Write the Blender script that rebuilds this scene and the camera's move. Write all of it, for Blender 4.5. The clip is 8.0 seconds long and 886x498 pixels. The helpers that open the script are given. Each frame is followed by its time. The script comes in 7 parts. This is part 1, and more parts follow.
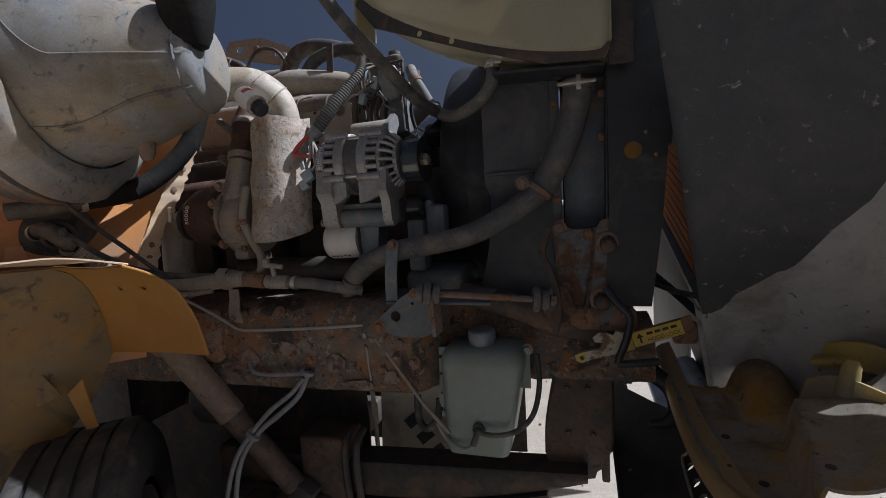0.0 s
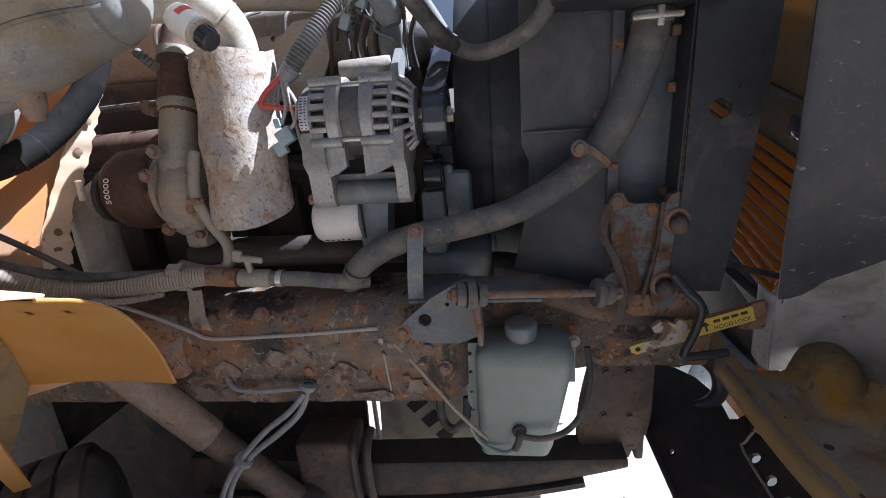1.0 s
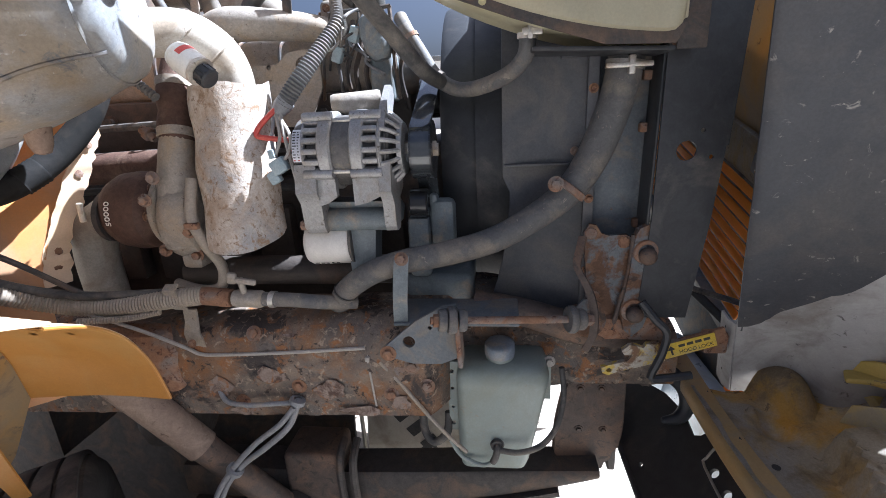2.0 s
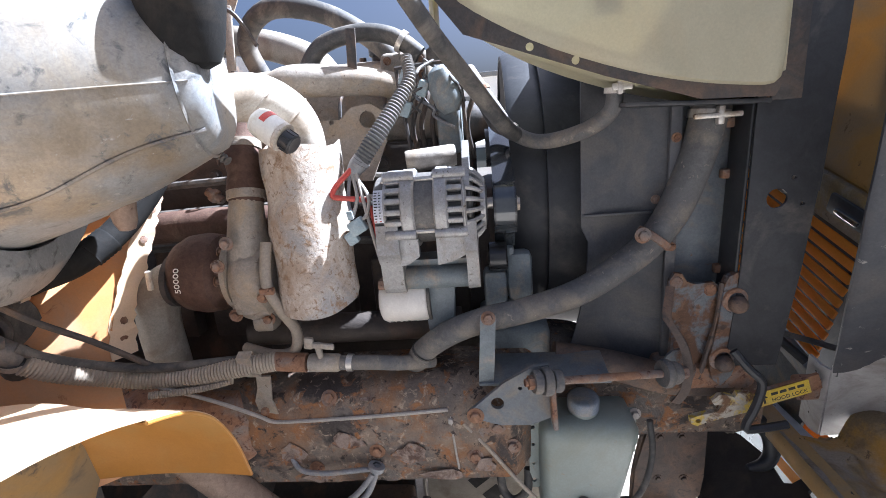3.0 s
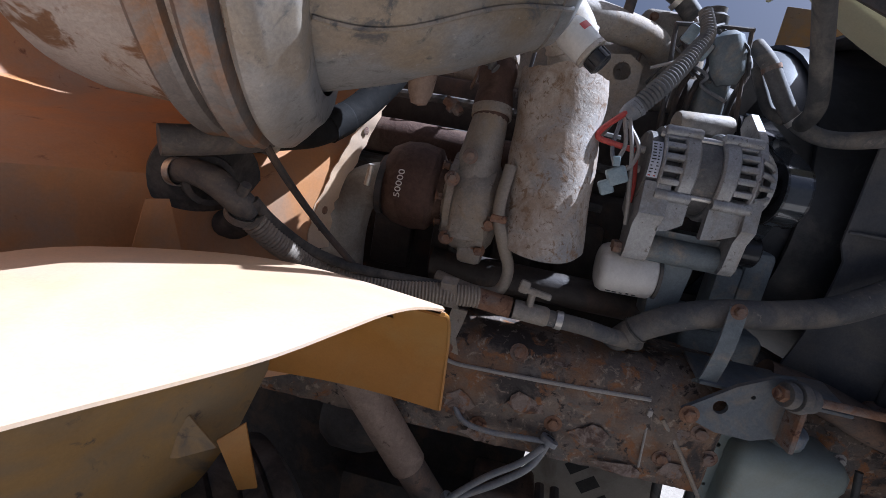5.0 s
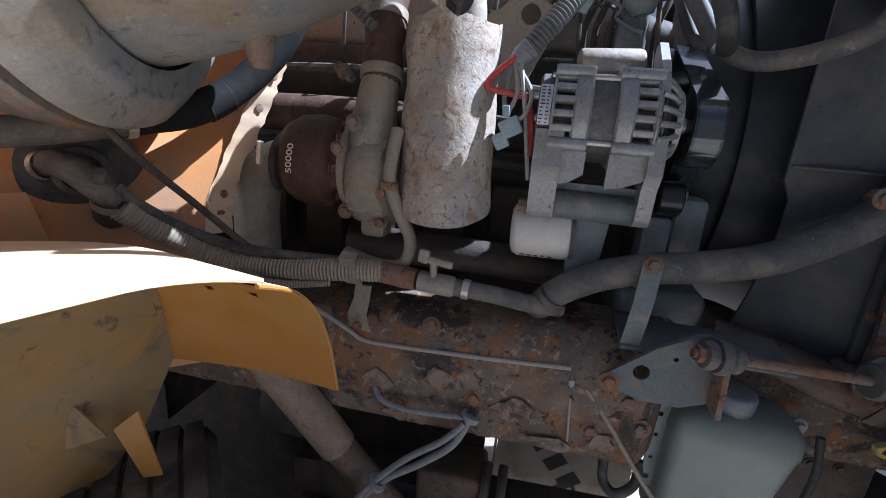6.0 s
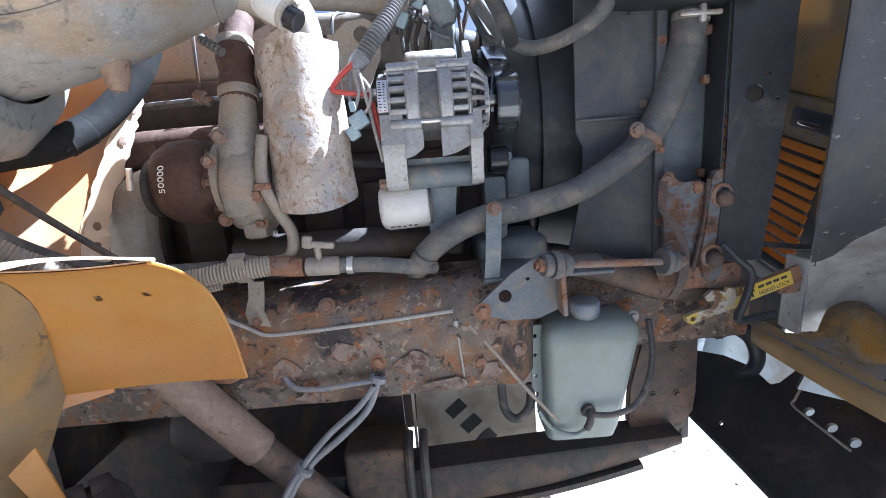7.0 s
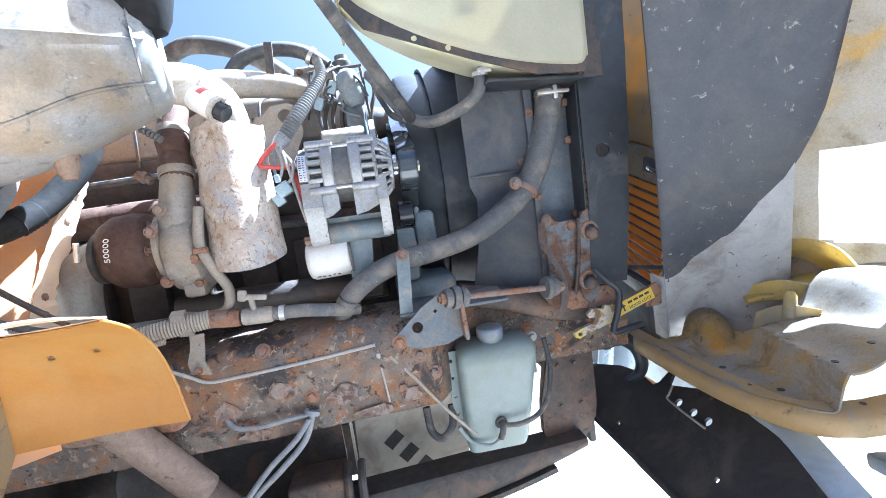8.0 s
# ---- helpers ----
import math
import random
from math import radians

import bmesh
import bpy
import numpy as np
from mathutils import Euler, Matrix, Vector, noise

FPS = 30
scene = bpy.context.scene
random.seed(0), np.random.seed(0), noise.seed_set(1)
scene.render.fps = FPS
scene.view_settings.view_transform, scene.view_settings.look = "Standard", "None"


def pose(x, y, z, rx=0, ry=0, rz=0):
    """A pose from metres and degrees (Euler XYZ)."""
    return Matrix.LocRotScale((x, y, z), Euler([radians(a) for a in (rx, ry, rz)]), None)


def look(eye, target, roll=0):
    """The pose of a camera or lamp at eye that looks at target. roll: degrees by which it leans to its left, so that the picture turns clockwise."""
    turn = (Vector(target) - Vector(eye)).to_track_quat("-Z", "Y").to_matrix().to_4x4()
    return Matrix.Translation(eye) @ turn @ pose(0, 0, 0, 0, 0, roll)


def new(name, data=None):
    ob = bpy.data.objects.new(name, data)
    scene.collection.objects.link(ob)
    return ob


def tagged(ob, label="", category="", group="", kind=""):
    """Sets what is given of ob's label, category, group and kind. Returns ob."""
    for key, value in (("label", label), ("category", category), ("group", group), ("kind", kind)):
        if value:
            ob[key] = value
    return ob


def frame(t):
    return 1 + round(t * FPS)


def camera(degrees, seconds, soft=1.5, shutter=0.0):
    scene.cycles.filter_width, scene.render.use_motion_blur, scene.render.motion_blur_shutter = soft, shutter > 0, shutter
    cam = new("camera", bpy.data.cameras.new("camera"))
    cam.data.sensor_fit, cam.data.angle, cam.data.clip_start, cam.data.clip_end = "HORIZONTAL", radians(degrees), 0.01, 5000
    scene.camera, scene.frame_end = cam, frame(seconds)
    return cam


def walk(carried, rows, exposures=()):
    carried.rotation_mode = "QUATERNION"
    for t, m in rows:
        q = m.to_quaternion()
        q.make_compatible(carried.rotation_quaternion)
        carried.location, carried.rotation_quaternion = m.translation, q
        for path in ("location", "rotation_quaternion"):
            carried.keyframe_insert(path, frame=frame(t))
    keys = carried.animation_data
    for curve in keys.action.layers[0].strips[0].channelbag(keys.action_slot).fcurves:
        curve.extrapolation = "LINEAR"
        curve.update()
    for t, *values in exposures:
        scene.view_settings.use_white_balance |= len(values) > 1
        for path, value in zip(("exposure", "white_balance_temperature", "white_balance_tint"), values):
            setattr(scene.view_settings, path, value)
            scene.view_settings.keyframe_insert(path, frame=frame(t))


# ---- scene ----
cam = camera(88.0, 8.0, soft=0.9)
PATH = [
    (0, (0.507, 0.334, 1.179), (-0.082, 2.237, 0.993), -3.3),
    (0.5, (0.218, 0.564, 1.309), (-0.193, 2.433, 0.727), -2.8),
    (1, (0.227, 0.532, 1.305), (-0.035, 2.43, 0.731), -4.0),
    (1.5, (0.272, 0.53, 1.247), (0.046, 2.439, 0.696), -3.4),
    (1.7, (0.273, 0.523, 1.293), (0.01, 2.409, 0.682), -2.8),
    (2.8, (0.109, 0.445, 1.472), (0.026, 2.381, 0.978), -3.1),
    (3, (0.075, 0.529, 1.459), (-0.128, 2.449, 0.941), -4.8),
    (3.5, (-0.074, 0.618, 1.482), (-0.369, 2.484, 0.827), -0.3),
    (4, (-0.256, 0.53, 1.425), (-0.516, 2.421, 0.826), 3.5),
    (4.2, (-0.32, 0.522, 1.418), (-0.551, 2.418, 0.828), 6.5),
    (5.3, (-0.365, 0.551, 1.284), (-0.599, 2.477, 0.8), 10.4),
    (5.5, (-0.306, 0.588, 1.301), (-0.581, 2.489, 0.745), 7.9),
    (6, (-0.113, 0.622, 1.299), (-0.515, 2.493, 0.718), 4.5),
    (6.5, (-0.052, 0.575, 1.242), (-0.32, 2.495, 0.752), -0.2),
    (7, (-0.047, 0.472, 1.197), (-0.032, 2.433, 0.805), -4.3),
    (7.5, (-0.013, 0.36, 1.175), (0.012, 2.336, 0.867), -5.8),
    (8, (0.034, 0.293, 1.204), (0.267, 2.269, 0.995), -7.8),
]
walk(cam, [(t, look(eye, target, roll)) for t, eye, target, roll in PATH], [(0.0, 0.25, 5350, 12), (0.5, 0.9, 5200, 12), (1.0, 1.65, 5080, 12), (1.5, 2.0, 5080, 11), (3.0, 2.45, 5080, 12), (3.5, 2.3, 5080, 14), (4.0, 2.15, 5180, 15), (5.5, 0.60, 4750, 13), (6.0, 1.30, 4850, 11), (6.5, 2.10, 4750, 9), (7.0, 2.70, 4680, 9), (7.5, 3.10, 4560, 7), (8.0, 3.45, 4560, 6)])

# ---- world, sun, exposure ----
SUN_AZ, SUN_EL = 67.0, 50.5
world = bpy.data.worlds.new("sky")
scene.world = world
world.use_nodes = True
wn = world.node_tree
sky = wn.nodes.new("ShaderNodeTexSky")
sky.sky_type = "NISHITA"
sky.sun_disc = False
sky.dust_density, sky.air_density, sky.ozone_density = 9.0, 0.7, 0.5
sky.sun_elevation, sky.sun_rotation = radians(SUN_EL), radians(SUN_AZ)
wn.links.new(sky.outputs[0], wn.nodes["Background"].inputs[0])
wn.nodes["Background"].inputs[1].default_value = 0.03
sun_data = bpy.data.lights.new("sun", "SUN")
sun_data.energy, sun_data.angle, sun_data.color = 5.0, radians(0.5), (1.0, 0.95, 0.87)
sun_ob = new("sun", sun_data)
sun_dir = Vector((math.sin(radians(SUN_AZ)) * math.cos(radians(SUN_EL)), math.cos(radians(SUN_AZ)) * math.cos(radians(SUN_EL)), math.sin(radians(SUN_EL))))
sun_ob.matrix_world = look(sun_dir * 20, (0, 0, 0))


# ---- materials ----
def mat(name, c1, c2, rough=0.6, metal=0.0, scale=12.0, bump=0.15, dirt=None, dirt_amount=0.4, dirt_scale=3.5, spots=None, spot_scale=40.0, spot_cut=0.62, transmit=0.0, rough_var=0.15, coat=0.0, grit=0.11, layers=(), through_light=0.0):
    """Two mixed tones at a fine scale, dirt or rust in patches at a coarse one, spots of wear, and fine relief."""
    m = bpy.data.materials.new(name)
    m.use_nodes = True
    n, l = m.node_tree.nodes, m.node_tree.links
    b = n["Principled BSDF"]
    tc = n.new("ShaderNodeTexCoord")

    def noise_at(s, detail, seed):
        mp = n.new("ShaderNodeMapping")
        mp.inputs["Location"].default_value = (seed, seed * 0.7, seed * 1.3)
        l.new(tc.outputs["Object"], mp.inputs[0])
        t = n.new("ShaderNodeTexNoise")
        t.inputs["Scale"].default_value, t.inputs["Detail"].default_value, t.inputs["Roughness"].default_value = s, detail, 0.65
        t.inputs["Distortion"].default_value = 0.6
        l.new(mp.outputs[0], t.inputs["Vector"])
        return t

    def ramp(src, lo, hi):
        r = n.new("ShaderNodeMapRange")
        r.inputs[1].default_value, r.inputs[2].default_value = lo, hi
        l.new(src, r.inputs[0])
        return r.outputs[0]

    def mix(fac, a, bb):
        x = n.new("ShaderNodeMix")
        x.data_type = "RGBA"
        l.new(fac, x.inputs[0])
        for sock, v in ((6, a), (7, bb)):
            if isinstance(v, tuple):
                x.inputs[sock].default_value = (*v, 1)
            else:
                l.new(v, x.inputs[sock])
        return x.outputs[2]

    fine = noise_at(scale, 6, 1.0)
    col = mix(ramp(fine.outputs[0], 0.3, 0.7), c1, c2)
    coarse = noise_at(dirt_scale, 8, 5.0)
    if dirt:
        w = 0.5 + (0.5 - dirt_amount) * 0.5
        col = mix(ramp(coarse.outputs[0], w - 0.09, w + 0.1), col, dirt)
    for k, (tone, size, cut, edge) in enumerate(layers):
        ly = noise_at(size, 7, 13.0 + 3.7 * k)
        col = mix(ramp(ly.outputs[0], cut - edge, cut + edge), col, tone)
    if spots:
        sp = noise_at(spot_scale, 5, 9.0)
        col = mix(ramp(sp.outputs[0], spot_cut - 0.03, spot_cut + 0.05), col, spots)
    if grit and rough > 0.3:
        # fine grains of dust and pitting
        hs = n.new("ShaderNodeHueSaturation")
        gr = n.new("ShaderNodeMapRange")
        gr.inputs[1].default_value, gr.inputs[2].default_value = 0.36, 0.64
        gr.inputs[3].default_value, gr.inputs[4].default_value = 1 - grit, 1 + grit
        l.new(noise_at(240, 4, 21.0).outputs[0], gr.inputs[0])
        l.new(gr.outputs[0], hs.inputs["Value"])
        l.new(col, hs.inputs["Color"])
        col = hs.outputs[0]
    l.new(col, b.inputs["Base Color"])
    rr = n.new("ShaderNodeMapRange")
    rr.inputs[3].default_value, rr.inputs[4].default_value = max(0.03, rough - rough_var), min(1, rough + rough_var)
    l.new(coarse.outputs[0], rr.inputs[0])
    l.new(rr.outputs[0], b.inputs["Roughness"])
    b.inputs["Metallic"].default_value = metal
    b.inputs["Transmission Weight"].default_value = transmit
    b.inputs["Coat Weight"].default_value = coat
    if bump:
        bp = n.new("ShaderNodeBump")
        bp.inputs["Strength"].default_value, bp.inputs["Distance"].default_value = bump, 0.004
        add = n.new("ShaderNodeMath")
        l.new(fine.outputs[0], add.inputs[0])
        l.new(coarse.outputs[0], add.inputs[1])
        l.new(add.outputs[0], bp.inputs["Height"])
        l.new(bp.outputs[0], b.inputs["Normal"])
    if through_light:
        # thin fibreglass and plastic let some light through
        tr = n.new("ShaderNodeBsdfTranslucent")
        l.new(col, tr.inputs["Color"])
        mx = n.new("ShaderNodeMixShader")
        mx.inputs[0].default_value = through_light
        l.new(b.outputs[0], mx.inputs[1])
        l.new(tr.outputs[0], mx.inputs[2])
        l.new(mx.outputs[0], n["Material Output"].inputs["Surface"])
    return m


DUST = (0.34, 0.27, 0.19)
RUST = (0.20, 0.085, 0.035)
M_CAST = mat("dusty_cast_metal", (0.25, 0.22, 0.185), (0.36, 0.32, 0.27), 0.7, 0.25, 60, 0.3, DUST, 0.4, 14, (0.14, 0.10, 0.07), 90, 0.66)
M_ALU = mat("dull_aluminium", (0.30, 0.295, 0.29), (0.40, 0.39, 0.38), 0.5, 0.55, 90, 0.2, (0.30, 0.27, 0.23), 0.35, 18, (0.16, 0.14, 0.12), 110, 0.64)
M_STATOR = mat("stator_steel", (0.10, 0.095, 0.09), (0.16, 0.15, 0.14), 0.6, 0.4, 80, 0.15, DUST, 0.2, 20)
M_SHIELD = mat("heat_shield_steel", (0.44, 0.38, 0.32), (0.57, 0.51, 0.44), 0.72, 0.1, 70, 0.4, (0.36, 0.275, 0.20), 0.5, 15, (0.22, 0.155, 0.10), 110, 0.60, layers=(((0.33, 0.31, 0.29), 9, 0.56, 0.06), ((0.27, 0.18, 0.11), 42, 0.60, 0.04)))
M_TURBINE = mat("burnt_brown_iron", (0.070, 0.038, 0.027), (0.115, 0.065, 0.045), 0.75, 0.2, 80, 0.35, (0.16, 0.105, 0.07), 0.3, 16)
M_ELBOW = mat("dusty_pale_steel_pipe", (0.27, 0.245, 0.205), (0.35, 0.32, 0.27), 0.65, 0.2, 40, 0.15, (0.22, 0.18, 0.14), 0.4, 12)
M_HANGER = mat("dark_brown_oiled_steel", (0.060, 0.046, 0.040), (0.10, 0.075, 0.06), 0.7, 0.1, 40, 0.4, (0.16, 0.10, 0.065), 0.4, 12, (0.05, 0.04, 0.035), 40, 0.6)
M_RAIL = mat("rusty_frame_paint", (0.085, 0.070, 0.058), (0.14, 0.11, 0.085), 0.74, 0.05, 45, 0.9, layers=(((0.22, 0.165, 0.12), 9, 0.54, 0.10), ((0.20, 0.100, 0.042), 8, 0.55, 0.09), ((0.12, 0.108, 0.098), 6, 0.57, 0.09), ((0.042, 0.033, 0.029), 7, 0.56, 0.03), ((0.24, 0.105, 0.035), 26, 0.59, 0.05), ((0.30, 0.235, 0.17), 50, 0.61, 0.04), ((0.035, 0.025, 0.02), 42, 0.61, 0.03)))
M_SCALE = mat("flaked_scale", (0.20, 0.15, 0.12), (0.28, 0.22, 0.18), 0.85, 0.0, 60, 0.9, layers=(((0.09, 0.055, 0.04), 25, 0.52, 0.06), ((0.24, 0.11, 0.045), 34, 0.58, 0.05)))
M_RUST = mat("heavy_rust", (0.17, 0.085, 0.045), (0.29, 0.16, 0.09), 0.85, 0.05, 50, 0.7, (0.20, 0.17, 0.15), 0.42, 16, (0.09, 0.04, 0.025), 60, 0.6)
M_SHAFT = mat("dusty_brown_steel_tube", (0.17, 0.12, 0.09), (0.24, 0.175, 0.13), 0.75, 0.1, 50, 0.25, (0.29, 0.22, 0.165), 0.35, 12, (0.10, 0.06, 0.04), 50, 0.64)
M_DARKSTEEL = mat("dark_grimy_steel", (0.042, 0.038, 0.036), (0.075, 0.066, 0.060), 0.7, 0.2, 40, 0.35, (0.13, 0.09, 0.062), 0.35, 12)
M_BLUESTEEL = mat("blue_grey_painted_steel", (0.10, 0.112, 0.125), (0.145, 0.158, 0.168), 0.6, 0.1, 40, 0.25, (0.22, 0.18, 0.135), 0.35, 12, (0.16, 0.09, 0.05), 50, 0.68)
M_GREYPAINT = mat("slate_grey_bracket_paint", (0.135, 0.155, 0.165), (0.19, 0.21, 0.215), 0.55, 0.1, 45, 0.25, DUST, 0.25, 12)
M_SHROUD = mat("dusty_grey_shroud", (0.056, 0.058, 0.066), (0.085, 0.085, 0.090), 0.6, 0.0, 25, 0.1, (0.115, 0.105, 0.095), 0.35, 7)
M_BLACK = mat("black_painted_steel", (0.018, 0.019, 0.022), (0.032, 0.033, 0.036), 0.5, 0.0, 30, 0.12, (0.09, 0.08, 0.07), 0.25, 8)
M_RUBBER = mat("dusty_black_rubber", (0.035, 0.034, 0.034), (0.06, 0.057, 0.053), 0.7, 0.0, 40, 0.15, (0.16, 0.14, 0.115), 0.4, 10)
# black rubber, darkened further to put the air cleaner's shade into the colour
M_GLOSSLESS = mat("shade_darkened_rubber", (0.013, 0.013, 0.013), (0.022, 0.021, 0.020), 0.8, 0.0, 40, 0.2, (0.040, 0.034, 0.028), 0.3, 12, grit=0.045)
M_GLOSSLESS.node_tree.nodes["Principled BSDF"].inputs["Specular IOR Level"].default_value = 0.12
M_HOSE = mat("dusty_grey_rubber_hose", (0.080, 0.078, 0.077), (0.12, 0.116, 0.112), 0.72, 0.0, 50, 0.25, (0.20, 0.17, 0.135), 0.36, 14, (0.26, 0.22, 0.18), 70, 0.66)
M_LOOM = mat("dusty_split_loom", (0.23, 0.195, 0.155), (0.30, 0.255, 0.205), 0.7, 0.0, 60, 0.2, (0.30, 0.25, 0.19), 0.5, 14)
M_PULLEY = mat("polished_black_pulley", (0.02, 0.02, 0.022), (0.03, 0.03, 0.032), 0.22, 0.3, 30, 0.03, None, rough_var=0.06)
M_BELT = mat("glazed_rubber_belt", (0.035, 0.04, 0.045), (0.05, 0.055, 0.06), 0.14, 0.25, 60, 0.02, rough_var=0.04, coat=1.0)
# tan patches: brown dust, plus warm bounce from below put into the colour
M_AIRCAN = mat("dusty_bounce_tinted_plastic", (0.17, 0.175, 0.18), (0.235, 0.24, 0.24), 0.5, 0.0, 30, 0.08, (0.29, 0.245, 0.18), 0.42, 5, (0.30, 0.29, 0.27), 60, 0.66, layers=(((0.17, 0.135, 0.09), 3, 0.58, 0.08), ((0.075, 0.075, 0.075), 26, 0.62, 0.05)))
M_AIRCAP = mat("worn_chalky_end_cap", (0.34, 0.31, 0.285), (0.42, 0.385, 0.355), 0.7, 0.0, 20, 0.2, (0.27, 0.19, 0.12), 0.36, 9, (0.17, 0.095, 0.05), 18, 0.58)
M_STEELBAND = mat("worn_steel_band", (0.12, 0.12, 0.125), (0.19, 0.185, 0.18), 0.5, 0.3, 40, 0.15, (0.24, 0.13, 0.06), 0.36, 9)
M_CREAM = mat("cream_rubber_elbow", (0.42, 0.37, 0.30), (0.52, 0.47, 0.40), 0.65, 0.0, 30, 0.2, (0.30, 0.245, 0.18), 0.42, 12, (0.18, 0.14, 0.10), 60, 0.65)
M_WHITE = mat("white_plastic", (0.62, 0.60, 0.56), (0.70, 0.68, 0.63), 0.5, 0.0, 40, 0.05, (0.48, 0.40, 0.30), 0.3, 20, grit=0.045)
M_FILTER = mat("white_filter_can", (0.62, 0.58, 0.53), (0.70, 0.66, 0.60), 0.45, 0.0, 40, 0.04, (0.50, 0.43, 0.35), 0.3, 16, grit=0.045)
M_TANK = mat("yellowed_translucent_tank", (0.50, 0.465, 0.325), (0.56, 0.525, 0.38), 0.42, 0.0, 12, 0.04, (0.55, 0.49, 0.33), 0.4, 5, grit=0.045, through_light=0.35)
M_RESERVOIR = mat("milky_blue_green_plastic", (0.215, 0.255, 0.24), (0.265, 0.30, 0.28), 0.42, 0.0, 14, 0.05, (0.22, 0.24, 0.205), 0.5, 7, (0.24, 0.21, 0.16), 30, 0.67, grit=0.045)
M_CAPBLUE = mat("dusty_blue_cap", (0.17, 0.20, 0.25), (0.24, 0.27, 0.31), 0.55, 0.0, 50, 0.1, (0.30, 0.28, 0.25), 0.35, 16)
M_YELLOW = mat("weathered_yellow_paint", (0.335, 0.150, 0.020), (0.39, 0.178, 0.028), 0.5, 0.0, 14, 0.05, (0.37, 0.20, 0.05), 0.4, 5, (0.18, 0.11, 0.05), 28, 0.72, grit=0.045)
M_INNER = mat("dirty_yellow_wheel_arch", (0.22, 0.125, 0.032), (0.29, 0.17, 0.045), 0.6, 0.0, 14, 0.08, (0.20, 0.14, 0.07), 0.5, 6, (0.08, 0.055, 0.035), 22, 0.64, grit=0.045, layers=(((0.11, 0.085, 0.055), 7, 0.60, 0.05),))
M_OLIVE = mat("faded_yellow_inner_paint", (0.35, 0.215, 0.065), (0.42, 0.265, 0.085), 0.6, 0.0, 14, 0.08, (0.30, 0.23, 0.14), 0.5, 6, (0.13, 0.09, 0.05), 22, 0.66, grit=0.045, through_light=0.4)
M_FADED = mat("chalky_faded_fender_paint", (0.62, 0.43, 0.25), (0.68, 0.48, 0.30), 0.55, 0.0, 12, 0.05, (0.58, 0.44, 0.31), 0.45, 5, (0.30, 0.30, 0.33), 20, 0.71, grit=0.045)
M_ORANGE = mat("rusty_orange_cab_paint", (0.50, 0.215, 0.065), (0.57, 0.26, 0.085), 0.55, 0.0, 12, 0.1, (0.42, 0.25, 0.14), 0.45, 5, (0.22, 0.09, 0.035), 22, 0.67, grit=0.045)
M_SLAT = mat("orange_grille_paint", (0.66, 0.27, 0.035), (0.72, 0.32, 0.05), 0.45, 0.0, 20, 0.05, grit=0.045, through_light=0.45)
M_HOODIN = mat("hood_inner_gelcoat", (0.30, 0.265, 0.21), (0.37, 0.325, 0.25), 0.6, 0.0, 16, 0.12, layers=(((0.36, 0.33, 0.29), 6, 0.52, 0.10), ((0.40, 0.27, 0.075), 5, 0.58, 0.07), ((0.22, 0.18, 0.12), 8, 0.60, 0.06), ((0.16, 0.13, 0.10), 50, 0.66, 0.03)), through_light=0.5)
M_LIP = mat("ochre_lip_paint", (0.40, 0.27, 0.11), (0.47, 0.33, 0.15), 0.5, 0.0, 16, 0.06, (0.34, 0.28, 0.19), 0.4, 6, (0.16, 0.12, 0.08), 40, 0.67, grit=0.045, through_light=0.3)
M_HOODPALE = mat("dusty_pale_grey_flange", (0.33, 0.32, 0.31), (0.41, 0.40, 0.385), 0.6, 0.0, 20, 0.15, (0.22, 0.20, 0.18), 0.35, 8, (0.12, 0.11, 0.10), 60, 0.66, grit=0.045)
M_LINER = mat("worn_black_hood_liner", (0.042, 0.045, 0.055), (0.06, 0.063, 0.072), 0.55, 0.0, 18, 0.12, (0.085, 0.08, 0.078), 0.4, 5, (0.30, 0.285, 0.26), 48, 0.665)
M_BUMPER = mat("black_bumper_back", (0.02, 0.018, 0.017), (0.034, 0.031, 0.029), 0.6, 0.0, 30, 0.15, (0.075, 0.06, 0.045), 0.3, 7)
M_CHROME = mat("chromed_steel", (0.62, 0.65, 0.70), (0.70, 0.72, 0.76), 0.12, 1.0, 30, 0.0, rough_var=0.05)
# bumper chrome: the sky's reflection is put into a pale blue base colour
M_EDGE = mat("sky_tinted_bumper_chrome", (0.40, 0.47, 0.55), (0.48, 0.55, 0.62), 0.3, 0.35, 20, 0.04, (0.34, 0.33, 0.31), 0.3, 7, grit=0.045)
M_FOOT = mat("rusting_blue_grey_bracket", (0.115, 0.125, 0.135), (0.165, 0.175, 0.18), 0.7, 0.1, 45, 0.5, layers=(((0.12, 0.062, 0.032), 14, 0.50, 0.05), ((0.19, 0.105, 0.055), 30, 0.58, 0.05), ((0.05, 0.032, 0.024), 24, 0.60, 0.04)))
M_WORNYELLOW = mat("worn_yellow_on_bare_steel", (0.50, 0.36, 0.04), (0.58, 0.42, 0.06), 0.5, 0.1, 40, 0.3, layers=(((0.42, 0.38, 0.31), 30, 0.50, 0.04), ((0.14, 0.075, 0.035), 24, 0.56, 0.04)))
M_BUCKET = mat("faded_lemon_moulding", (0.60, 0.45, 0.11), (0.68, 0.52, 0.16), 0.55, 0.0, 14, 0.06, (0.42, 0.36, 0.24), 0.45, 8, (0.24, 0.19, 0.12), 40, 0.66, grit=0.045, through_light=0.4)
M_ZINC = mat("zinc_clamp", (0.52, 0.49, 0.44), (0.62, 0.58, 0.52), 0.4, 0.7, 60, 0.1, (0.34, 0.23, 0.12), 0.3, 20)
M_CABLE = mat("grey_cable_sheath", (0.17, 0.172, 0.18), (0.23, 0.23, 0.235), 0.5, 0.0, 60, 0.05, DUST, 0.25, 14)
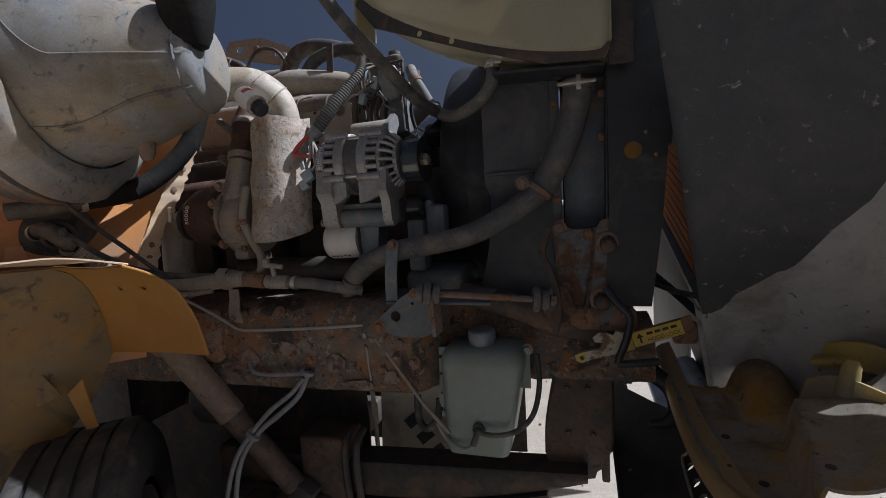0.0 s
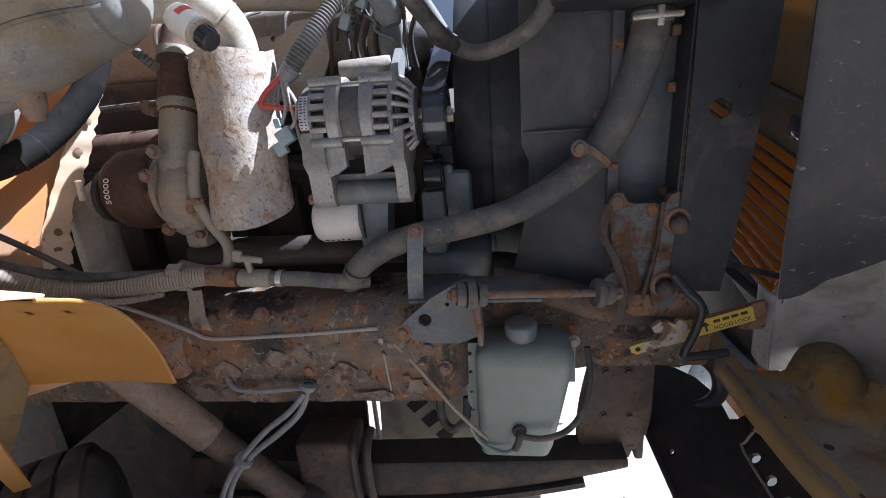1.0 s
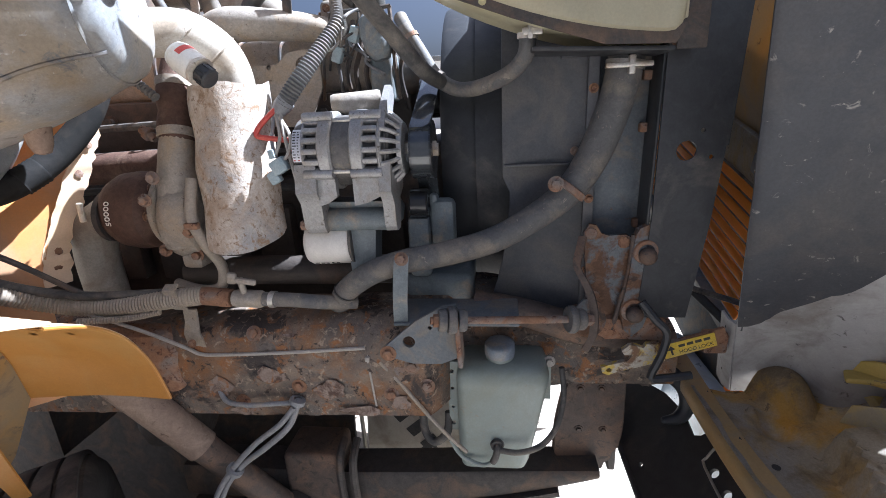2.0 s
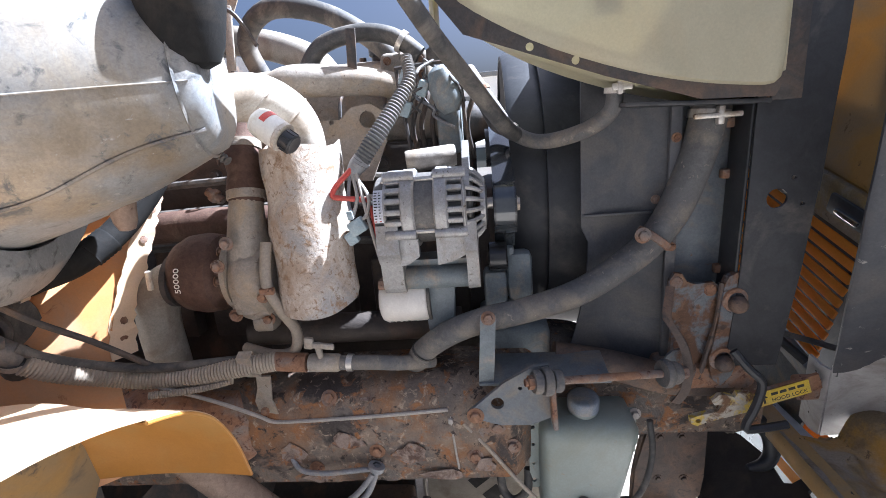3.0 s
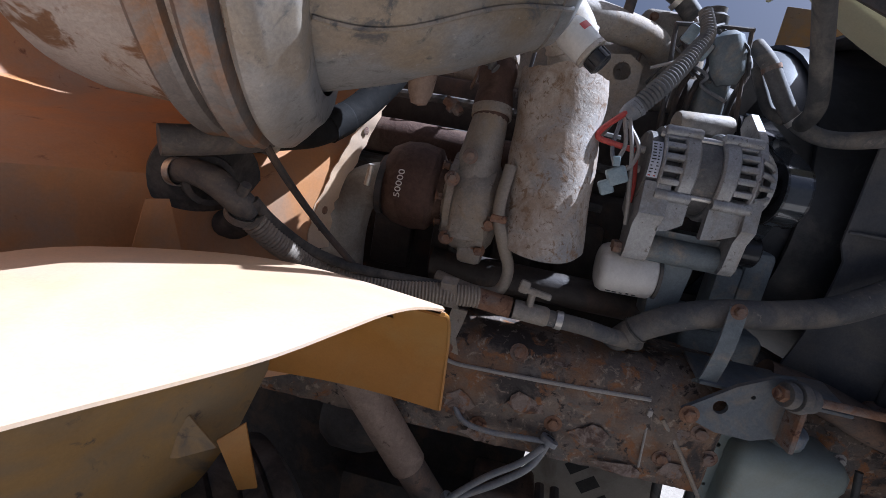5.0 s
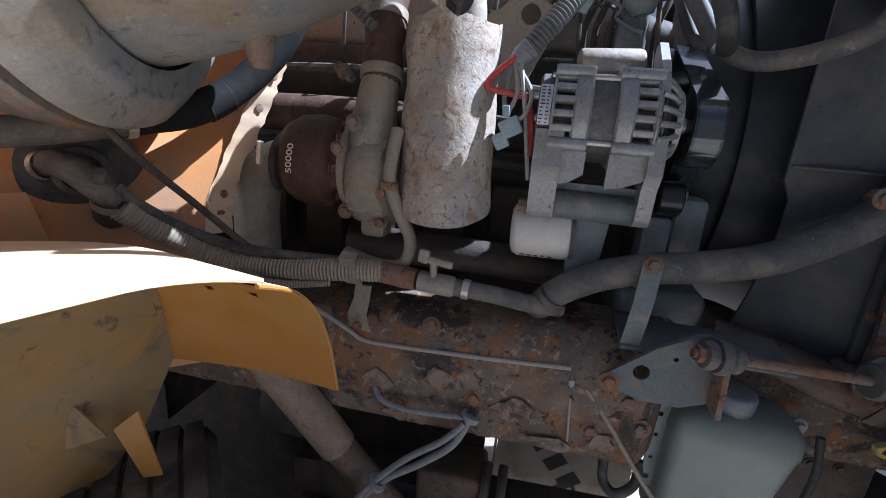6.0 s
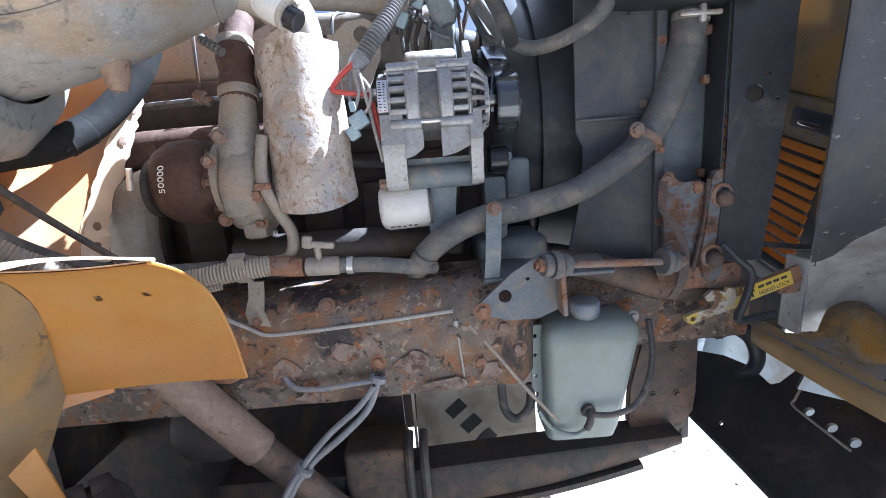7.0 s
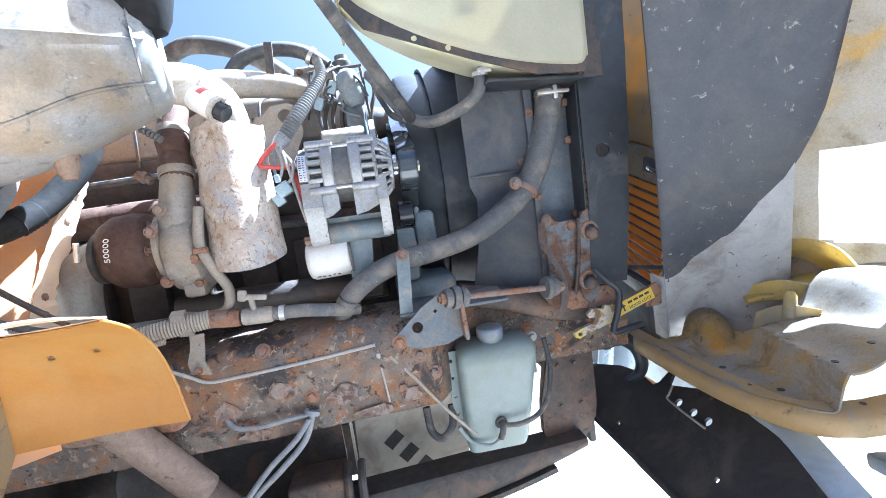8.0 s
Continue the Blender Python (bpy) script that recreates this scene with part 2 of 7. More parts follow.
M_TIE = mat("pale_nylon_tie", (0.30, 0.27, 0.24), (0.38, 0.35, 0.31), 0.5, 0.0, 60, 0.05)
M_RED = mat("faded_red_wire", (0.42, 0.05, 0.04), (0.5, 0.08, 0.05), 0.5, 0.0, 50, 0.02)
M_CONN = mat("blue_grey_connector", (0.26, 0.33, 0.36), (0.33, 0.39, 0.41), 0.5, 0.0, 50, 0.05, DUST, 0.3, 18)
M_TYRE = mat("tyre_rubber", (0.028, 0.027, 0.027), (0.045, 0.043, 0.041), 0.8, 0.0, 30, 0.3, (0.11, 0.095, 0.08), 0.35, 9)
M_ENGINE = mat("oily_engine_iron", (0.035, 0.028, 0.024), (0.065, 0.052, 0.042), 0.65, 0.15, 30, 0.5, (0.12, 0.075, 0.05), 0.3, 9)
M_GROUND = mat("pale_dry_gravel", (0.32, 0.28, 0.225), (0.42, 0.37, 0.30), 0.95, 0.0, 45, 0.8, (0.28, 0.235, 0.185), 0.4, 1.2, (0.24, 0.21, 0.18), 70, 0.64)
M_CARD = mat("grubby_cardboard", (0.40, 0.36, 0.30), (0.46, 0.42, 0.35), 0.85, 0.0, 30, 0.1, (0.26, 0.22, 0.17), 0.35, 7, grit=0.045)
M_BLOCKER = mat("grey_light_blocker", (0.10, 0.10, 0.105), (0.14, 0.14, 0.145), 0.85, 0.0, 6, 0.1, (0.085, 0.085, 0.09), 0.4, 1.5)
M_INK = mat("faded_black_ink", (0.03, 0.03, 0.03), (0.06, 0.055, 0.05), 0.8, 0.0, 60, 0.0)
M_DECAL = mat("yellow_decal", (0.60, 0.43, 0.035), (0.66, 0.47, 0.05), 0.4, 0.0, 40, 0.02, (0.42, 0.33, 0.13), 0.3, 14)
M_PAPER = mat("silver_paper_label", (0.62, 0.62, 0.66), (0.68, 0.68, 0.71), 0.4, 0.2, 60, 0.0)
M_CHALK = mat("white_chalk_marks", (0.70, 0.66, 0.58), (0.76, 0.72, 0.64), 0.9, 0.0, 120, 0.1)
M_WALL = mat("pale_building_cladding", (0.66, 0.66, 0.66), (0.72, 0.72, 0.71), 0.7, 0.0, 3, 0.02)
M_REDBOX = mat("faded_red_container", (0.40, 0.12, 0.10), (0.46, 0.16, 0.13), 0.7, 0.0, 4, 0.02)
M_GLASS = mat("dark_car_glass", (0.03, 0.04, 0.045), (0.04, 0.05, 0.055), 0.08, 0.0, 4, 0.0, rough_var=0.02)
M_CORE = mat("dusty_radiator_core", (0.12, 0.12, 0.115), (0.18, 0.175, 0.165), 0.75, 0.2, 120, 0.3, DUST, 0.3, 9)


# ---- mesh helpers ----
def part(name, bm, material, parent=None, label="", smooth=True):
    me = bpy.data.meshes.new(name)
    bmesh.ops.recalc_face_normals(bm, faces=bm.faces)
    bm.to_mesh(me)
    bm.free()
    me.materials.append(material)
    if smooth:
        me.set_sharp_from_angle(angle=radians(38))
        for p in me.polygons:
            p.use_smooth = True
    ob = new(name, me)
    if parent:
        ob.parent = parent
        base = Vector((0, 0, 0))
        q = parent
        while q:
            base += q.location
            q = q.parent
        ob.matrix_parent_inverse = Matrix.Translation(-base)
    if label:
        tagged(ob, label)
    return ob


def thing(name, base, label, category, group="", kind=""):
    ob = new(name)
    ob.location = base
    ob.empty_display_size = 0.05
    return tagged(ob, label, category, group, kind)


def spline(pts, step=6):
    """A smooth line through the points."""
    p = [Vector(q) for q in pts]
    if len(p) == 2:
        return [p[0].lerp(p[1], k / step) for k in range(step + 1)]
    out = []
    for i in range(len(p) - 1):
        a, b, c, d = p[max(i - 1, 0)], p[i], p[i + 1], p[min(i + 2, len(p) - 1)]
        for k in range(step):
            t = k / step
            out.append(0.5 * ((2 * b) + (c - a) * t + (2 * a - 5 * b + 4 * c - d) * t * t + (3 * b - a - 3 * c + d) * t ** 3))
    return out + [p[-1]]


def sweep(bm, pts, r, n=12, step=6, ridges=0.0, pitch=0.008, caps=True):
    """A tube along a smooth line; r is one radius or one for each given point; ridges: depth of corrugations."""
    line = spline(pts, step)
    if ridges:
        total = sum((line[i + 1] - line[i]).length for i in range(len(line) - 1))
        count = int(total / pitch * 2)
        fine, acc, i = [], 0.0, 0
        for k in range(count + 1):
            want = total * k / count
            while i < len(line) - 2 and acc + (line[i + 1] - line[i]).length < want:
                acc += (line[i + 1] - line[i]).length
                i += 1
            seg = line[i + 1] - line[i]
            fine.append(line[i] + seg * min(1, (want - acc) / max(seg.length, 1e-6)))
        line = fine
    m = len(line)
    radii = [r] * m if not isinstance(r, (list, tuple)) else [float(np.interp(i / (m - 1) * (len(r) - 1), range(len(r)), r)) for i in range(m)]
    rings, side = [], None
    for i, q in enumerate(line):
        d = (line[min(i + 1, m - 1)] - line[max(i - 1, 0)]).normalized()
        if side is None:
            side = d.orthogonal().normalized()
        side = (side - d * side.dot(d)).normalized()
        up = d.cross(side)
        rr = radii[i] - (ridges if i % 2 else 0)
        rings.append([bm.verts.new(q + rr * (math.cos(2 * math.pi * k / n) * side + math.sin(2 * math.pi * k / n) * up)) for k in range(n)])
    for a, b in zip(rings, rings[1:]):
        for k in range(n):
            bm.faces.new((a[k], a[(k + 1) % n], b[(k + 1) % n], b[k]))
    if caps:
        bm.faces.new(rings[0][::-1])
        bm.faces.new(rings[-1])
    return bm


def tube(pts, r, **kw):
    return sweep(bmesh.new(), pts, r, **kw)


def axis_matrix(at, along):
    """z of the matrix points along the given way."""
    return Matrix.Translation(at) @ Vector(along).to_track_quat("Z", "Y").to_matrix().to_4x4()


def lathe(bm, profile, at, along, n=32, a0=0.0, a1=360.0):
    """Turns a profile of (radius, height) about an axis."""
    m = axis_matrix(at, along)
    full = abs(a1 - a0) > 359.9
    cols = []
    for k in range(n if full else n + 1):
        a = radians(a0 + (a1 - a0) * k / n)
        cols.append([bm.verts.new(m @ Vector((r * math.cos(a), r * math.sin(a), h))) for r, h in profile])
    for k in range(len(cols) if full else len(cols) - 1):
        a, b = cols[k], cols[(k + 1) % len(cols)]
        for i in range(len(profile) - 1):
            bm.faces.new((a[i], b[i], b[i + 1], a[i + 1]))
    bmesh.ops.remove_doubles(bm, verts=bm.verts, dist=1e-6)
    return bm


def turned(profile, at, along, n=32, **kw):
    return lathe(bmesh.new(), profile, at, along, n, **kw)


def block(bm, size, m, bevel=0.0, seg=2):
    """A box of that size centred on the pose m, with rounded edges."""
    if not isinstance(m, Matrix):
        m = Matrix.Translation(m)
    made = bmesh.ops.create_cube(bm, size=1, matrix=m @ Matrix.Diagonal((*size, 1)))
    if bevel:
        edges = list({e for v in made["verts"] for e in v.link_edges})
        bmesh.ops.bevel(bm, geom=edges, offset=bevel, segments=seg, affect="EDGES", profile=0.5)
    return bm


def boxed(size, m, bevel=0.0, seg=2):
    return block(bmesh.new(), size, m, bevel, seg)


def plate(bm, outline, depth, m, holes=()):
    """A flat plate with holes, of that thickness: outline and holes (x, y, radius) in the plane of the pose m."""
    loops = [[Vector((x, y, 0)) for x, y in outline]]
    for x, y, r in holes:
        loops.append([Vector((x + r * math.cos(k * math.pi / 6), y + r * math.sin(k * math.pi / 6), 0)) for k in range(12)])
    edges = []
    for lp in loops:
        vs = [bm.verts.new(v) for v in lp]
        edges += [bm.edges.new((vs[i], vs[(i + 1) % len(vs)])) for i in range(len(vs))]
    fill = bmesh.ops.triangle_fill(bm, edges=edges, use_beauty=True)
    faces = [g for g in fill["geom"] if isinstance(g, bmesh.types.BMFace)]
    ext = bmesh.ops.extrude_face_region(bm, geom=faces)
    top = [g for g in ext["geom"] if isinstance(g, bmesh.types.BMVert)]
    bmesh.ops.translate(bm, verts=top, vec=(0, 0, depth))
    own = {v for f in faces for v in f.verts} | set(top) | {v for e in edges if e.is_valid for v in e.verts}
    bmesh.ops.transform(bm, matrix=m, verts=[v for v in own if v.is_valid])
    return bm


def facing(x, y, z, ry=0.0, rz=0.0, rx=0.0):
    """A pose whose x runs along x, y runs up, and z looks towards -y (the near side)."""
    return pose(x, y, z, 0, 0, rz) @ pose(0, 0, 0, 90 + rx, 0, 0) @ pose(0, 0, 0, 0, 0, ry)


def sheet(bm, rows, thick, closed=False):
    """A sheet of that thickness through rows of points."""
    g = [[Vector(p) for p in r] for r in rows]
    nr, nc = len(g), len(g[0])

    def normal(i, j):
        a = g[min(i + 1, nr - 1)][j] - g[max(i - 1, 0)][j]
        b = g[i][min(j + 1, nc - 1)] - g[i][max(j - 1, 0)]
        v = a.cross(b)
        return v.normalized() if v.length > 1e-9 else Vector((0, 0, 1))

    top = [[bm.verts.new(g[i][j]) for j in range(nc)] for i in range(nr)]
    low = [[bm.verts.new(g[i][j] - thick * normal(i, j)) for j in range(nc)] for i in range(nr)]
    for i in range(nr - 1):
        for j in range(nc - 1):
            bm.faces.new((top[i][j], top[i + 1][j], top[i + 1][j + 1], top[i][j + 1]))
            bm.faces.new((low[i][j], low[i][j + 1], low[i + 1][j + 1], low[i + 1][j]))
    for i in range(nr - 1):
        for j in (0, nc - 1):
            bm.faces.new((top[i][j], top[i + 1][j], low[i + 1][j], low[i][j]))
    for j in range(nc - 1):
        for i in (0, nr - 1):
            bm.faces.new((top[i][j], top[i][j + 1], low[i][j + 1], low[i][j]))
    return bm


def smooth_rows(rows, step=5):
    """More rows and columns along smooth lines through the given ones."""
    wide = [spline(r, step) for r in rows]
    cols = [spline([r[j] for r in wide], step) for j in range(len(wide[0]))]
    return [[c[i] for c in cols] for i in range(len(cols[0]))]


def jitter(bm, amount, scale):
    """Dents and casting unevenness."""
    for v in bm.verts:
        v.co += amount * noise.noise_vector(v.co * scale)
    return bm


def bolt(bm, at, along, r=0.008, h=0.006, washer=True):
    if washer:
        lathe(bm, [(0, 0), (r * 1.6, 0), (r * 1.6, 0.002), (0, 0.002)], at, along, 14)
    lathe(bm, [(0, 0.002), (r, 0.002), (r, h), (r * 0.85, h + 0.001), (0, h + 0.001)], at, along, 6)
    return bm


def bars(name, at, size, lines, material, parent, rng):
    """Rows of short bars that stand for small print on a surface that looks to -y; at: its lower left."""
    x0, y0, z0 = at
    w, h = size
    for k in range(lines):
        x, zz = x0, z0 + h * (k + 0.25) / lines
        bm = bmesh.new()
        while x < x0 + w * 0.92:
            l = w * rng.uniform(0.08, 0.25)
            l = min(l, x0 + w - x)
            block(bm, (l, 0.0008, h / lines * 0.5), (x + l / 2, y0, zz))
            x += l + w * 0.05
        part(name, bm, material, parent, smooth=False)


# ---- ground and distance ----
def build_ground():
    bm = bmesh.new()
    n = 90
    xs = [math.copysign(abs(u) ** 3.2 * 600, u) for u in np.linspace(-1, 1, n)]
    vs = [[bm.verts.new((x, y, 0.012 * noise.noise(Vector((x, y, 0)) * 3) + 0.02 * noise.noise(Vector((x, y, 2)) * 0.7) - 0.26)) for y in xs] for x in xs]
    for i in range(n - 1):
        for j in range(n - 1):
            bm.faces.new((vs[i][j], vs[i + 1][j], vs[i + 1][j + 1], vs[i][j + 1]))
    return tagged(part("ground", bm, M_GROUND), "pale dry gravel yard in full sun", "ground", kind="structure")


def build_stones():
    rng = random.Random(4)
    bm = bmesh.new()
    for _ in range(260):
        x, y = rng.uniform(-0.8, 2.6), rng.uniform(1.6, 4.5)
        s = rng.uniform(0.004, 0.012)
        made = bmesh.ops.create_icosphere(bm, subdivisions=1, radius=s, matrix=pose(x, y, s * 0.3 - 0.26, rng.uniform(0, 90), 0, rng.uniform(0, 180)) @ Matrix.Diagonal((1, rng.uniform(0.6, 1), 0.6, 1)))
        for v in made["verts"]:
            v.co += 0.25 * s * noise.noise_vector(v.co * 90)
    return tagged(part("gravel_stones", bm, M_GROUND, smooth=False), "loose pale gravel stones on the ground", "gravel", kind="stuff")


def build_far():
    shed = thing("warehouse", (-2, 40, 0), "long pale metal clad warehouse beyond the yard", "building")
    part("wall", boxed((44, 9, 5.2), (2, 44, 2.6)), M_WALL, shed, smooth=False)
    part("roof", boxed((45, 10, 0.35), (2, 44, 5.35), 0.05), M_BLUESTEEL, shed, smooth=False)
    for k in range(6):
        part("door", boxed((3.6, 0.1, 3.8), (-15 + k * 7, 39.46, 1.9)), M_REDBOX if k % 3 == 1 else M_BLUESTEEL, shed, smooth=False)
    box = thing("shipping_container", (5.7, 14, 0), "faded red steel shipping container in the yard", "container")
    part("body", boxed((6, 2.4, 2.4), (5.75, 15.5, 1.19)), M_REDBOX, box, smooth=False)
    for k in range(24):
        part("corrugation", boxed((0.12, 0.04, 2.2), (2.87 + k * 0.25, 14.29, 1.19)), M_REDBOX, box, smooth=False)
    car = thing("parked_car", (1.0, 8.5, 0), "white parked car beyond the engine bay", "car")
    body = bmesh.new()
    prof = [(-1.0, 0.3), (-1.0, 0.85), (-0.75, 1.0), (-0.35, 1.05), (0.05, 1.42), (1.2, 1.45), (1.9, 1.05), (2.3, 1.0), (2.35, 0.3)]
    plate(body, prof, 1.7, pose(-0.2, 9.4, 0, 90, 0, 0))
    bmesh.ops.bevel(body, geom=[e for e in body.edges], offset=0.03, segments=1, affect="EDGES")
    part("body", body, M_WALL, car)
    part("window", boxed((1.5, 0.02, 0.3), (0.45, 7.69, 1.2), 0.01), M_GLASS, car)
    for far in (shed, box, car):
        far.location.z -= 0.26
    for x in (-0.65, 1.75):
        part("wheel", turned([(0, 0), (0.2, 0), (0.32, 0.02), (0.33, 0.1), (0.32, 0.2), (0, 0.2)], (x, 7.68, 0.33), (0, 1, 0), 24), M_TYRE, car)


def build_wall():
    # unseen wall, added to hold back light from the viewer's side
    w = thing("light_block_wall", (0, -2.4, 0), "plain grey wall added unseen behind the viewer to cut light", "wall", kind="structure")
    part("wall", boxed((18, 0.2, 4.2), (-1, -2.5, 1.9)), M_BLOCKER, w, smooth=False)


build_wall()
build_ground()
build_stones()
build_far()


# ---- frame rail, spring, axle ----
def rail_z(x):
    return 0.02 * x


def rail_y(x):
    """The rail steps in towards the middle of the truck at its front."""
    s = min(1, max(0, (x - 0.09) / 0.10))
    return 0.125 * s * s * (3 - 2 * s)


def build_rail():
    rail = thing("frame_rail", (0, 1.44, 0.7), "rusty flaking grey steel chassis frame rail", "frame rail")
    prof = [(1.46, 0.722), (1.366, 0.720), (1.356, 0.727), (1.352, 0.77), (1.350, 0.84), (1.351, 0.876), (1.356, 0.902), (1.368, 0.928), (1.392, 0.948), (1.43, 0.958), (1.50, 0.96)]
    fine = spline([(0, y, z) for y, z in prof], 5)
    rows = []
    for i in range(420):
        x = -1.6 + i * (2.26 / 419)
        row = []
        for q in fine:
            y, z = q.y, q.z
            p = Vector((x, y, z))
            scab = max(0.0, noise.fractal(p * 22, 0.9, 2.2, 4) - 0.15) * (1.0 if z < 0.86 else 0.35)
            pit = max(0.0, noise.noise(p * 70 + Vector((5, 0, 0))) - 0.35)
            fall = min(1, max(0, (x - 0.20) / 0.34))
            z = 0.722 + (z - 0.722) * (1 - 0.42 * fall * fall * (3 - 2 * fall))
            row.append((x, y + rail_y(x) + 0.003 * noise.noise(p * 14) - 0.009 * scab + 0.006 * pit, z + rail_z(x) + 0.002 * noise.noise(Vector((x * 20, y * 20, 7)))))
        rows.append(row)
    part("web", sheet(bmesh.new(), rows, 0.008), M_RAIL, rail)
    for x, z in ((-0.283, 0.925), (-0.19, 0.80), (-0.33, 0.76), (0.07, 0.85), (0.10, 0.80), (0.02, 0.78)):
        part("bolt", bolt(bmesh.new(), (x, rail_y(x) + (1.351 if z < 0.87 else 1.364), z + rail_z(x)), (0, -1, 0.5 if z > 0.87 else 0), 0.011, 0.008), M_RUST, rail)
    for x, z, w, h in ((-0.25, 0.83, 0.09, 0.05), (-0.38, 0.80, 0.07, 0.06), (-0.12, 0.79, 0.08, 0.06), (-0.05, 0.74, 0.10, 0.03), (-0.33, 0.74, 0.08, 0.03), (0.04, 0.76, 0.06, 0.05), (-0.20, 0.92, 0.05, 0.012)):
        rng = random.Random(int(x * 1000))
        out = [((w / 2) * rng.uniform(0.5, 1.1) * math.cos(a), (h / 2) * rng.uniform(0.5, 1.1) * math.sin(a)) for a in np.linspace(0, 2 * math.pi, 13)[:-1]]
        yy = 1.3475 if z < 0.87 else 1.362
        part("rust_scale", plate(bmesh.new(), out, 0.0022, facing(x, yy, z + rail_z(x), rx=0 if z < 0.87 else -50)), M_SCALE, rail, "flaking rust scab", smooth=False)
    # lumpy rusted spring hanger casting behind the fender
    bm = boxed((0.30, 0.10, 0.17), (-0.62, 1.39, 0.85), 0.03, 3)
    bmesh.ops.subdivide_edges(bm, edges=bm.edges, cuts=3, use_grid_fill=True)
    part("hanger_casting", jitter(bm, 0.018, 16), M_RUST, rail, "lumpy rusted casting")
    far = thing("cross_member", (-0.72, 2.0, 0.7), "dark steel chassis cross member under the engine", "cross member")
    part("beam", boxed((0.12, 0.85, 0.10), (-0.72, 1.98, 0.76), 0.01), M_DARKSTEEL, far)
    sg = thing("splash_shield", (-0.7, 1.63, 0.3), "grimy dark rubber splash shield under the rail", "splash shield")
    rows = [[(x, 1.64 + 0.02 * math.sin(x * 11) + 0.015 * math.sin(z * 17), z) for z in np.linspace(-0.24, 0.80, 8)] for x in np.linspace(-1.9, -0.18, 22)]
    part("sheet", sheet(bmesh.new(), rows, 0.008), M_DARKSTEEL, sg)
    for x in (-1.5, -1.1, -0.7, -0.32):
        part("bolt", bolt(bmesh.new(), (x, 1.605, 0.745), (0, -1, 0), 0.012, 0.010), M_RUST, sg)
    part("edge_strip", boxed((1.66, 0.010, 0.035), (-1.05, 1.612, 0.785), 0.003), M_RUST, sg, "rusty clamping strip")
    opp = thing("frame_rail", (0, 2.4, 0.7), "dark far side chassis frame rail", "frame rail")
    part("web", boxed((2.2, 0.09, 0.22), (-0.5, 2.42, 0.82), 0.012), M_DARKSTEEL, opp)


build_rail()


def build_spring():
    sp = thing("leaf_spring", (0.1, 1.5, 0.3), "dark rusty front leaf spring with a steel clamp", "leaf spring")
    rows = []
    for x in np.linspace(-0.62, 0.50, 24):
        s = max(0, (x + 0.13) / 0.6)
        zt, zb = 0.462 + 0.035 * s, 0.362 + 0.02 * s + 0.085 * s * s
        rows.append([(x, 1.455, zb), (x, 1.450, zb + 0.01), (x, 1.450, zt - 0.008), (x, 1.456, zt), (x, 1.545, zt), (x, 1.55, zb), (x, 1.455, zb)])
    part("leaf", sheet(bmesh.new(), rows, 0.004), M_DARKSTEEL, sp)
    rows = []
    for x in np.linspace(-0.60, 0.40, 20):
        s = max(0, (x + 0.13) / 0.6)
        z = 0.356 + 0.02 * s + 0.085 * s * s
        rows.append([(x, 1.442, z), (x, 1.552, z)])
    part("leaf", sheet(bmesh.new(), rows, 0.014), M_DARKSTEEL, sp)
    part("clamp", boxed((0.15, 0.12, 0.21), (-0.235, 1.49, 0.43), 0.014, 3), M_HANGER, sp, "rusty square clamp block")
    for x in (-0.155, -0.12):
        part("band", tube([(x, 1.44, 0.34), (x, 1.425, 0.43), (x, 1.43, 0.52), (x, 1.48, 0.55)], 0.011, n=8), M_DARKSTEEL, sp)
    ax = thing("front_axle", (-0.5, 1.8, 0.3), "dark forged steel front axle beam", "axle")
    part("beam", boxed((0.12, 1.6, 0.12), (-0.45, 1.9, 0.28), 0.02, 3), M_DARKSTEEL, ax)
    tail = thing("spring_hanger", (0.49, 1.48, 0.45), "rusty bolted steel spring hanger plate with ragged lower edge", "bracket")
    out = [(-0.050, 0.335), (-0.02, 0.352), (0.055, 0.352), (0.073, 0.335), (0.072, 0.13), (0.066, 0.075), (0.052, 0.058), (0.046, 0.034), (0.033, 0.024), (0.028, 0.006), (0.010, 0.002), (-0.004, -0.014), (-0.030, -0.010), (-0.046, 0.006), (-0.060, 0.004), (-0.080, 0.026), (-0.094, 0.05), (-0.090, 0.15), (-0.064, 0.26)]
    part("plate", plate(bmesh.new(), out, 0.02, facing(0.495, 1.49, 0.475)), M_HANGER, tail)
    part("bead", tube([(0.447, 1.485, 0.80), (0.43, 1.485, 0.74), (0.408, 1.485, 0.62), (0.404, 1.486, 0.53)], 0.007, n=8), M_HANGER, tail)
    part("bead", tube([(0.565, 1.485, 0.80), (0.567, 1.485, 0.61), (0.56, 1.486, 0.55)], 0.007, n=8), M_HANGER, tail)
    part("side_plate", boxed((0.02, 0.2, 0.33), (0.55, 1.58, 0.63), 0.005), M_DARKSTEEL, tail)
    for x, z in ((0.46, 0.72), (0.51, 0.72), (0.46, 0.60), (0.52, 0.60)):
        part("bolt", bolt(bmesh.new(), (x, 1.47, z), (0, -1, 0), 0.007, 0.006), M_HANGER, tail)
    tail.location += Vector((-0.005, 0.04, -0.022))


build_spring()


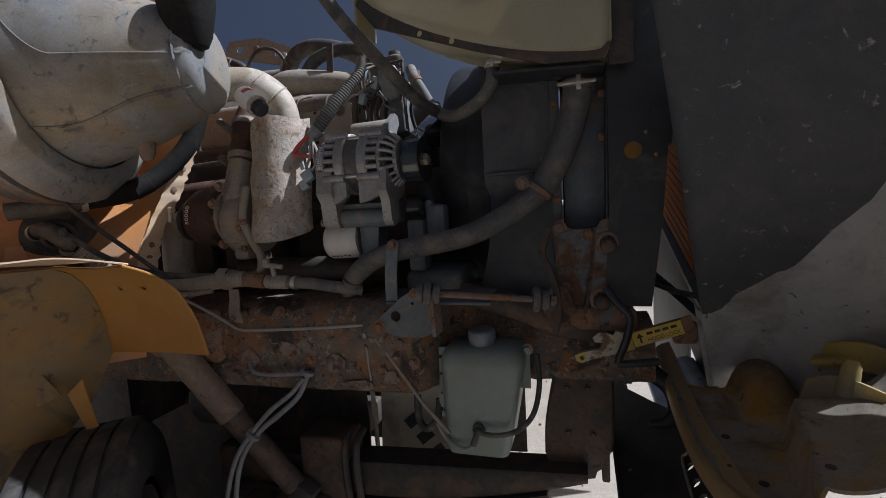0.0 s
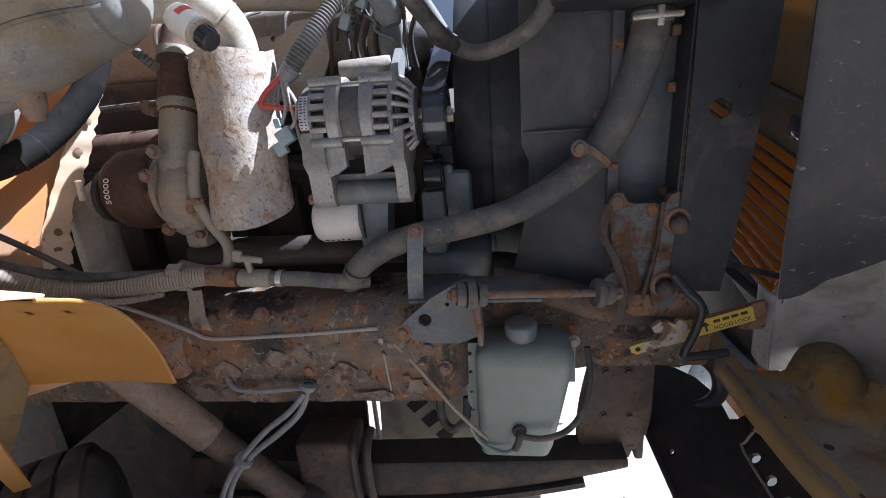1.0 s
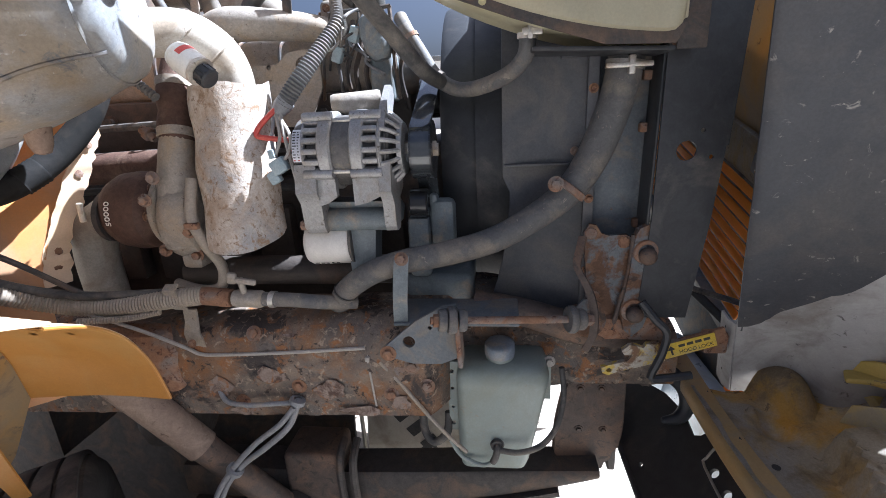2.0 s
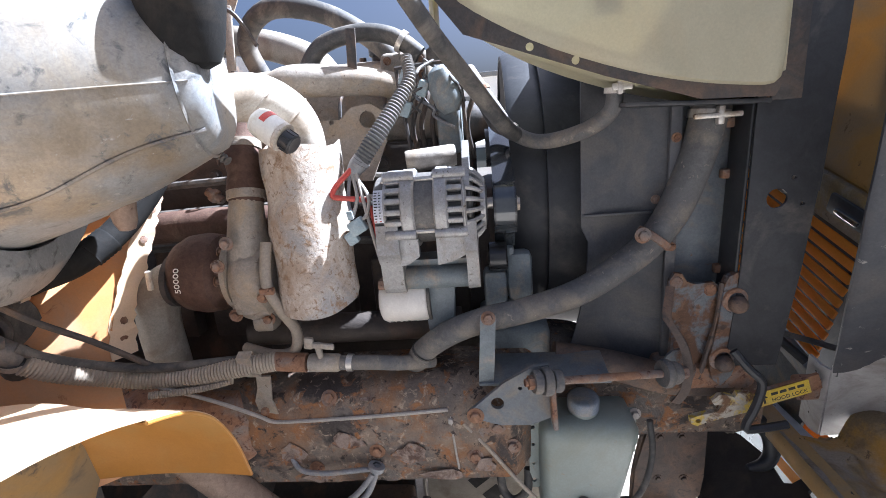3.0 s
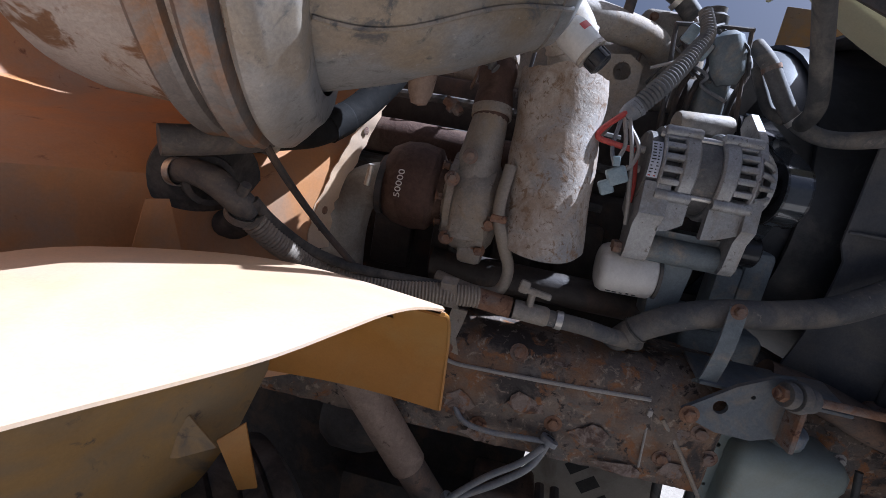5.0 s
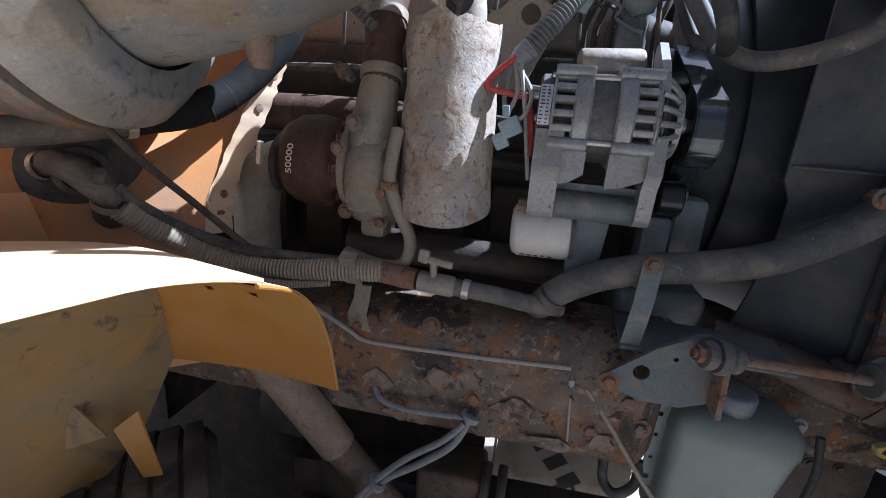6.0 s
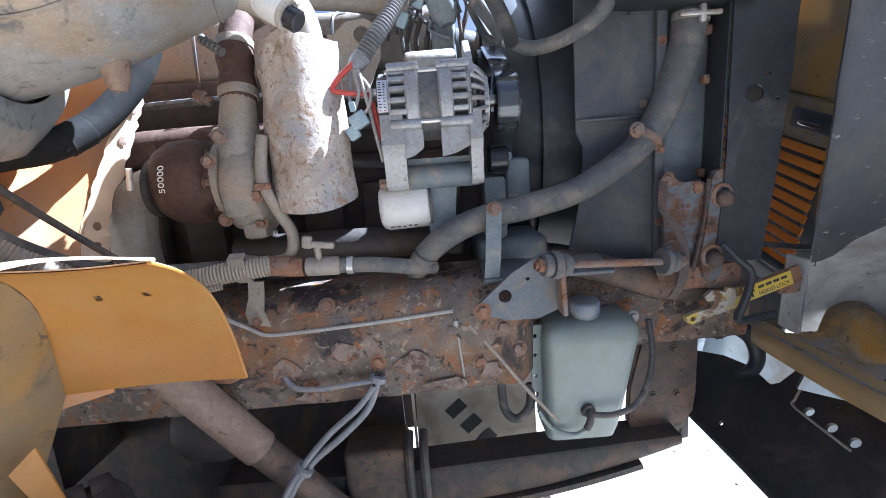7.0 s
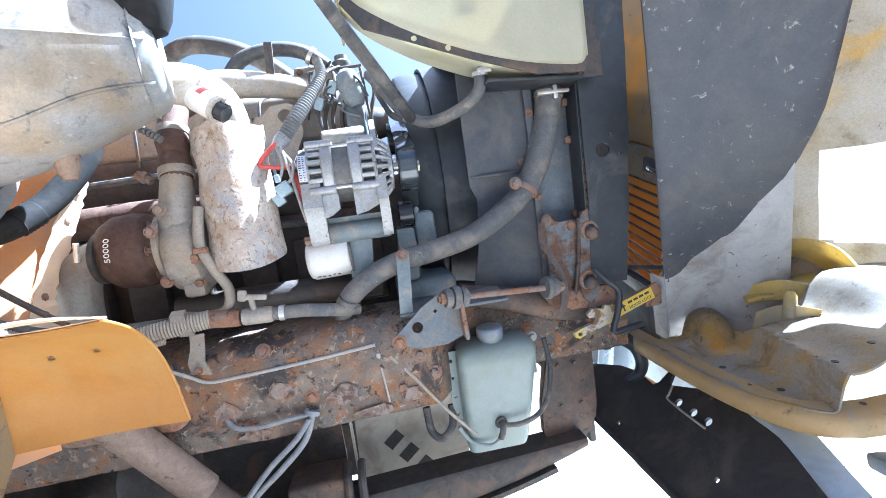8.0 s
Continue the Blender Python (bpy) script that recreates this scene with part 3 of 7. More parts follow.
# ---- engine ----
def build_engine():
    eng = thing("engine", (-0.1, 1.95, 0.6), "grimy dark diesel engine block and cylinder head", "engine")
    b = boxed((0.95, 0.34, 0.48), (-0.38, 1.83, 0.98), 0.03, 3)
    bmesh.ops.subdivide_edges(b, edges=b.edges, cuts=6, use_grid_fill=True)
    part("block", jitter(b, 0.012, 12), M_ENGINE, eng)
    part("head", boxed((0.90, 0.30, 0.22), (-0.40, 1.84, 1.32), 0.02, 2), M_ENGINE, eng)
    for k in range(6):
        part("side_cover", boxed((0.10, 0.05, 0.20), (-0.78 + k * 0.15, 1.645, 1.05), 0.012, 2), M_ENGINE, eng)
        part("head_bolt", bolt(bmesh.new(), (-0.78 + k * 0.15, 1.69, 1.38), (0, -1, 0), 0.012, 0.012), M_DARKSTEEL, eng)
    part("valve_cover", boxed((0.86, 0.24, 0.16), (-0.42, 1.84, 1.50), 0.03, 3), M_CAST, eng, "dusty grey valve cover")
    part("exhaust_manifold", tube([(-0.9, 1.60, 1.26), (-0.6, 1.60, 1.27), (-0.3, 1.60, 1.26)], 0.040, n=14), M_TURBINE, eng, "dark rusty exhaust manifold pipe")
    part("oil_pan", boxed((0.8, 0.26, 0.26), (-0.35, 1.85, 0.66), 0.03, 3), M_ENGINE, eng)
    part("front_cover", boxed((0.10, 0.36, 0.50), (0.10, 1.84, 1.05), 0.03, 3), M_ENGINE, eng)
    part("lower_pipe", tube([(-0.5, 1.50, 1.02), (-0.25, 1.50, 1.02), (0.0, 1.53, 1.01)], 0.035, n=14), M_ENGINE, eng, "dark oily horizontal pipe")
    part("drain_pipe", tube([(-0.44, 1.50, 1.10), (-0.45, 1.53, 1.02), (-0.46, 1.56, 0.92)], 0.03, n=12), M_DARKSTEEL, eng)
    part("mount_arm", boxed((0.16, 0.2, 0.10), (0.12, 1.58, 0.96), 0.02, 3), M_GREYPAINT, eng, "blue grey engine mount arm")
    # gusset plate with round hole behind the elbow
    gp = [(-0.10, -0.10), (0.03, -0.11), (0.075, -0.02), (0.075, 0.045), (0.045, 0.065), (0.0, 0.06), (-0.03, 0.035), (-0.10, 0.035)]
    part("lifting_plate", plate(bmesh.new(), gp, 0.008, facing(-0.223, 1.615, 1.456), holes=((0.035, 0.03, 0.019), (-0.05, 0.03, 0.006), (-0.05, -0.06, 0.006))), M_CAST, eng, "drilled steel lifting plate")
    # charge pipe and intake pipes above
    part("intake_manifold", tube([(-0.47, 1.60, 1.53), (-0.40, 1.59, 1.56), (-0.338, 1.585, 1.578), (-0.24, 1.61, 1.575), (-0.142, 1.64, 1.562), (-0.10, 1.68, 1.54)], [0.036, 0.038, 0.038, 0.034, 0.030, 0.028], n=18), M_CAST, eng, "dusty pale cast intake pipe")
    part("bypass_hose", tube([(-0.34, 1.66, 1.60), (-0.29, 1.66, 1.66), (-0.20, 1.66, 1.68), (-0.12, 1.66, 1.665), (-0.06, 1.66, 1.62)], 0.020, n=12), M_RUBBER, eng, "black rubber hose")
    part("hose_band", boxed((0.022, 0.005, 0.12), pose(-0.205, 1.60, 1.62, 0, 4, 0), 0.002), M_DARKSTEEL, eng)
    part("hose_clamp", turned([(0.022, -0.006), (0.0255, -0.006), (0.0255, 0.006), (0.022, 0.006)], (-0.10, 1.66, 1.652), (0.8, 0, -0.55), 20), M_ZINC, eng)
    # filter head and canister above the alternator
    part("tensioner_boss", turned([(0, -0.052), (0.021, -0.052), (0.023, -0.046), (0.023, 0.046), (0.021, 0.052), (0, 0.052)], (-0.037, 1.497, 1.395), (1, 0.2, 0.06), 24), M_CAST, eng, "dusty cylindrical steel boss")
    part("water_pump", turned([(0, -0.06), (0.05, -0.06), (0.055, 0.0), (0.04, 0.06), (0, 0.06)], (0.03, 1.72, 1.46), (1, 0, 0), 20), M_DARKSTEEL, eng)
    part("sensor_body", turned([(0, 0), (0.018, 0), (0.03, 0.02), (0.034, 0.06), (0.026, 0.09), (0.012, 0.10), (0, 0.10)], (0.01, 1.575, 1.485), (-0.25, 0, 1), 18), M_GREYPAINT, eng, "dusty grey dome shaped sensor")
    for x0 in (-0.075, -0.055, -0.03, 0.05):
        part("line", tube([(x0, 1.66, 1.58), (x0 + 0.01, 1.62, 1.53), (x0 - 0.01, 1.61, 1.46), (x0, 1.64, 1.38)], 0.006, n=8), M_DARKSTEEL, eng)
    for k in range(5):
        x0 = -0.62 + k * 0.11
        part("injector_line", tube([(x0, 1.70, 1.40), (x0 + 0.02, 1.66, 1.46), (x0 + 0.03, 1.66, 1.54), (x0 + 0.05, 1.72, 1.57)], 0.0045, n=8), M_STEELBAND, eng)
    part("cam_box", boxed((0.12, 0.09, 0.07), (-0.10, 1.72, 1.60), 0.015, 3), M_CAST, eng, "dusty grey cast housing")
    for at in ((-0.14, 1.672, 1.615), (-0.06, 1.672, 1.615), (-0.14, 1.672, 1.58), (-0.06, 1.672, 1.58)):
        part("bolt", bolt(bmesh.new(), at, (0, -1, 0), 0.006, 0.006), M_RUST, eng)
    part("vent_cap", turned([(0, 0), (0.022, 0), (0.026, 0.01), (0.026, 0.028), (0.018, 0.034), (0.018, 0.045), (0, 0.047)], (-0.02, 1.66, 1.60), (0, 0, 1), 18), M_RUBBER, eng, "black breather cap")
    part("bracket_wire", tube([(-0.085, 1.58, 1.37), (-0.10, 1.59, 1.50), (-0.108, 1.595, 1.578), (-0.098, 1.593, 1.588), (0.02, 1.585, 1.592), (0.030, 1.585, 1.585), (0.035, 1.575, 1.50), (0.045, 1.56, 1.40)], 0.0045, n=8, step=5), M_DARKSTEEL, eng, "thin bent steel bracket frame")
    part("fuel_pump", boxed((0.055, 0.08, 0.11), (0.0, 1.63, 1.45), 0.012, 3), M_GREYPAINT, eng)
    for z in (1.36, 1.29, 1.20):
        part("harness_line", tube([(-0.9, 1.64, z), (-0.5, 1.63, z + 0.01), (-0.15, 1.64, z - 0.01)], 0.010, n=8), M_RUBBER, eng)


build_engine()


def build_fan():
    fan = thing("engine_fan", (0.18, 1.95, 1.25), "dark dusty plastic radiator fan", "fan")
    part("hub", turned([(0, -0.05), (0.09, -0.05), (0.10, -0.02), (0.10, 0.03), (0.05, 0.06), (0, 0.06)], (0.18, 1.95, 1.25), (1, 0, 0), 28), M_DARKSTEEL, fan)
    for k in range(8):
        a = 2 * math.pi * k / 8 + 0.25
        rows = []
        for s in np.linspace(0.09, 0.37, 6):
            w = 0.05 + 0.10 * s
            rows.append([(0.18 + 0.045 * u, 1.95 + s * math.cos(a) - u * w * math.sin(a), 1.25 + s * math.sin(a) + u * w * math.cos(a)) for u in (-1, -0.5, 0, 0.5, 1)])
        part("blade", sheet(bmesh.new(), rows, 0.006), M_BLACK, fan)
    part("rim", turned([(0.372, -0.06), (0.384, -0.06), (0.390, -0.045), (0.390, 0.045), (0.384, 0.06), (0.372, 0.06), (0.372, -0.06)], (0.19, 1.95, 1.25), (1, 0, 0), 64), M_BLACK, fan, "dark ring round the blades")
    pul = thing("crank_pulley", (0.1, 1.9, 0.85), "dark grooved crankshaft pulley", "pulley")
    part("wheel", turned([(0, -0.03), (0.11, -0.03), (0.11, -0.015), (0.10, 0), (0.11, 0.015), (0.11, 0.03), (0, 0.03)], (0.18, 1.9, 0.88), (1, 0, 0), 36), M_DARKSTEEL, pul)


build_fan()


# ---- alternator ----
def build_alternator():
    cx, cy, cz = -0.05, 1.515, 1.282
    alt = thing("alternator", (cx, cy, 1.12), "dull grey aluminium alternator with slotted housings", "alternator")
    X = (1, 0, 0)

    def ring(name, x0, x1, r, mtl, inner=0.0, label="", r2=None):
        w = x1 - x0
        r2 = r2 or r
        if inner:
            prof = [(inner, 0), (r - 0.004, 0), (r, 0.004), (r2, w - 0.004), (r2 - 0.004, w), (inner, w), (inner, 0)]
        else:
            prof = [(0, 0), (r - 0.004, 0), (r, 0.004), (r2, w - 0.004), (r2 - 0.004, w), (0, w)]
        return part(name, jitter(turned(prof, (x0, cy, cz), X, 48), 0.0006, 60), mtl, alt, label)

    ring("stator", -0.090, -0.030, 0.070, M_STATOR, label="dark laminated stator ring")
    ring("winding", -0.142, 0.040, 0.060, M_STATOR)
    ring("rear_cap", -0.168, -0.142, 0.066, M_STATOR, label="dark rear cover")
    # slotted housings: a plain rim beside the stator, slots, a thinner outer rim
    for x0, a1, a2, x1, n in ((-0.145, -0.139, -0.110, -0.080, 22), (-0.040, -0.010, 0.018, 0.028, 22)):
        ring("housing_rim", x0, a1, 0.0765 if x0 < -0.1 else 0.0795, M_ALU, 0.060)
        ring("housing_rim", a2, x1, 0.079 if x0 < -0.1 else 0.077, M_ALU, 0.060)
        for k in range(n):
            a = 360 * k / n + 4
            if 150 < a < 255:
                continue
            m = pose((a1 + a2) / 2, cy, cz, a, 0, 0) @ pose(0, 0, 0.0705)
            part("housing_bar", boxed((a2 - a1 + 0.006, 0.0112, 0.015), m, 0.0032, 2), M_ALU, alt)
        # solid lower side of the housing
        part("housing_belly", turned([(0.060, 0), (0.0755, 0), (0.0755, a2 - a1), (0.060, a2 - a1), (0.060, 0)], (a1, cy, cz), X, 14, a0=-20, a1=95), M_ALU, alt)
        for a in (-62, 30, 120, 210):
            p = pose(x0, cy, cz, a, 0, 0) @ Vector((0, 0, 0.079))
            part("lug", turned([(0, 0), (0.009, 0), (0.0105, 0.004), (0.0105, x1 - x0 - 0.004), (0.009, x1 - x0), (0, x1 - x0)], p, X, 12), M_ALU, alt)
    for a in (-62, 30, 120, 210):
        p = pose(-0.15, cy, cz, a, 0, 0) @ Vector((0, 0, 0.071))
        part("through_bolt", turned([(0, 0), (0.0048, 0), (0.0048, 0.185), (0, 0.185)], p, X, 8), M_ZINC, alt)
    # drive end: cone of ribs towards the pulley, with an adjusting ear on top
    for k in range(20):
        m = pose(0.046, cy, cz, 360 * k / 20, 0, 0)
        p0, p1 = m @ Vector((-0.020, 0, 0.074)), m @ Vector((0.018, 0, 0.046))
        part("cone_rib", tube([p0, (p0 + p1) / 2 + (m.to_3x3() @ Vector((0, 0, 0.005))), p1], 0.0048, n=6, step=3), M_ALU, alt)
    part("cone_ring", turned([(0.030, 0), (0.052, 0), (0.052, 0.010), (0.030, 0.014), (0.030, 0)], (0.056, cy, cz), X, 32), M_ALU, alt)
    part("fan_disc", turned([(0, 0), (0.064, 0), (0.064, 0.004), (0, 0.008)], (0.032, cy, cz), X, 32), M_STATOR, alt)
    to_x = Matrix(((0, 0, 1, 0), (1, 0, 0, 0), (0, 1, 0, 0), (0, 0, 0, 1)))
    ear = [(-0.060, 0.045), (-0.030, 0.085), (0.0, 0.105), (0.03, 0.125), (0.05, 0.12), (0.055, 0.10), (0.03, 0.07), (0.0, 0.06)]
    part("adjusting_ear", plate(bmesh.new(), ear, 0.014, Matrix.Translation((0.022, cy, cz)) @ to_x), M_ALU, alt)
    part("shaft", turned([(0, 0), (0.012, 0), (0.012, 0.075), (0, 0.075)], (0.06, cy, cz), X, 16), M_ZINC, alt)
    prof = [(0, 0), (0.052, 0), (0.058, 0.002), (0.058, 0.005), (0.050, 0.007)]
    h = 0.009
    while h < 0.036:
        prof += [(0.049, h), (0.046, h + 0.0015), (0.049, h + 0.003)]
        h += 0.004
    prof += [(0.050, 0.042), (0.058, 0.044), (0.058, 0.048), (0.040, 0.050), (0.030, 0.046), (0, 0.046)]
    part("pulley", turned(prof, (0.082, cy, cz - 0.005), X, 48), M_PULLEY, alt, "glossy black ribbed pulley")
    part("pulley_nut", turned([(0, 0), (0.014, 0), (0.014, 0.012), (0, 0.012)], (0.128, cy, cz - 0.005), X, 6), M_ZINC, alt)
    # feet with webs
    for x0, x1, low in ((-0.165, -0.118, -0.165), (0.020, 0.046, -0.162)):
        out = [(-0.070, -0.020), (-0.035, -0.045), (0.05, -0.04), (0.04, -0.085), (0.0, -0.10), (-0.010, low + 0.015), (-0.02, low), (-0.045, low), (-0.056, low + 0.015), (-0.062, -0.10), (-0.080, -0.075)]
        part("mounting_foot", jitter(plate(bmesh.new(), out, x1 - x0, Matrix.Translation((x0, cy, cz)) @ to_x), 0.001, 40), M_ALU, alt)
    for x0, x1 in ((-0.120, -0.078), (-0.040, 0.022)):
        web = [(x0, -0.050), (x1, -0.050), (x1, -0.085), ((x0 + x1) / 2, -0.098), (x0, -0.104)]
        part("foot_web", plate(bmesh.new(), web, 0.016, facing(0, cy - 0.052, cz)), M_ALU, alt)
    part("pivot_bolt", turned([(0, 0), (0.011, 0), (0.011, 0.016), (0, 0.016)], (-0.182, cy - 0.035, cz - 0.15), X, 6), M_RUST, alt)
    for z in (0.03, -0.005):
        part("terminal", turned([(0, 0), (0.007, 0), (0.007, 0.018), (0.004, 0.018), (0.004, 0.026), (0, 0.026)], (-0.168, cy - 0.02, cz + z), (-1, 0, 0), 10), M_ZINC, alt)
    # maker's label, wrapped on the rear cap
    lab = [[(x, cy - 0.0675 * math.cos(radians(a)), cz + 0.0675 * math.sin(radians(a))) for x in (-0.166, -0.146)] for a in np.linspace(-12, 44, 9)]
    part("label", sheet(bmesh.new(), lab, -0.0008), M_PAPER, alt, "silver paper data label", smooth=False)
    rng = random.Random(3)
    for k in range(11):
        a = radians(-9 + k * 4.7)
        for x0, w in ((-0.164, rng.uniform(0.003, 0.008)), (-0.154, rng.uniform(0.002, 0.005))):
            part("print_bar", boxed((w, 0.0006, 0.0020), pose(x0 + w / 2, cy - 0.0690 * math.cos(a), cz + 0.0690 * math.sin(a), -math.degrees(a), 0, 0)), M_INK if k else M_RED, alt, smooth=False)
    alt.scale = (0.92, 1, 1)
    alt.location += Vector((0.0144, -0.07, 0.02))
    # casting bracket below
    br = thing("alternator_bracket", (-0.03, 1.53, 1.0), "slate grey painted cast alternator bracket", "bracket")
    out = [(-0.10, 0.050), (-0.09, 0.072), (0.05, 0.072), (0.06, 0.05), (0.055, 0.02), (0.005, 0.01), (-0.005, -0.10), (-0.055, -0.10), (-0.06, -0.03), (-0.09, 0.02)]
    part("arm", plate(bmesh.new(), out, 0.06, facing(-0.015, 1.545, 1.105)), M_GREYPAINT, br)
    part("tube_boss", turned([(0, -0.075), (0.022, -0.075), (0.025, -0.07), (0.025, 0.07), (0.022, 0.075), (0, 0.075)], (-0.035, 1.487, 1.140), X, 20), M_GREYPAINT, br)
    part("rear_leg", boxed((0.05, 0.06, 0.14), (0.075, 1.555, 1.06), 0.012, 2), M_GREYPAINT, br)
    part("side_leg", boxed((0.055, 0.05, 0.11), (0.128, 1.56, 1.11), 0.014, 2), M_GREYPAINT, br)
    br.location += Vector((0.008, -0.06, 0.02))
    ten = thing("belt_tensioner", (0.09, 1.5, 1.13), "smooth black belt idler pulley", "pulley")
    part("wheel", turned([(0, 0), (0.028, 0), (0.031, 0.003), (0.031, 0.036), (0.028, 0.039), (0.012, 0.039), (0.012, 0.034), (0, 0.034)], (0.076, 1.500, 1.170), X, 32), M_PULLEY, ten)
    part("arm", boxed((0.02, 0.05, 0.09), (0.122, 1.54, 1.14), 0.009, 2), M_GREYPAINT, ten)
    ten.location += Vector((-0.005, -0.035, 0.014))
    belt = thing("drive_belt", (0.10, 1.6, 1.2), "smooth backed ribbed rubber drive belt", "belt")
    r = 0.0530
    top = Vector((0.078, 1.73, 1.380))
    pc = Vector((0.10, cy, cz - 0.005))
    ang = math.atan2(top.z - pc.z, top.y - pc.y)
    line = [(top.y + 0.048 * math.cos(ang + math.pi / 2), top.z + 0.048 * math.sin(ang + math.pi / 2), 0.0)]
    for k in range(13):
        a = ang + math.pi / 2 + math.pi * k / 12
        line.append((pc.y + r * math.cos(a), pc.z + r * math.sin(a), 0.0))
    line += [(1.60, 1.14, 0.0), (1.80, 0.95, 0.0)]
    rows = [[(0.087 + dx, y, z), (0.129 + dx, y, z)] for y, z, dx in line]
    part("band", sheet(bmesh.new(), rows, -0.005), M_BELT, belt)
    belt.location += Vector((0.0, -0.07, 0.02))
    up = thing("upper_pulley", (0.1, 1.72, 1.34), "dark upper accessory drive pulley", "pulley")
    part("wheel", turned([(0, 0), (0.046, 0), (0.046, 0.045), (0, 0.045)], (0.078, 1.66, 1.400), X, 30), M_PULLEY, up)


build_alternator()


def build_oil_filter():
    f = thing("oil_filter", (-0.113, 1.52, 1.04), "white painted spin-on oil filter can", "filter")
    part("can", turned([(0, 0.0), (0.036, 0.0), (0.044, 0.004), (0.049, 0.014), (0.049, 0.100), (0.046, 0.104), (0, 0.104)], (-0.170, 1.50, 1.082), (1, 0, 0.03), 40), M_FILTER, f)
    part("seal_ring", turned([(0.03, 0), (0.050, 0), (0.050, 0.006), (0.03, 0.006)], (-0.066, 1.50, 1.085), (1, 0, 0.03), 36), M_RUBBER, f)
    part("nut", turned([(0, 0), (0.013, 0), (0.013, 0.015), (0, 0.015)], (-0.150, 1.47, 1.128), (0, 0, 1), 6), M_RUST, f)
    rng = random.Random(8)
    for k in range(5):
        a = radians(-52 + rng.uniform(-2, 2))
        part("print_bar", boxed((rng.uniform(0.004, 0.010), 0.0006, 0.004), pose(-0.145 + k * 0.012, 1.50 - 0.0496 * math.cos(a), 1.083 + 0.0496 * math.sin(a), -math.degrees(a), 0, 0)), M_INK, f, smooth=False)
    f.location += Vector((0.005, -0.045, 0.018))


build_oil_filter()


# ---- turbocharger, heat shield, pipes ----
def build_shield():
    sh = thing("exhaust_heat_shield", (-0.3, 1.54, 1.1), "tan weathered steel heat shield with rust specks", "heat shield")
    rows = []
    for i in range(25):
        a = radians(168 + i * 8.6)
        row = []
        for k in range(13):
            s = k / 12
            z = 1.445 - s * 0.335
            cx = -0.307 + 0.018 * s
            r = 0.079 + 0.002 * math.sin(k * 1.3)
            z += (0.006 * math.sin(a * 3) - 0.008 * noise.noise(Vector((i * 0.4, 0, 0)))) if k == 0 else 0
            z += 0.022 * (1 + math.sin(a)) if k == 12 else 0
            row.append((cx + r * math.cos(a) + 0.003 * noise.noise(Vector((i * 0.3, s * 5, 1))), 1.482 - 0.062 * s + r * math.sin(a) + 0.003 * noise.noise(Vector((i * 0.3, s * 5, 4))), z))
        rows.append(row)
    part("shell", sheet(bmesh.new(), rows, 0.003), M_SHIELD, sh)
    part("pipe", tube([(-0.307, 1.50, 1.43), (-0.30, 1.48, 1.28), (-0.29, 1.46, 1.16)], 0.048, n=18), M_RUST, sh, "rusty exhaust pipe inside the shield")


build_shield()


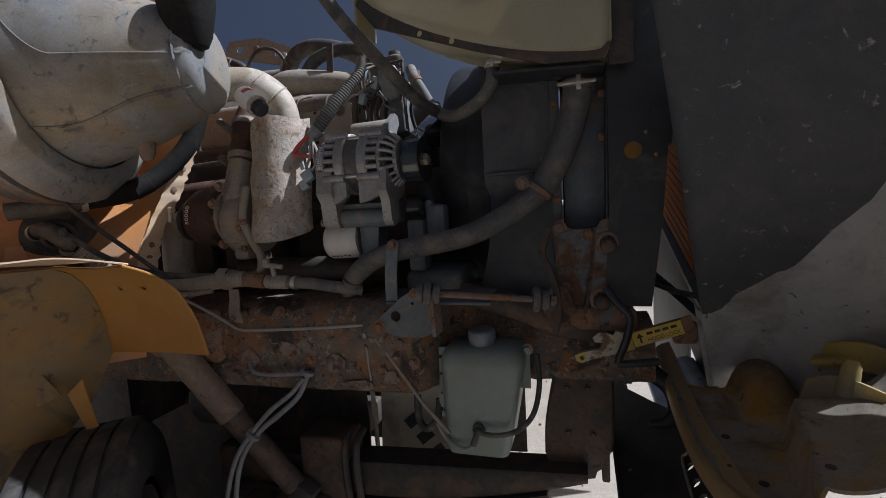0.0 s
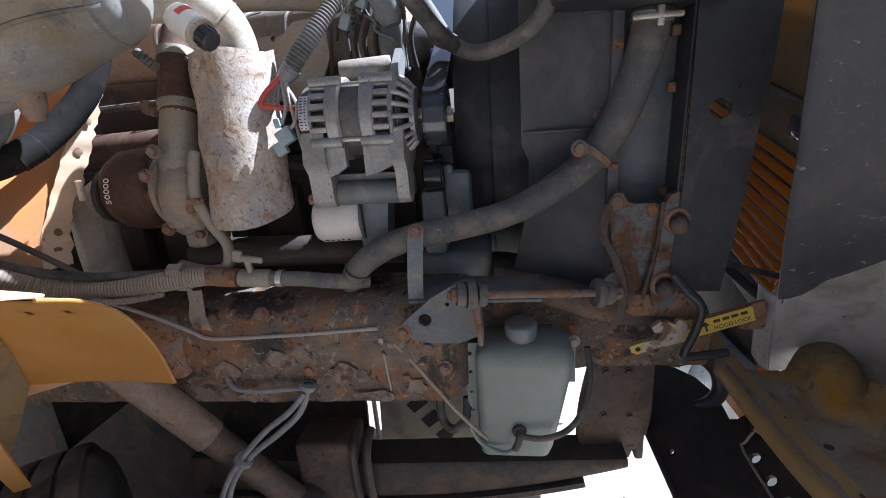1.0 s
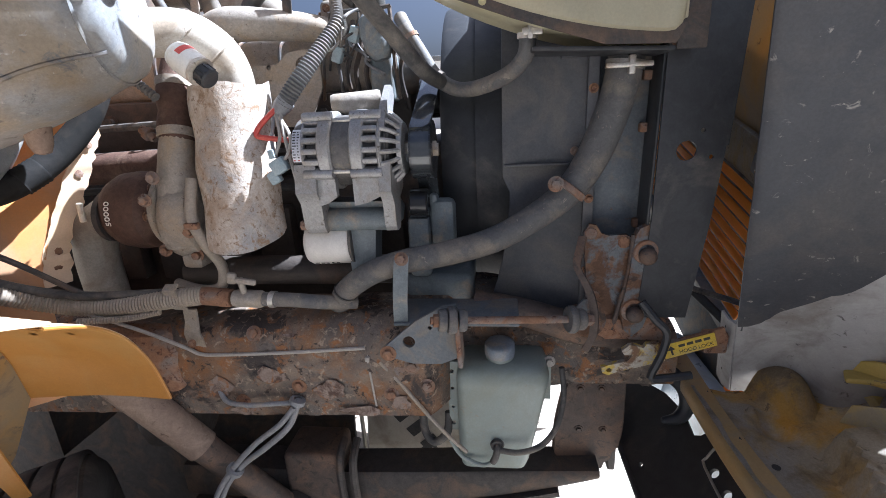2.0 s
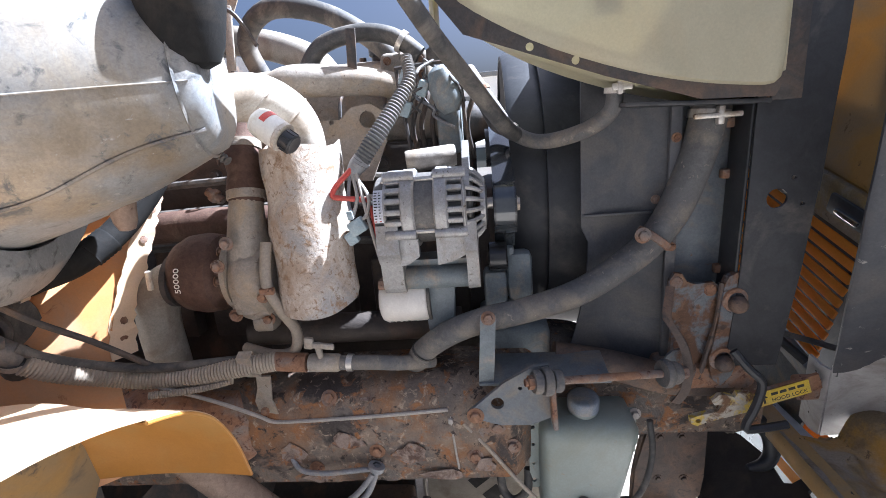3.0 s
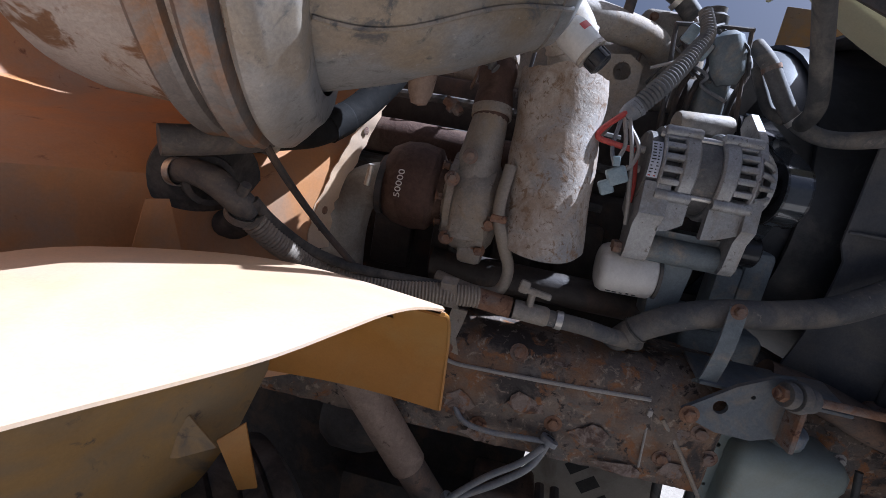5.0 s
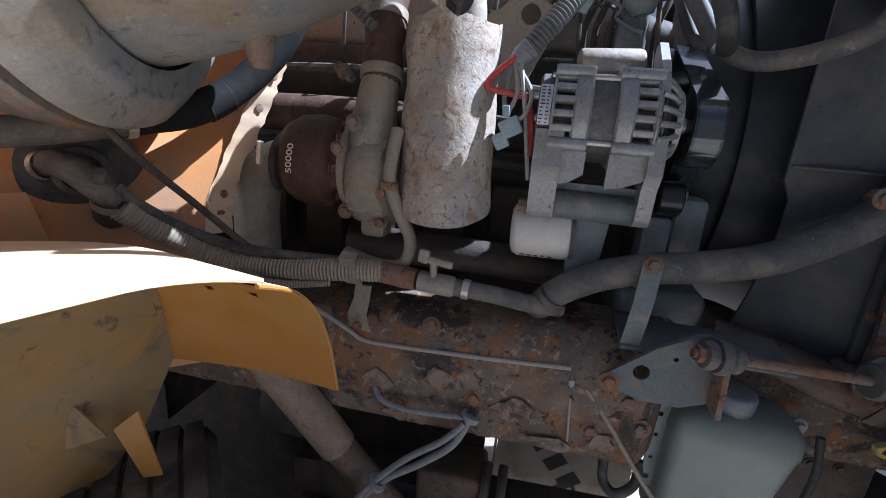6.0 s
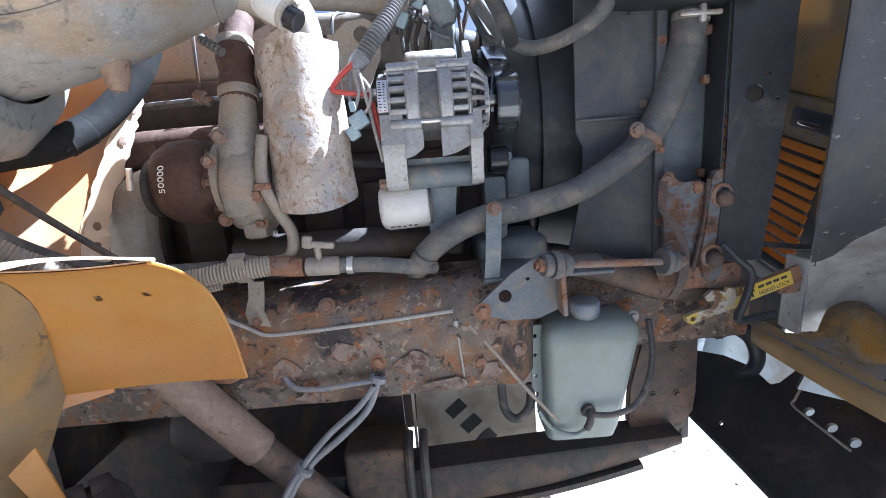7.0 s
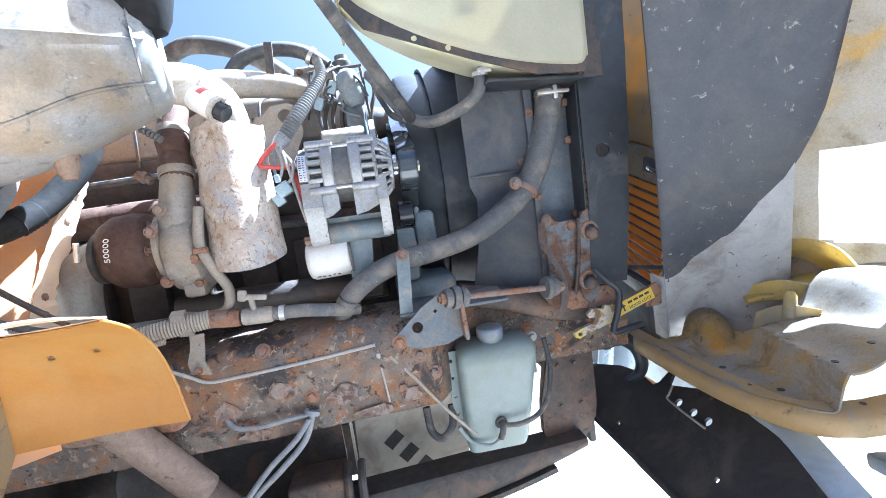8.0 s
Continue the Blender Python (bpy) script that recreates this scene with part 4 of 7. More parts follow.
def build_turbo():
    t = thing("turbocharger", (-0.55, 1.5, 1.05), "burnt brown and dusty grey turbocharger", "turbocharger")
    X = (1, 0, 0)
    part("turbine_housing", turned([(0, -0.005), (0.048, 0), (0.054, 0.010), (0.070, 0.018), (0.084, 0.042), (0.089, 0.078), (0.084, 0.112), (0.064, 0.125), (0.058, 0.145), (0, 0.145)], (-0.655, 1.49, 1.175), (1, 0, -0.04), 40), M_TURBINE, t, "dark brown heat-stained turbine housing")
    for a in range(0, 360, 60):
        p = Vector((-0.528, 1.49 + 0.064 * math.cos(radians(a)), 1.17 + 0.064 * math.sin(radians(a))))
        part("bolt", bolt(bmesh.new(), p, X, 0.007, 0.012), M_RUST, t)
    part("centre_housing", turned([(0.06, 0), (0.06, 0.02), (0.085, 0.022), (0.088, 0.035), (0.06, 0.036)], (-0.53, 1.49, 1.17), X, 36), M_CAST, t)
    comp = bmesh.new()
    lathe(comp, [(0, 0), (0.070, 0), (0.092, 0.015), (0.100, 0.045), (0.094, 0.08), (0.070, 0.095), (0.045, 0.10), (0.045, 0.12), (0, 0.12)], (-0.505, 1.495, 1.155), (1, 0, 0), 36)
    part("compressor_housing", jitter(comp, 0.004, 30), M_CAST, t, "dusty grey cast compressor scroll")
    part("outlet_neck", tube([(-0.464, 1.46, 1.10), (-0.465, 1.46, 1.19), (-0.460, 1.47, 1.28), (-0.457, 1.48, 1.33)], [0.052, 0.048, 0.038, 0.033], n=18), M_CAST, t)
    for z, y, x in ((1.255, 1.405, -0.475), (1.21, 1.40, -0.50), (1.095, 1.42, -0.495), (1.08, 1.43, -0.43), (1.14, 1.405, -0.42)):
        part("bolt", bolt(bmesh.new(), (x, y, z), (0.1, -1, 0), 0.009, 0.012), M_RUST, t)
    part("drain_boss", boxed((0.05, 0.05, 0.04), (-0.445, 1.45, 1.068), 0.012, 2), M_CAST, t)
    # painted digits
    cu = bpy.data.curves.new("painted_number", "FONT")
    cu.body, cu.size, cu.extrude, cu.align_x = "50000", 0.022, 0.0006, "CENTER"
    tmp = bpy.data.objects.new("tmp_text", cu)
    scene.collection.objects.link(tmp)
    me = bpy.data.meshes.new_from_object(tmp)
    bpy.data.objects.remove(tmp)
    bm = bmesh.new()
    bm.from_mesh(me)
    bmesh.ops.subdivide_edges(bm, edges=bm.edges, cuts=1)
    for v in bm.verts:
        a = v.co.x / 0.090 + radians(6)
        v.co = Vector((-0.592 - v.co.y * 0.75 + 0.2 * v.co.x * 0.3, 1.49 - (0.0900 + v.co.z) * math.cos(a), 1.173 + (0.0900 + v.co.z) * math.sin(a)))
    part("painted_number", bm, M_CHALK, t, "number 50000 in white paint", smooth=False)
    # oil drain line looping under
    part("oil_line", tube([(-0.40, 1.42, 1.25), (-0.405, 1.40, 1.17), (-0.385, 1.40, 1.11), (-0.365, 1.41, 1.06), (-0.375, 1.41, 1.015), (-0.42, 1.41, 1.005), (-0.50, 1.44, 1.01)], 0.0115, n=10), M_LOOM, t, "dusty tan oil line")
    part("line_clip", boxed((0.03, 0.014, 0.014), (-0.402, 1.392, 1.155), 0.003), M_RUST, t)
    t.location += Vector((0.028, -0.03, 0.012))
    el = thing("exhaust_outlet_elbow", (-0.72, 1.45, 1.0), "pale dusty metal exhaust elbow on the turbocharger", "pipe")
    part("pipe", tube([(-0.635, 1.49, 1.172), (-0.665, 1.49, 1.168), (-0.703, 1.49, 1.138), (-0.716, 1.49, 1.07), (-0.714, 1.49, 0.98), (-0.71, 1.49, 0.85)], 0.045, n=20), M_ELBOW, el)
    part("flange", turned([(0.046, 0), (0.060, 0), (0.060, 0.012), (0.046, 0.012), (0.046, 0)], (-0.648, 1.49, 1.174), (1, 0, -0.04), 28), M_DARKSTEEL, el)
    part("bolt", tube([(-0.662, 1.425, 1.175), (-0.655, 1.42, 1.215)], 0.006, n=8), M_ZINC, el)
    el.location += Vector((0.03, -0.05, 0.004))
    ho = thing("charge_air_hose", (-0.40, 1.47, 1.33), "dusty brown ribbed rubber boost hose with steel clamps", "hose")
    part("hose", tube([(-0.429, 1.450, 1.335), (-0.430, 1.458, 1.365), (-0.432, 1.468, 1.395), (-0.434, 1.478, 1.425), (-0.436, 1.492, 1.46), (-0.432, 1.52, 1.51)], [0.034, 0.038, 0.033, 0.038, 0.032, 0.033], n=20), M_TURBINE, ho)
    for s, rr in ((1.350, 0.0375), (1.452, 0.0365)):
        part("clamp", turned([(rr - 0.003, -0.009), (rr + 0.0015, -0.009), (rr + 0.0015, 0.009), (rr - 0.003, 0.009)], (-0.429 - (s - 1.35) * 0.07, 1.4535 + (s - 1.35) * 0.36, s), (-0.06, 0.34, 1), 28), M_CAST, ho)
    el2 = thing("intake_elbow", (-0.28, 1.5, 1.46), "cream ribbed rubber intake elbow", "hose")
    part("elbow", tube([(-0.43, 1.36, 1.525), (-0.395, 1.40, 1.540), (-0.350, 1.435, 1.535), (-0.315, 1.462, 1.505), (-0.300, 1.475, 1.465), (-0.298, 1.482, 1.41)], [0.040, 0.044, 0.048, 0.048, 0.047, 0.045], n=22), M_CREAM, el2)
    for z, x, y in ((1.536, -0.352, 1.434), (1.500, -0.312, 1.464)):
        part("rib", turned([(0.044, -0.006), (0.051, 0), (0.045, 0.006)], (x, y, z), (0.55, 0.4, -0.7), 26), M_CREAM, el2)
    # air restriction indicator
    ind = thing("restriction_indicator", (-0.26, 1.36, 1.46), "white air restriction gauge with black ribbed cap", "gauge")
    d = Vector((0.060, -0.012, -0.044)).normalized()
    p = Vector((-0.336, 1.360, 1.500))
    part("body", turned([(0, 0), (0.012, 0), (0.024, 0.008), (0.0275, 0.018), (0.0275, 0.055), (0.0265, 0.060), (0, 0.060)], p, d, 28), M_WHITE, ind)
    part("window_band", turned([(0.026, 0.060), (0.0275, 0.062), (0.0275, 0.068), (0, 0.068)], p, d, 28), M_CREAM, ind)
    part("label", turned([(0.0278, 0.024), (0.0280, 0.024), (0.0280, 0.036), (0.0278, 0.036)], p, d, 10, a0=60, a1=150), M_RED, ind, "small faded red marking")
    part("cap", turned([(0.014, 0.068), (0.019, 0.070), (0.019, 0.090), (0.016, 0.093), (0, 0.091)], p, d, 20), M_BLACK, ind, "black ribbed cap")
    for k in range(10):
        m = axis_matrix(p, d) @ pose(0, 0, 0, 0, 0, k * 36) @ pose(0.019, 0, 0.080)
        part("cap_rib", boxed((0.003, 0.004, 0.018), m), M_BLACK, ind, smooth=False)
    barb = thing("brass_fitting", (-0.51, 1.47, 1.34), "rusty hose barb fitting on the manifold", "fitting")
    part("barb", turned([(0, 0), (0.010, 0), (0.010, 0.014), (0.015, 0.014), (0.015, 0.024), (0.009, 0.026), (0.011, 0.034), (0.008, 0.042), (0, 0.042)], (-0.525, 1.475, 1.362), (0.8, -0.2, -0.5), 12), M_RUST, barb)
    sp = thing("bleed_fitting", (-0.43, 1.42, 1.44), "ribbed grey plastic fitting", "fitting")
    part("barb", tube([(-0.475, 1.43, 1.455), (-0.455, 1.425, 1.44), (-0.435, 1.42, 1.425)], 0.010, n=12, ridges=0.003, pitch=0.010), M_HOSE, sp)


build_turbo()


# ---- air cleaner ----
AC0, AC1 = Vector((-0.789, 1.155, 1.538)), Vector((-0.344, 1.279, 1.556))


def build_air_cleaner():
    ac = thing("air_cleaner", (-0.55, 1.2, 1.3), "dusty grey plastic air cleaner canister with rusty end band", "air cleaner")
    d = (AC1 - AC0).normalized()
    L = (AC1 - AC0).length
    R1, R2 = 0.232, 0.100

    def radius(h):
        """The canister narrows towards the engine, with a slight belly."""
        k = max(0.0, min(1.0, (h - 0.057) / (L - 0.057)))
        return R1 + (R2 - R1) * k + 0.016 * math.sin(math.pi * k)

    prof = [(0, 0.02), (0.25, 0.02)] + [(radius(h), h) for h in np.linspace(0.057, L - 0.012, 18)] + [(R2 - 0.012, L), (0, L)]
    part("body", turned(prof, AC0, d, 112), M_AIRCAN, ac)
    part("rim", turned([(0.275, 0.070), (0.298, 0.074), (0.303, 0.080), (0.301, 0.092), (0.288, 0.106), (0.272, 0.120), (0.264, 0.129), (0.258, 0.133), (0.222, 0.135)], AC0, d, 112), M_AIRCAN, ac, "thick moulded rim")
    for b0, b1, r in ((0.028, 0.068, 0.308), (-0.020, 0.020, 0.298)):
        part("band", turned([(r - 0.022, b0), (r - 0.005, b0 + 0.004), (r, b0 + 0.010), (r - 0.002, (b0 + b1) / 2), (r, b1 - 0.010), (r - 0.004, b1 - 0.004), (r - 0.022, b1)], AC0, d, 112), M_STEELBAND, ac, "rusty ribbed steel clamp band")
    part("end_cap", turned([(0.286, 0.072), (0.284, 0.020), (0.276, -0.018), (0.266, -0.028), (0.260, -0.060), (0.254, -0.14), (0.242, -0.175), (0.212, -0.194), (0.13, -0.200), (0.11, -0.194), (0, -0.194)], AC0, d, 112), M_AIRCAP, ac, "chalky worn end cap with rust stains")
    # moulding seam along the side above the rail
    side = d.cross(Vector((0, 0, 1))).normalized()
    pts = []
    for k in range(14):
        h = 0.136 + (L - 0.150) * k / 13
        a = radians(-43 - 4 * math.sin(k / 13 * math.pi * 2))
        pts.append(AC0 + d * h + (side * math.cos(a) + side.cross(d) * math.sin(a)) * (radius(h) + 0.001))
    part("seam", tube(pts, 0.0036, n=6, step=2), M_AIRCAN, ac, "raised mould seam")
    # thinner parting line higher up that drops at its outer end
    pts = []
    for k in range(16):
        h = 0.140 + (L - 0.154) * k / 15
        a = radians(-4 + 22 * max(0.0, 1 - k / 4.0) ** 1.5)
        pts.append(AC0 + d * h + (side * math.cos(a) + side.cross(d) * math.sin(a)) * (radius(h) + 0.0004))
    part("parting_line", tube(pts, 0.0016, n=5, step=2), M_AIRCAN, ac)
    part("rib", turned([(radius(L - 0.03), -0.003), (radius(L - 0.03) + 0.004, 0), (radius(L - 0.03), 0.003)], AC0 + d * (L - 0.03), d, 72), M_AIRCAN, ac)
    nub = AC0 + d * (-0.523 - AC0.x) / d.x
    part("drain_nub", turned([(0, 0), (0.022, 0), (0.018, -0.03), (0.012, -0.044), (0, -0.047)], nub - Vector((0, 0, radius((nub - AC0).length) - 0.006)), (0, 0, 1), 14), M_SHAFT, ac)
    # black rubber inlet boot in front of the upper side
    boot = thing("intake_duct", (-0.335, 1.275, 1.58), "black rubber intake duct hanging beside the air cleaner", "duct")
    part("duct", turned([(0, 0.0), (0.022, 0.0), (0.038, 0.008), (0.048, 0.030), (0.060, 0.09), (0.063, 0.118), (0.059, 0.118), (0.056, 0.09), (0.04, 0.045), (0, 0.04)], (-0.342, 1.216, 1.568), (0.05, -0.06, 1), 36), M_GLOSSLESS, boot)
    part("strap", boxed((0.12, 0.02, 0.004), pose(-0.41, 1.30, 1.695, 0, 12, -8), 0.001), M_BLACK, boot)


build_air_cleaner()


# ---- pipes and brackets over the engine ----
def build_engine_top():
    p = thing("crossover_pipe", (-0.7, 2.28, 1.8), "dusty tan steel crossover pipe over the engine", "pipe")
    part("pipe", tube([(-1.30, 2.42, 1.86), (-1.0, 2.36, 1.85), (-0.72, 2.28, 1.80), (-0.50, 2.20, 1.71), (-0.40, 2.12, 1.58)], 0.052, n=22), M_ELBOW, p)
    part("clamp", turned([(0.053, -0.012), (0.057, -0.012), (0.057, 0.012), (0.053, 0.012)], (-0.86, 2.32, 1.825), (-0.92, 0.26, 0.16), 28), M_STEELBAND, p, "steel band clamp")
    b = thing("lifting_bracket", (-0.92, 2.2, 1.7), "dusty bent steel lifting bracket over the engine", "bracket")
    part("plate", plate(bmesh.new(), [(-0.16, 0.0), (0.14, -0.02), (0.17, 0.06), (0.02, 0.10), (-0.13, 0.075)], 0.008, facing(-0.92, 2.20, 1.90, ry=-7, rz=12), [(-0.08, 0.04, 0.014), (0.10, 0.03, 0.012)]), M_CAST, b)
    part("leg", boxed((0.03, 0.012, 0.34), pose(-0.80, 2.21, 1.75, 0, 6, 12), 0.004), M_CAST, b)
    part("bolt", bolt(bmesh.new(), (-0.90, 2.186, 1.945), (0.2, -1, 0), 0.013, 0.01), M_RUST, b)
    v = thing("valve_cover", (-0.55, 2.15, 1.55), "dusty grey cast valve cover on the engine", "engine cover")
    part("cover", jitter(boxed((0.62, 0.26, 0.15), (-0.52, 2.16, 1.60), 0.035, 3), 0.004, 14), M_CAST, v)
    for x in (-0.74, -0.52, -0.30):
        part("cover_bolt", bolt(bmesh.new(), (x, 2.10, 1.675), (0, 0, 1), 0.012, 0.014), M_DARKSTEEL, v)
    part("filler_neck", turned([(0, 0), (0.034, 0), (0.034, 0.03), (0.042, 0.034), (0.042, 0.055), (0.03, 0.062), (0, 0.062)], (-0.24, 2.12, 1.66), (0, 0, 1), 26), M_BLACK, v, "black oil filler cap")
    h = thing("breather_hose", (-0.5, 2.1, 1.75), "black rubber breather hose looping over the engine", "hose")
    part("hose", tube([(-0.62, 2.10, 1.62), (-0.66, 2.06, 1.76), (-0.56, 2.02, 1.84), (-0.40, 2.02, 1.82), (-0.26, 2.04, 1.74), (-0.14, 2.06, 1.62)], 0.030, n=16), M_RUBBER, h)
    w = thing("wiring_loom", (-0.8, 2.05, 1.75), "dusty black wiring loom tied over the engine", "wiring")
    part("loom", tube([(-1.25, 2.12, 1.98), (-1.0, 2.06, 1.88), (-0.84, 2.02, 1.80), (-0.74, 2.0, 1.66), (-0.60, 2.02, 1.60)], 0.016, n=10), M_RUBBER, w)
    part("branch", tube([(-0.84, 2.02, 1.80), (-0.76, 2.0, 1.86), (-0.66, 1.99, 1.84), (-0.60, 2.0, 1.74)], 0.007, n=8), M_RUBBER, w)
    part("branch", tube([(-1.0, 2.06, 1.88), (-0.94, 2.02, 1.78), (-0.95, 2.0, 1.66)], 0.006, n=8), M_RUBBER, w)
    part("tie", turned([(0.017, -0.004), (0.020, -0.004), (0.020, 0.004), (0.017, 0.004)], (-0.92, 2.04, 1.84), (0.8, -0.2, -0.4), 14), M_FILTER, w, "pale cable tie")


build_engine_top()


# ---- hoses and lines along the rail ----
def clamp_on(parent, at, along, r, w=0.012, mtl=None, screw=True, name="clamp"):
    mtl = mtl or M_ZINC
    bm = turned([(r, -w / 2), (r + 0.0016, -w / 2), (r + 0.0016, w / 2), (r, w / 2), (r, -w / 2)], at, along, 24)
    c = part(name, bm, mtl, parent)
    if screw:
        m = axis_matrix(at, along) @ pose(0, 0, 0, 0, 0, 200)
        part("screw_housing", boxed((0.012, 0.026, w * 0.9), m @ pose(r + 0.006, 0, 0), 0.003), mtl, c)
        part("screw", turned([(0, 0), (0.006, 0), (0.006, 0.010), (0, 0.010)], m @ Vector((r + 0.006, 0.014, 0)), (m.to_3x3() @ Vector((0, 1, 0))), 8), M_RUST, c)
        for k in range(7):
            mm = axis_matrix(at, along) @ pose(0, 0, 0, 0, 0, 215 + k * 13) @ pose(r + 0.0018, 0, 0)
            part("slot", boxed((0.0006, 0.002, w * 0.6), mm), M_DARKSTEEL, c, smooth=False)
    return c


def build_big_hose():
    h = thing("radiator_hose", (0.2, 1.39, 0.95), "dusty grey rubber lower radiator hose", "hose")
    pts = [(-0.105, 1.45, 0.935), (-0.096, 1.42, 0.970), (-0.070, 1.402, 1.008), (-0.01, 1.392, 1.050), (0.065, 1.392, 1.075), (0.14, 1.402, 1.086), (0.243, 1.426, 1.107), (0.333, 1.447, 1.150), (0.402, 1.462, 1.20), (0.450, 1.472, 1.268), (0.486, 1.478, 1.36), (0.504, 1.48, 1.44), (0.51, 1.48, 1.52)]
    part("hose", tube(pts, [0.024, 0.024, 0.025, 0.026, 0.026, 0.026, 0.027, 0.028, 0.030, 0.033, 0.034, 0.034, 0.033], n=18), M_HOSE, h)
    part("hose_loop", turned([(0.030, -0.008), (0.036, -0.006), (0.036, 0.006), (0.030, 0.008), (0.030, -0.008)], (0.405, 1.462, 1.205), (0.6, 0.1, 0.75), 22), M_RUST, h, "rusty strap loop")
    part("loop_bolt", bolt(bmesh.new(), (0.372, 1.425, 1.222), (0, -1, 0), 0.010, 0.01), M_RUST, h)
    clamp_on(h, (-0.075, 1.404, 1.002), (0.5, -0.25, 0.75), 0.0265, 0.004, M_RUBBER, False)
    tie = thing("t_clip", (0.47, 1.36, 1.44), "zinc t-bolt hose clip under the header tank", "clamp")
    part("clip", boxed((0.085, 0.010, 0.010), (0.500, 1.435, 1.437), 0.003), M_ZINC, tie)
    part("clip", boxed((0.012, 0.014, 0.034), (0.505, 1.437, 1.437), 0.003), M_ZINC, tie)
    part("band", turned([(0.034, -0.008), (0.037, -0.008), (0.037, 0.008), (0.034, 0.008), (0.034, -0.008)], (0.504, 1.48, 1.44), (0.1, 0, 1), 26), M_ZINC, tie)
    st = thing("hose_support_strap", (0.07, 1.36, 0.95), "drilled grey steel strap holding the hose", "bracket")
    rows = [[(0.053 + 0.012 * s + u * 0.030, 1.352 + (0.018 if s < 0.08 else 0) - 0.012 * math.sin(s * 3.1), 0.945 + 0.158 * s) for u in (0, 1)] for s in np.linspace(0, 1, 10)]
    part("strap", sheet(bmesh.new(), rows, 0.005), M_GREYPAINT, st)
    part("bolt", bolt(bmesh.new(), (0.08, 1.346, 1.098), (0, -1, 0.2), 0.009, 0.012), M_RUST, st)
    part("hole", turned([(0, 0), (0.005, 0), (0.005, 0.001), (0, 0.001)], (0.073, 1.3465, 1.02), (0, -1, 0), 12), M_BLACK, st)
    st.location += Vector((-0.016, 0.010, -0.006))


build_big_hose()


def build_heater_hose():
    h = thing("heater_hose", (-0.5, 1.3, 1.0), "dusty corrugated loom and rubber heater hose along the rail", "hose")
    pts = [(-0.745, 1.185, 1.118), (-0.722, 1.22, 1.080), (-0.685, 1.282, 1.032), (-0.628, 1.311, 1.008), (-0.54, 1.33, 1.002), (-0.46, 1.345, 1.008), (-0.38, 1.36, 1.013)]
    part("loom", tube(pts, 0.0215, n=16, ridges=0.002, pitch=0.0065), M_LOOM, h)
    p2 = [(-0.745, 1.18, 1.15), (-0.722, 1.21, 1.112), (-0.68, 1.272, 1.060), (-0.60, 1.31, 1.033), (-0.52, 1.34, 1.024), (-0.45, 1.36, 1.02)]
    part("rubber_line", tube(p2, 0.0095, n=12), M_RUBBER, h)
    p3 = [(-0.62, 1.285, 0.985), (-0.54, 1.315, 0.978), (-0.47, 1.335, 0.985)]
    part("small_loom", tube(p3, 0.008, n=10, ridges=0.0015, pitch=0.005), M_LOOM, h)
    part("hose", tube([(-0.385, 1.36, 1.012), (-0.35, 1.362, 1.008), (-0.325, 1.365, 1.005)], 0.020, n=16), M_RUST, h)
    cl = thing("hose_clip", (-0.43, 1.35, 0.95), "dusty bent steel clip bolted to the rail", "bracket")
    rows = [[(x, 1.332 if k in (1, 2) else 1.345, z) for x in (-0.447 + dx, -0.418 + dx)] for k, (z, dx) in enumerate(((1.045, -0.004), (1.035, -0.006), (1.000, 0.0), (0.985, 0.005)))]
    part("tongue", sheet(bmesh.new(), rows, 0.004), M_CAST, cl)
    rows = [[(x0, 1.345 + dy, z), (x1, 1.345 + dy, z)] for x0, x1, z, dy in ((-0.425, -0.395, 0.985, 0), (-0.43, -0.40, 0.955, 0.005), (-0.445, -0.408, 0.92, 0.012), (-0.438, -0.395, 0.885, 0.010))]
    part("foot", sheet(bmesh.new(), rows, 0.005), M_CAST, cl)
    part("bolt", bolt(bmesh.new(), (-0.418, 1.342, 0.905), (0, -1, 0.3), 0.006, 0.006), M_RUST, cl)
    v = thing("petcock_valve", (-0.28, 1.365, 0.99), "dusty grey brass shut-off valve with a tee handle", "valve")
    part("nut", turned([(0, 0), (0.020, 0), (0.020, 0.028), (0, 0.028)], (-0.345, 1.364, 1.006), (1, 0, -0.04), 6), M_RUST, v)
    part("body", turned([(0, 0), (0.018, 0), (0.019, 0.006), (0.019, 0.060), (0.016, 0.066), (0, 0.066)], (-0.312, 1.365, 1.004), (1, 0, -0.04), 18), M_CAST, v)
    part("stem", turned([(0, 0), (0.007, 0), (0.007, 0.035), (0, 0.035)], (-0.285, 1.36, 1.018), (0, -0.2, 1), 10), M_CAST, v)
    part("handle", boxed((0.056, 0.010, 0.013), pose(-0.278, 1.352, 1.048, 0, 8, 0), 0.004), M_CAST, v)
    part("handle_wing", boxed((0.020, 0.012, 0.026), pose(-0.302, 1.352, 1.055, 0, 8, 0), 0.005), M_CAST, v)
    o = thing("coolant_hose", (-0.16, 1.37, 0.97), "dark rubber hose leading from the valve", "hose")
    part("hose", tube([(-0.25, 1.366, 1.001), (-0.18, 1.37, 0.997), (-0.12, 1.385, 0.985), (-0.06, 1.42, 0.97)], 0.0155, n=14), M_HOSE, o)
    clamp_on(o, (-0.226, 1.367, 1.0), (1, 0, -0.05), 0.0165, 0.012, M_ZINC, False)
    rod = thing("brake_line", (-0.2, 1.35, 0.88), "thin dusty steel line clipped along the rail", "pipe")
    part("line", tube([(-0.62, 1.30, 1.00), (-0.52, 1.325, 0.945), (-0.44, 1.345, 0.893), (-0.41, 1.35, 0.874), (-0.36, 1.352, 0.872), (-0.2, 1.352, 0.880), (-0.03, 1.352, 0.893)], 0.0042, n=8), M_TIE, rod)
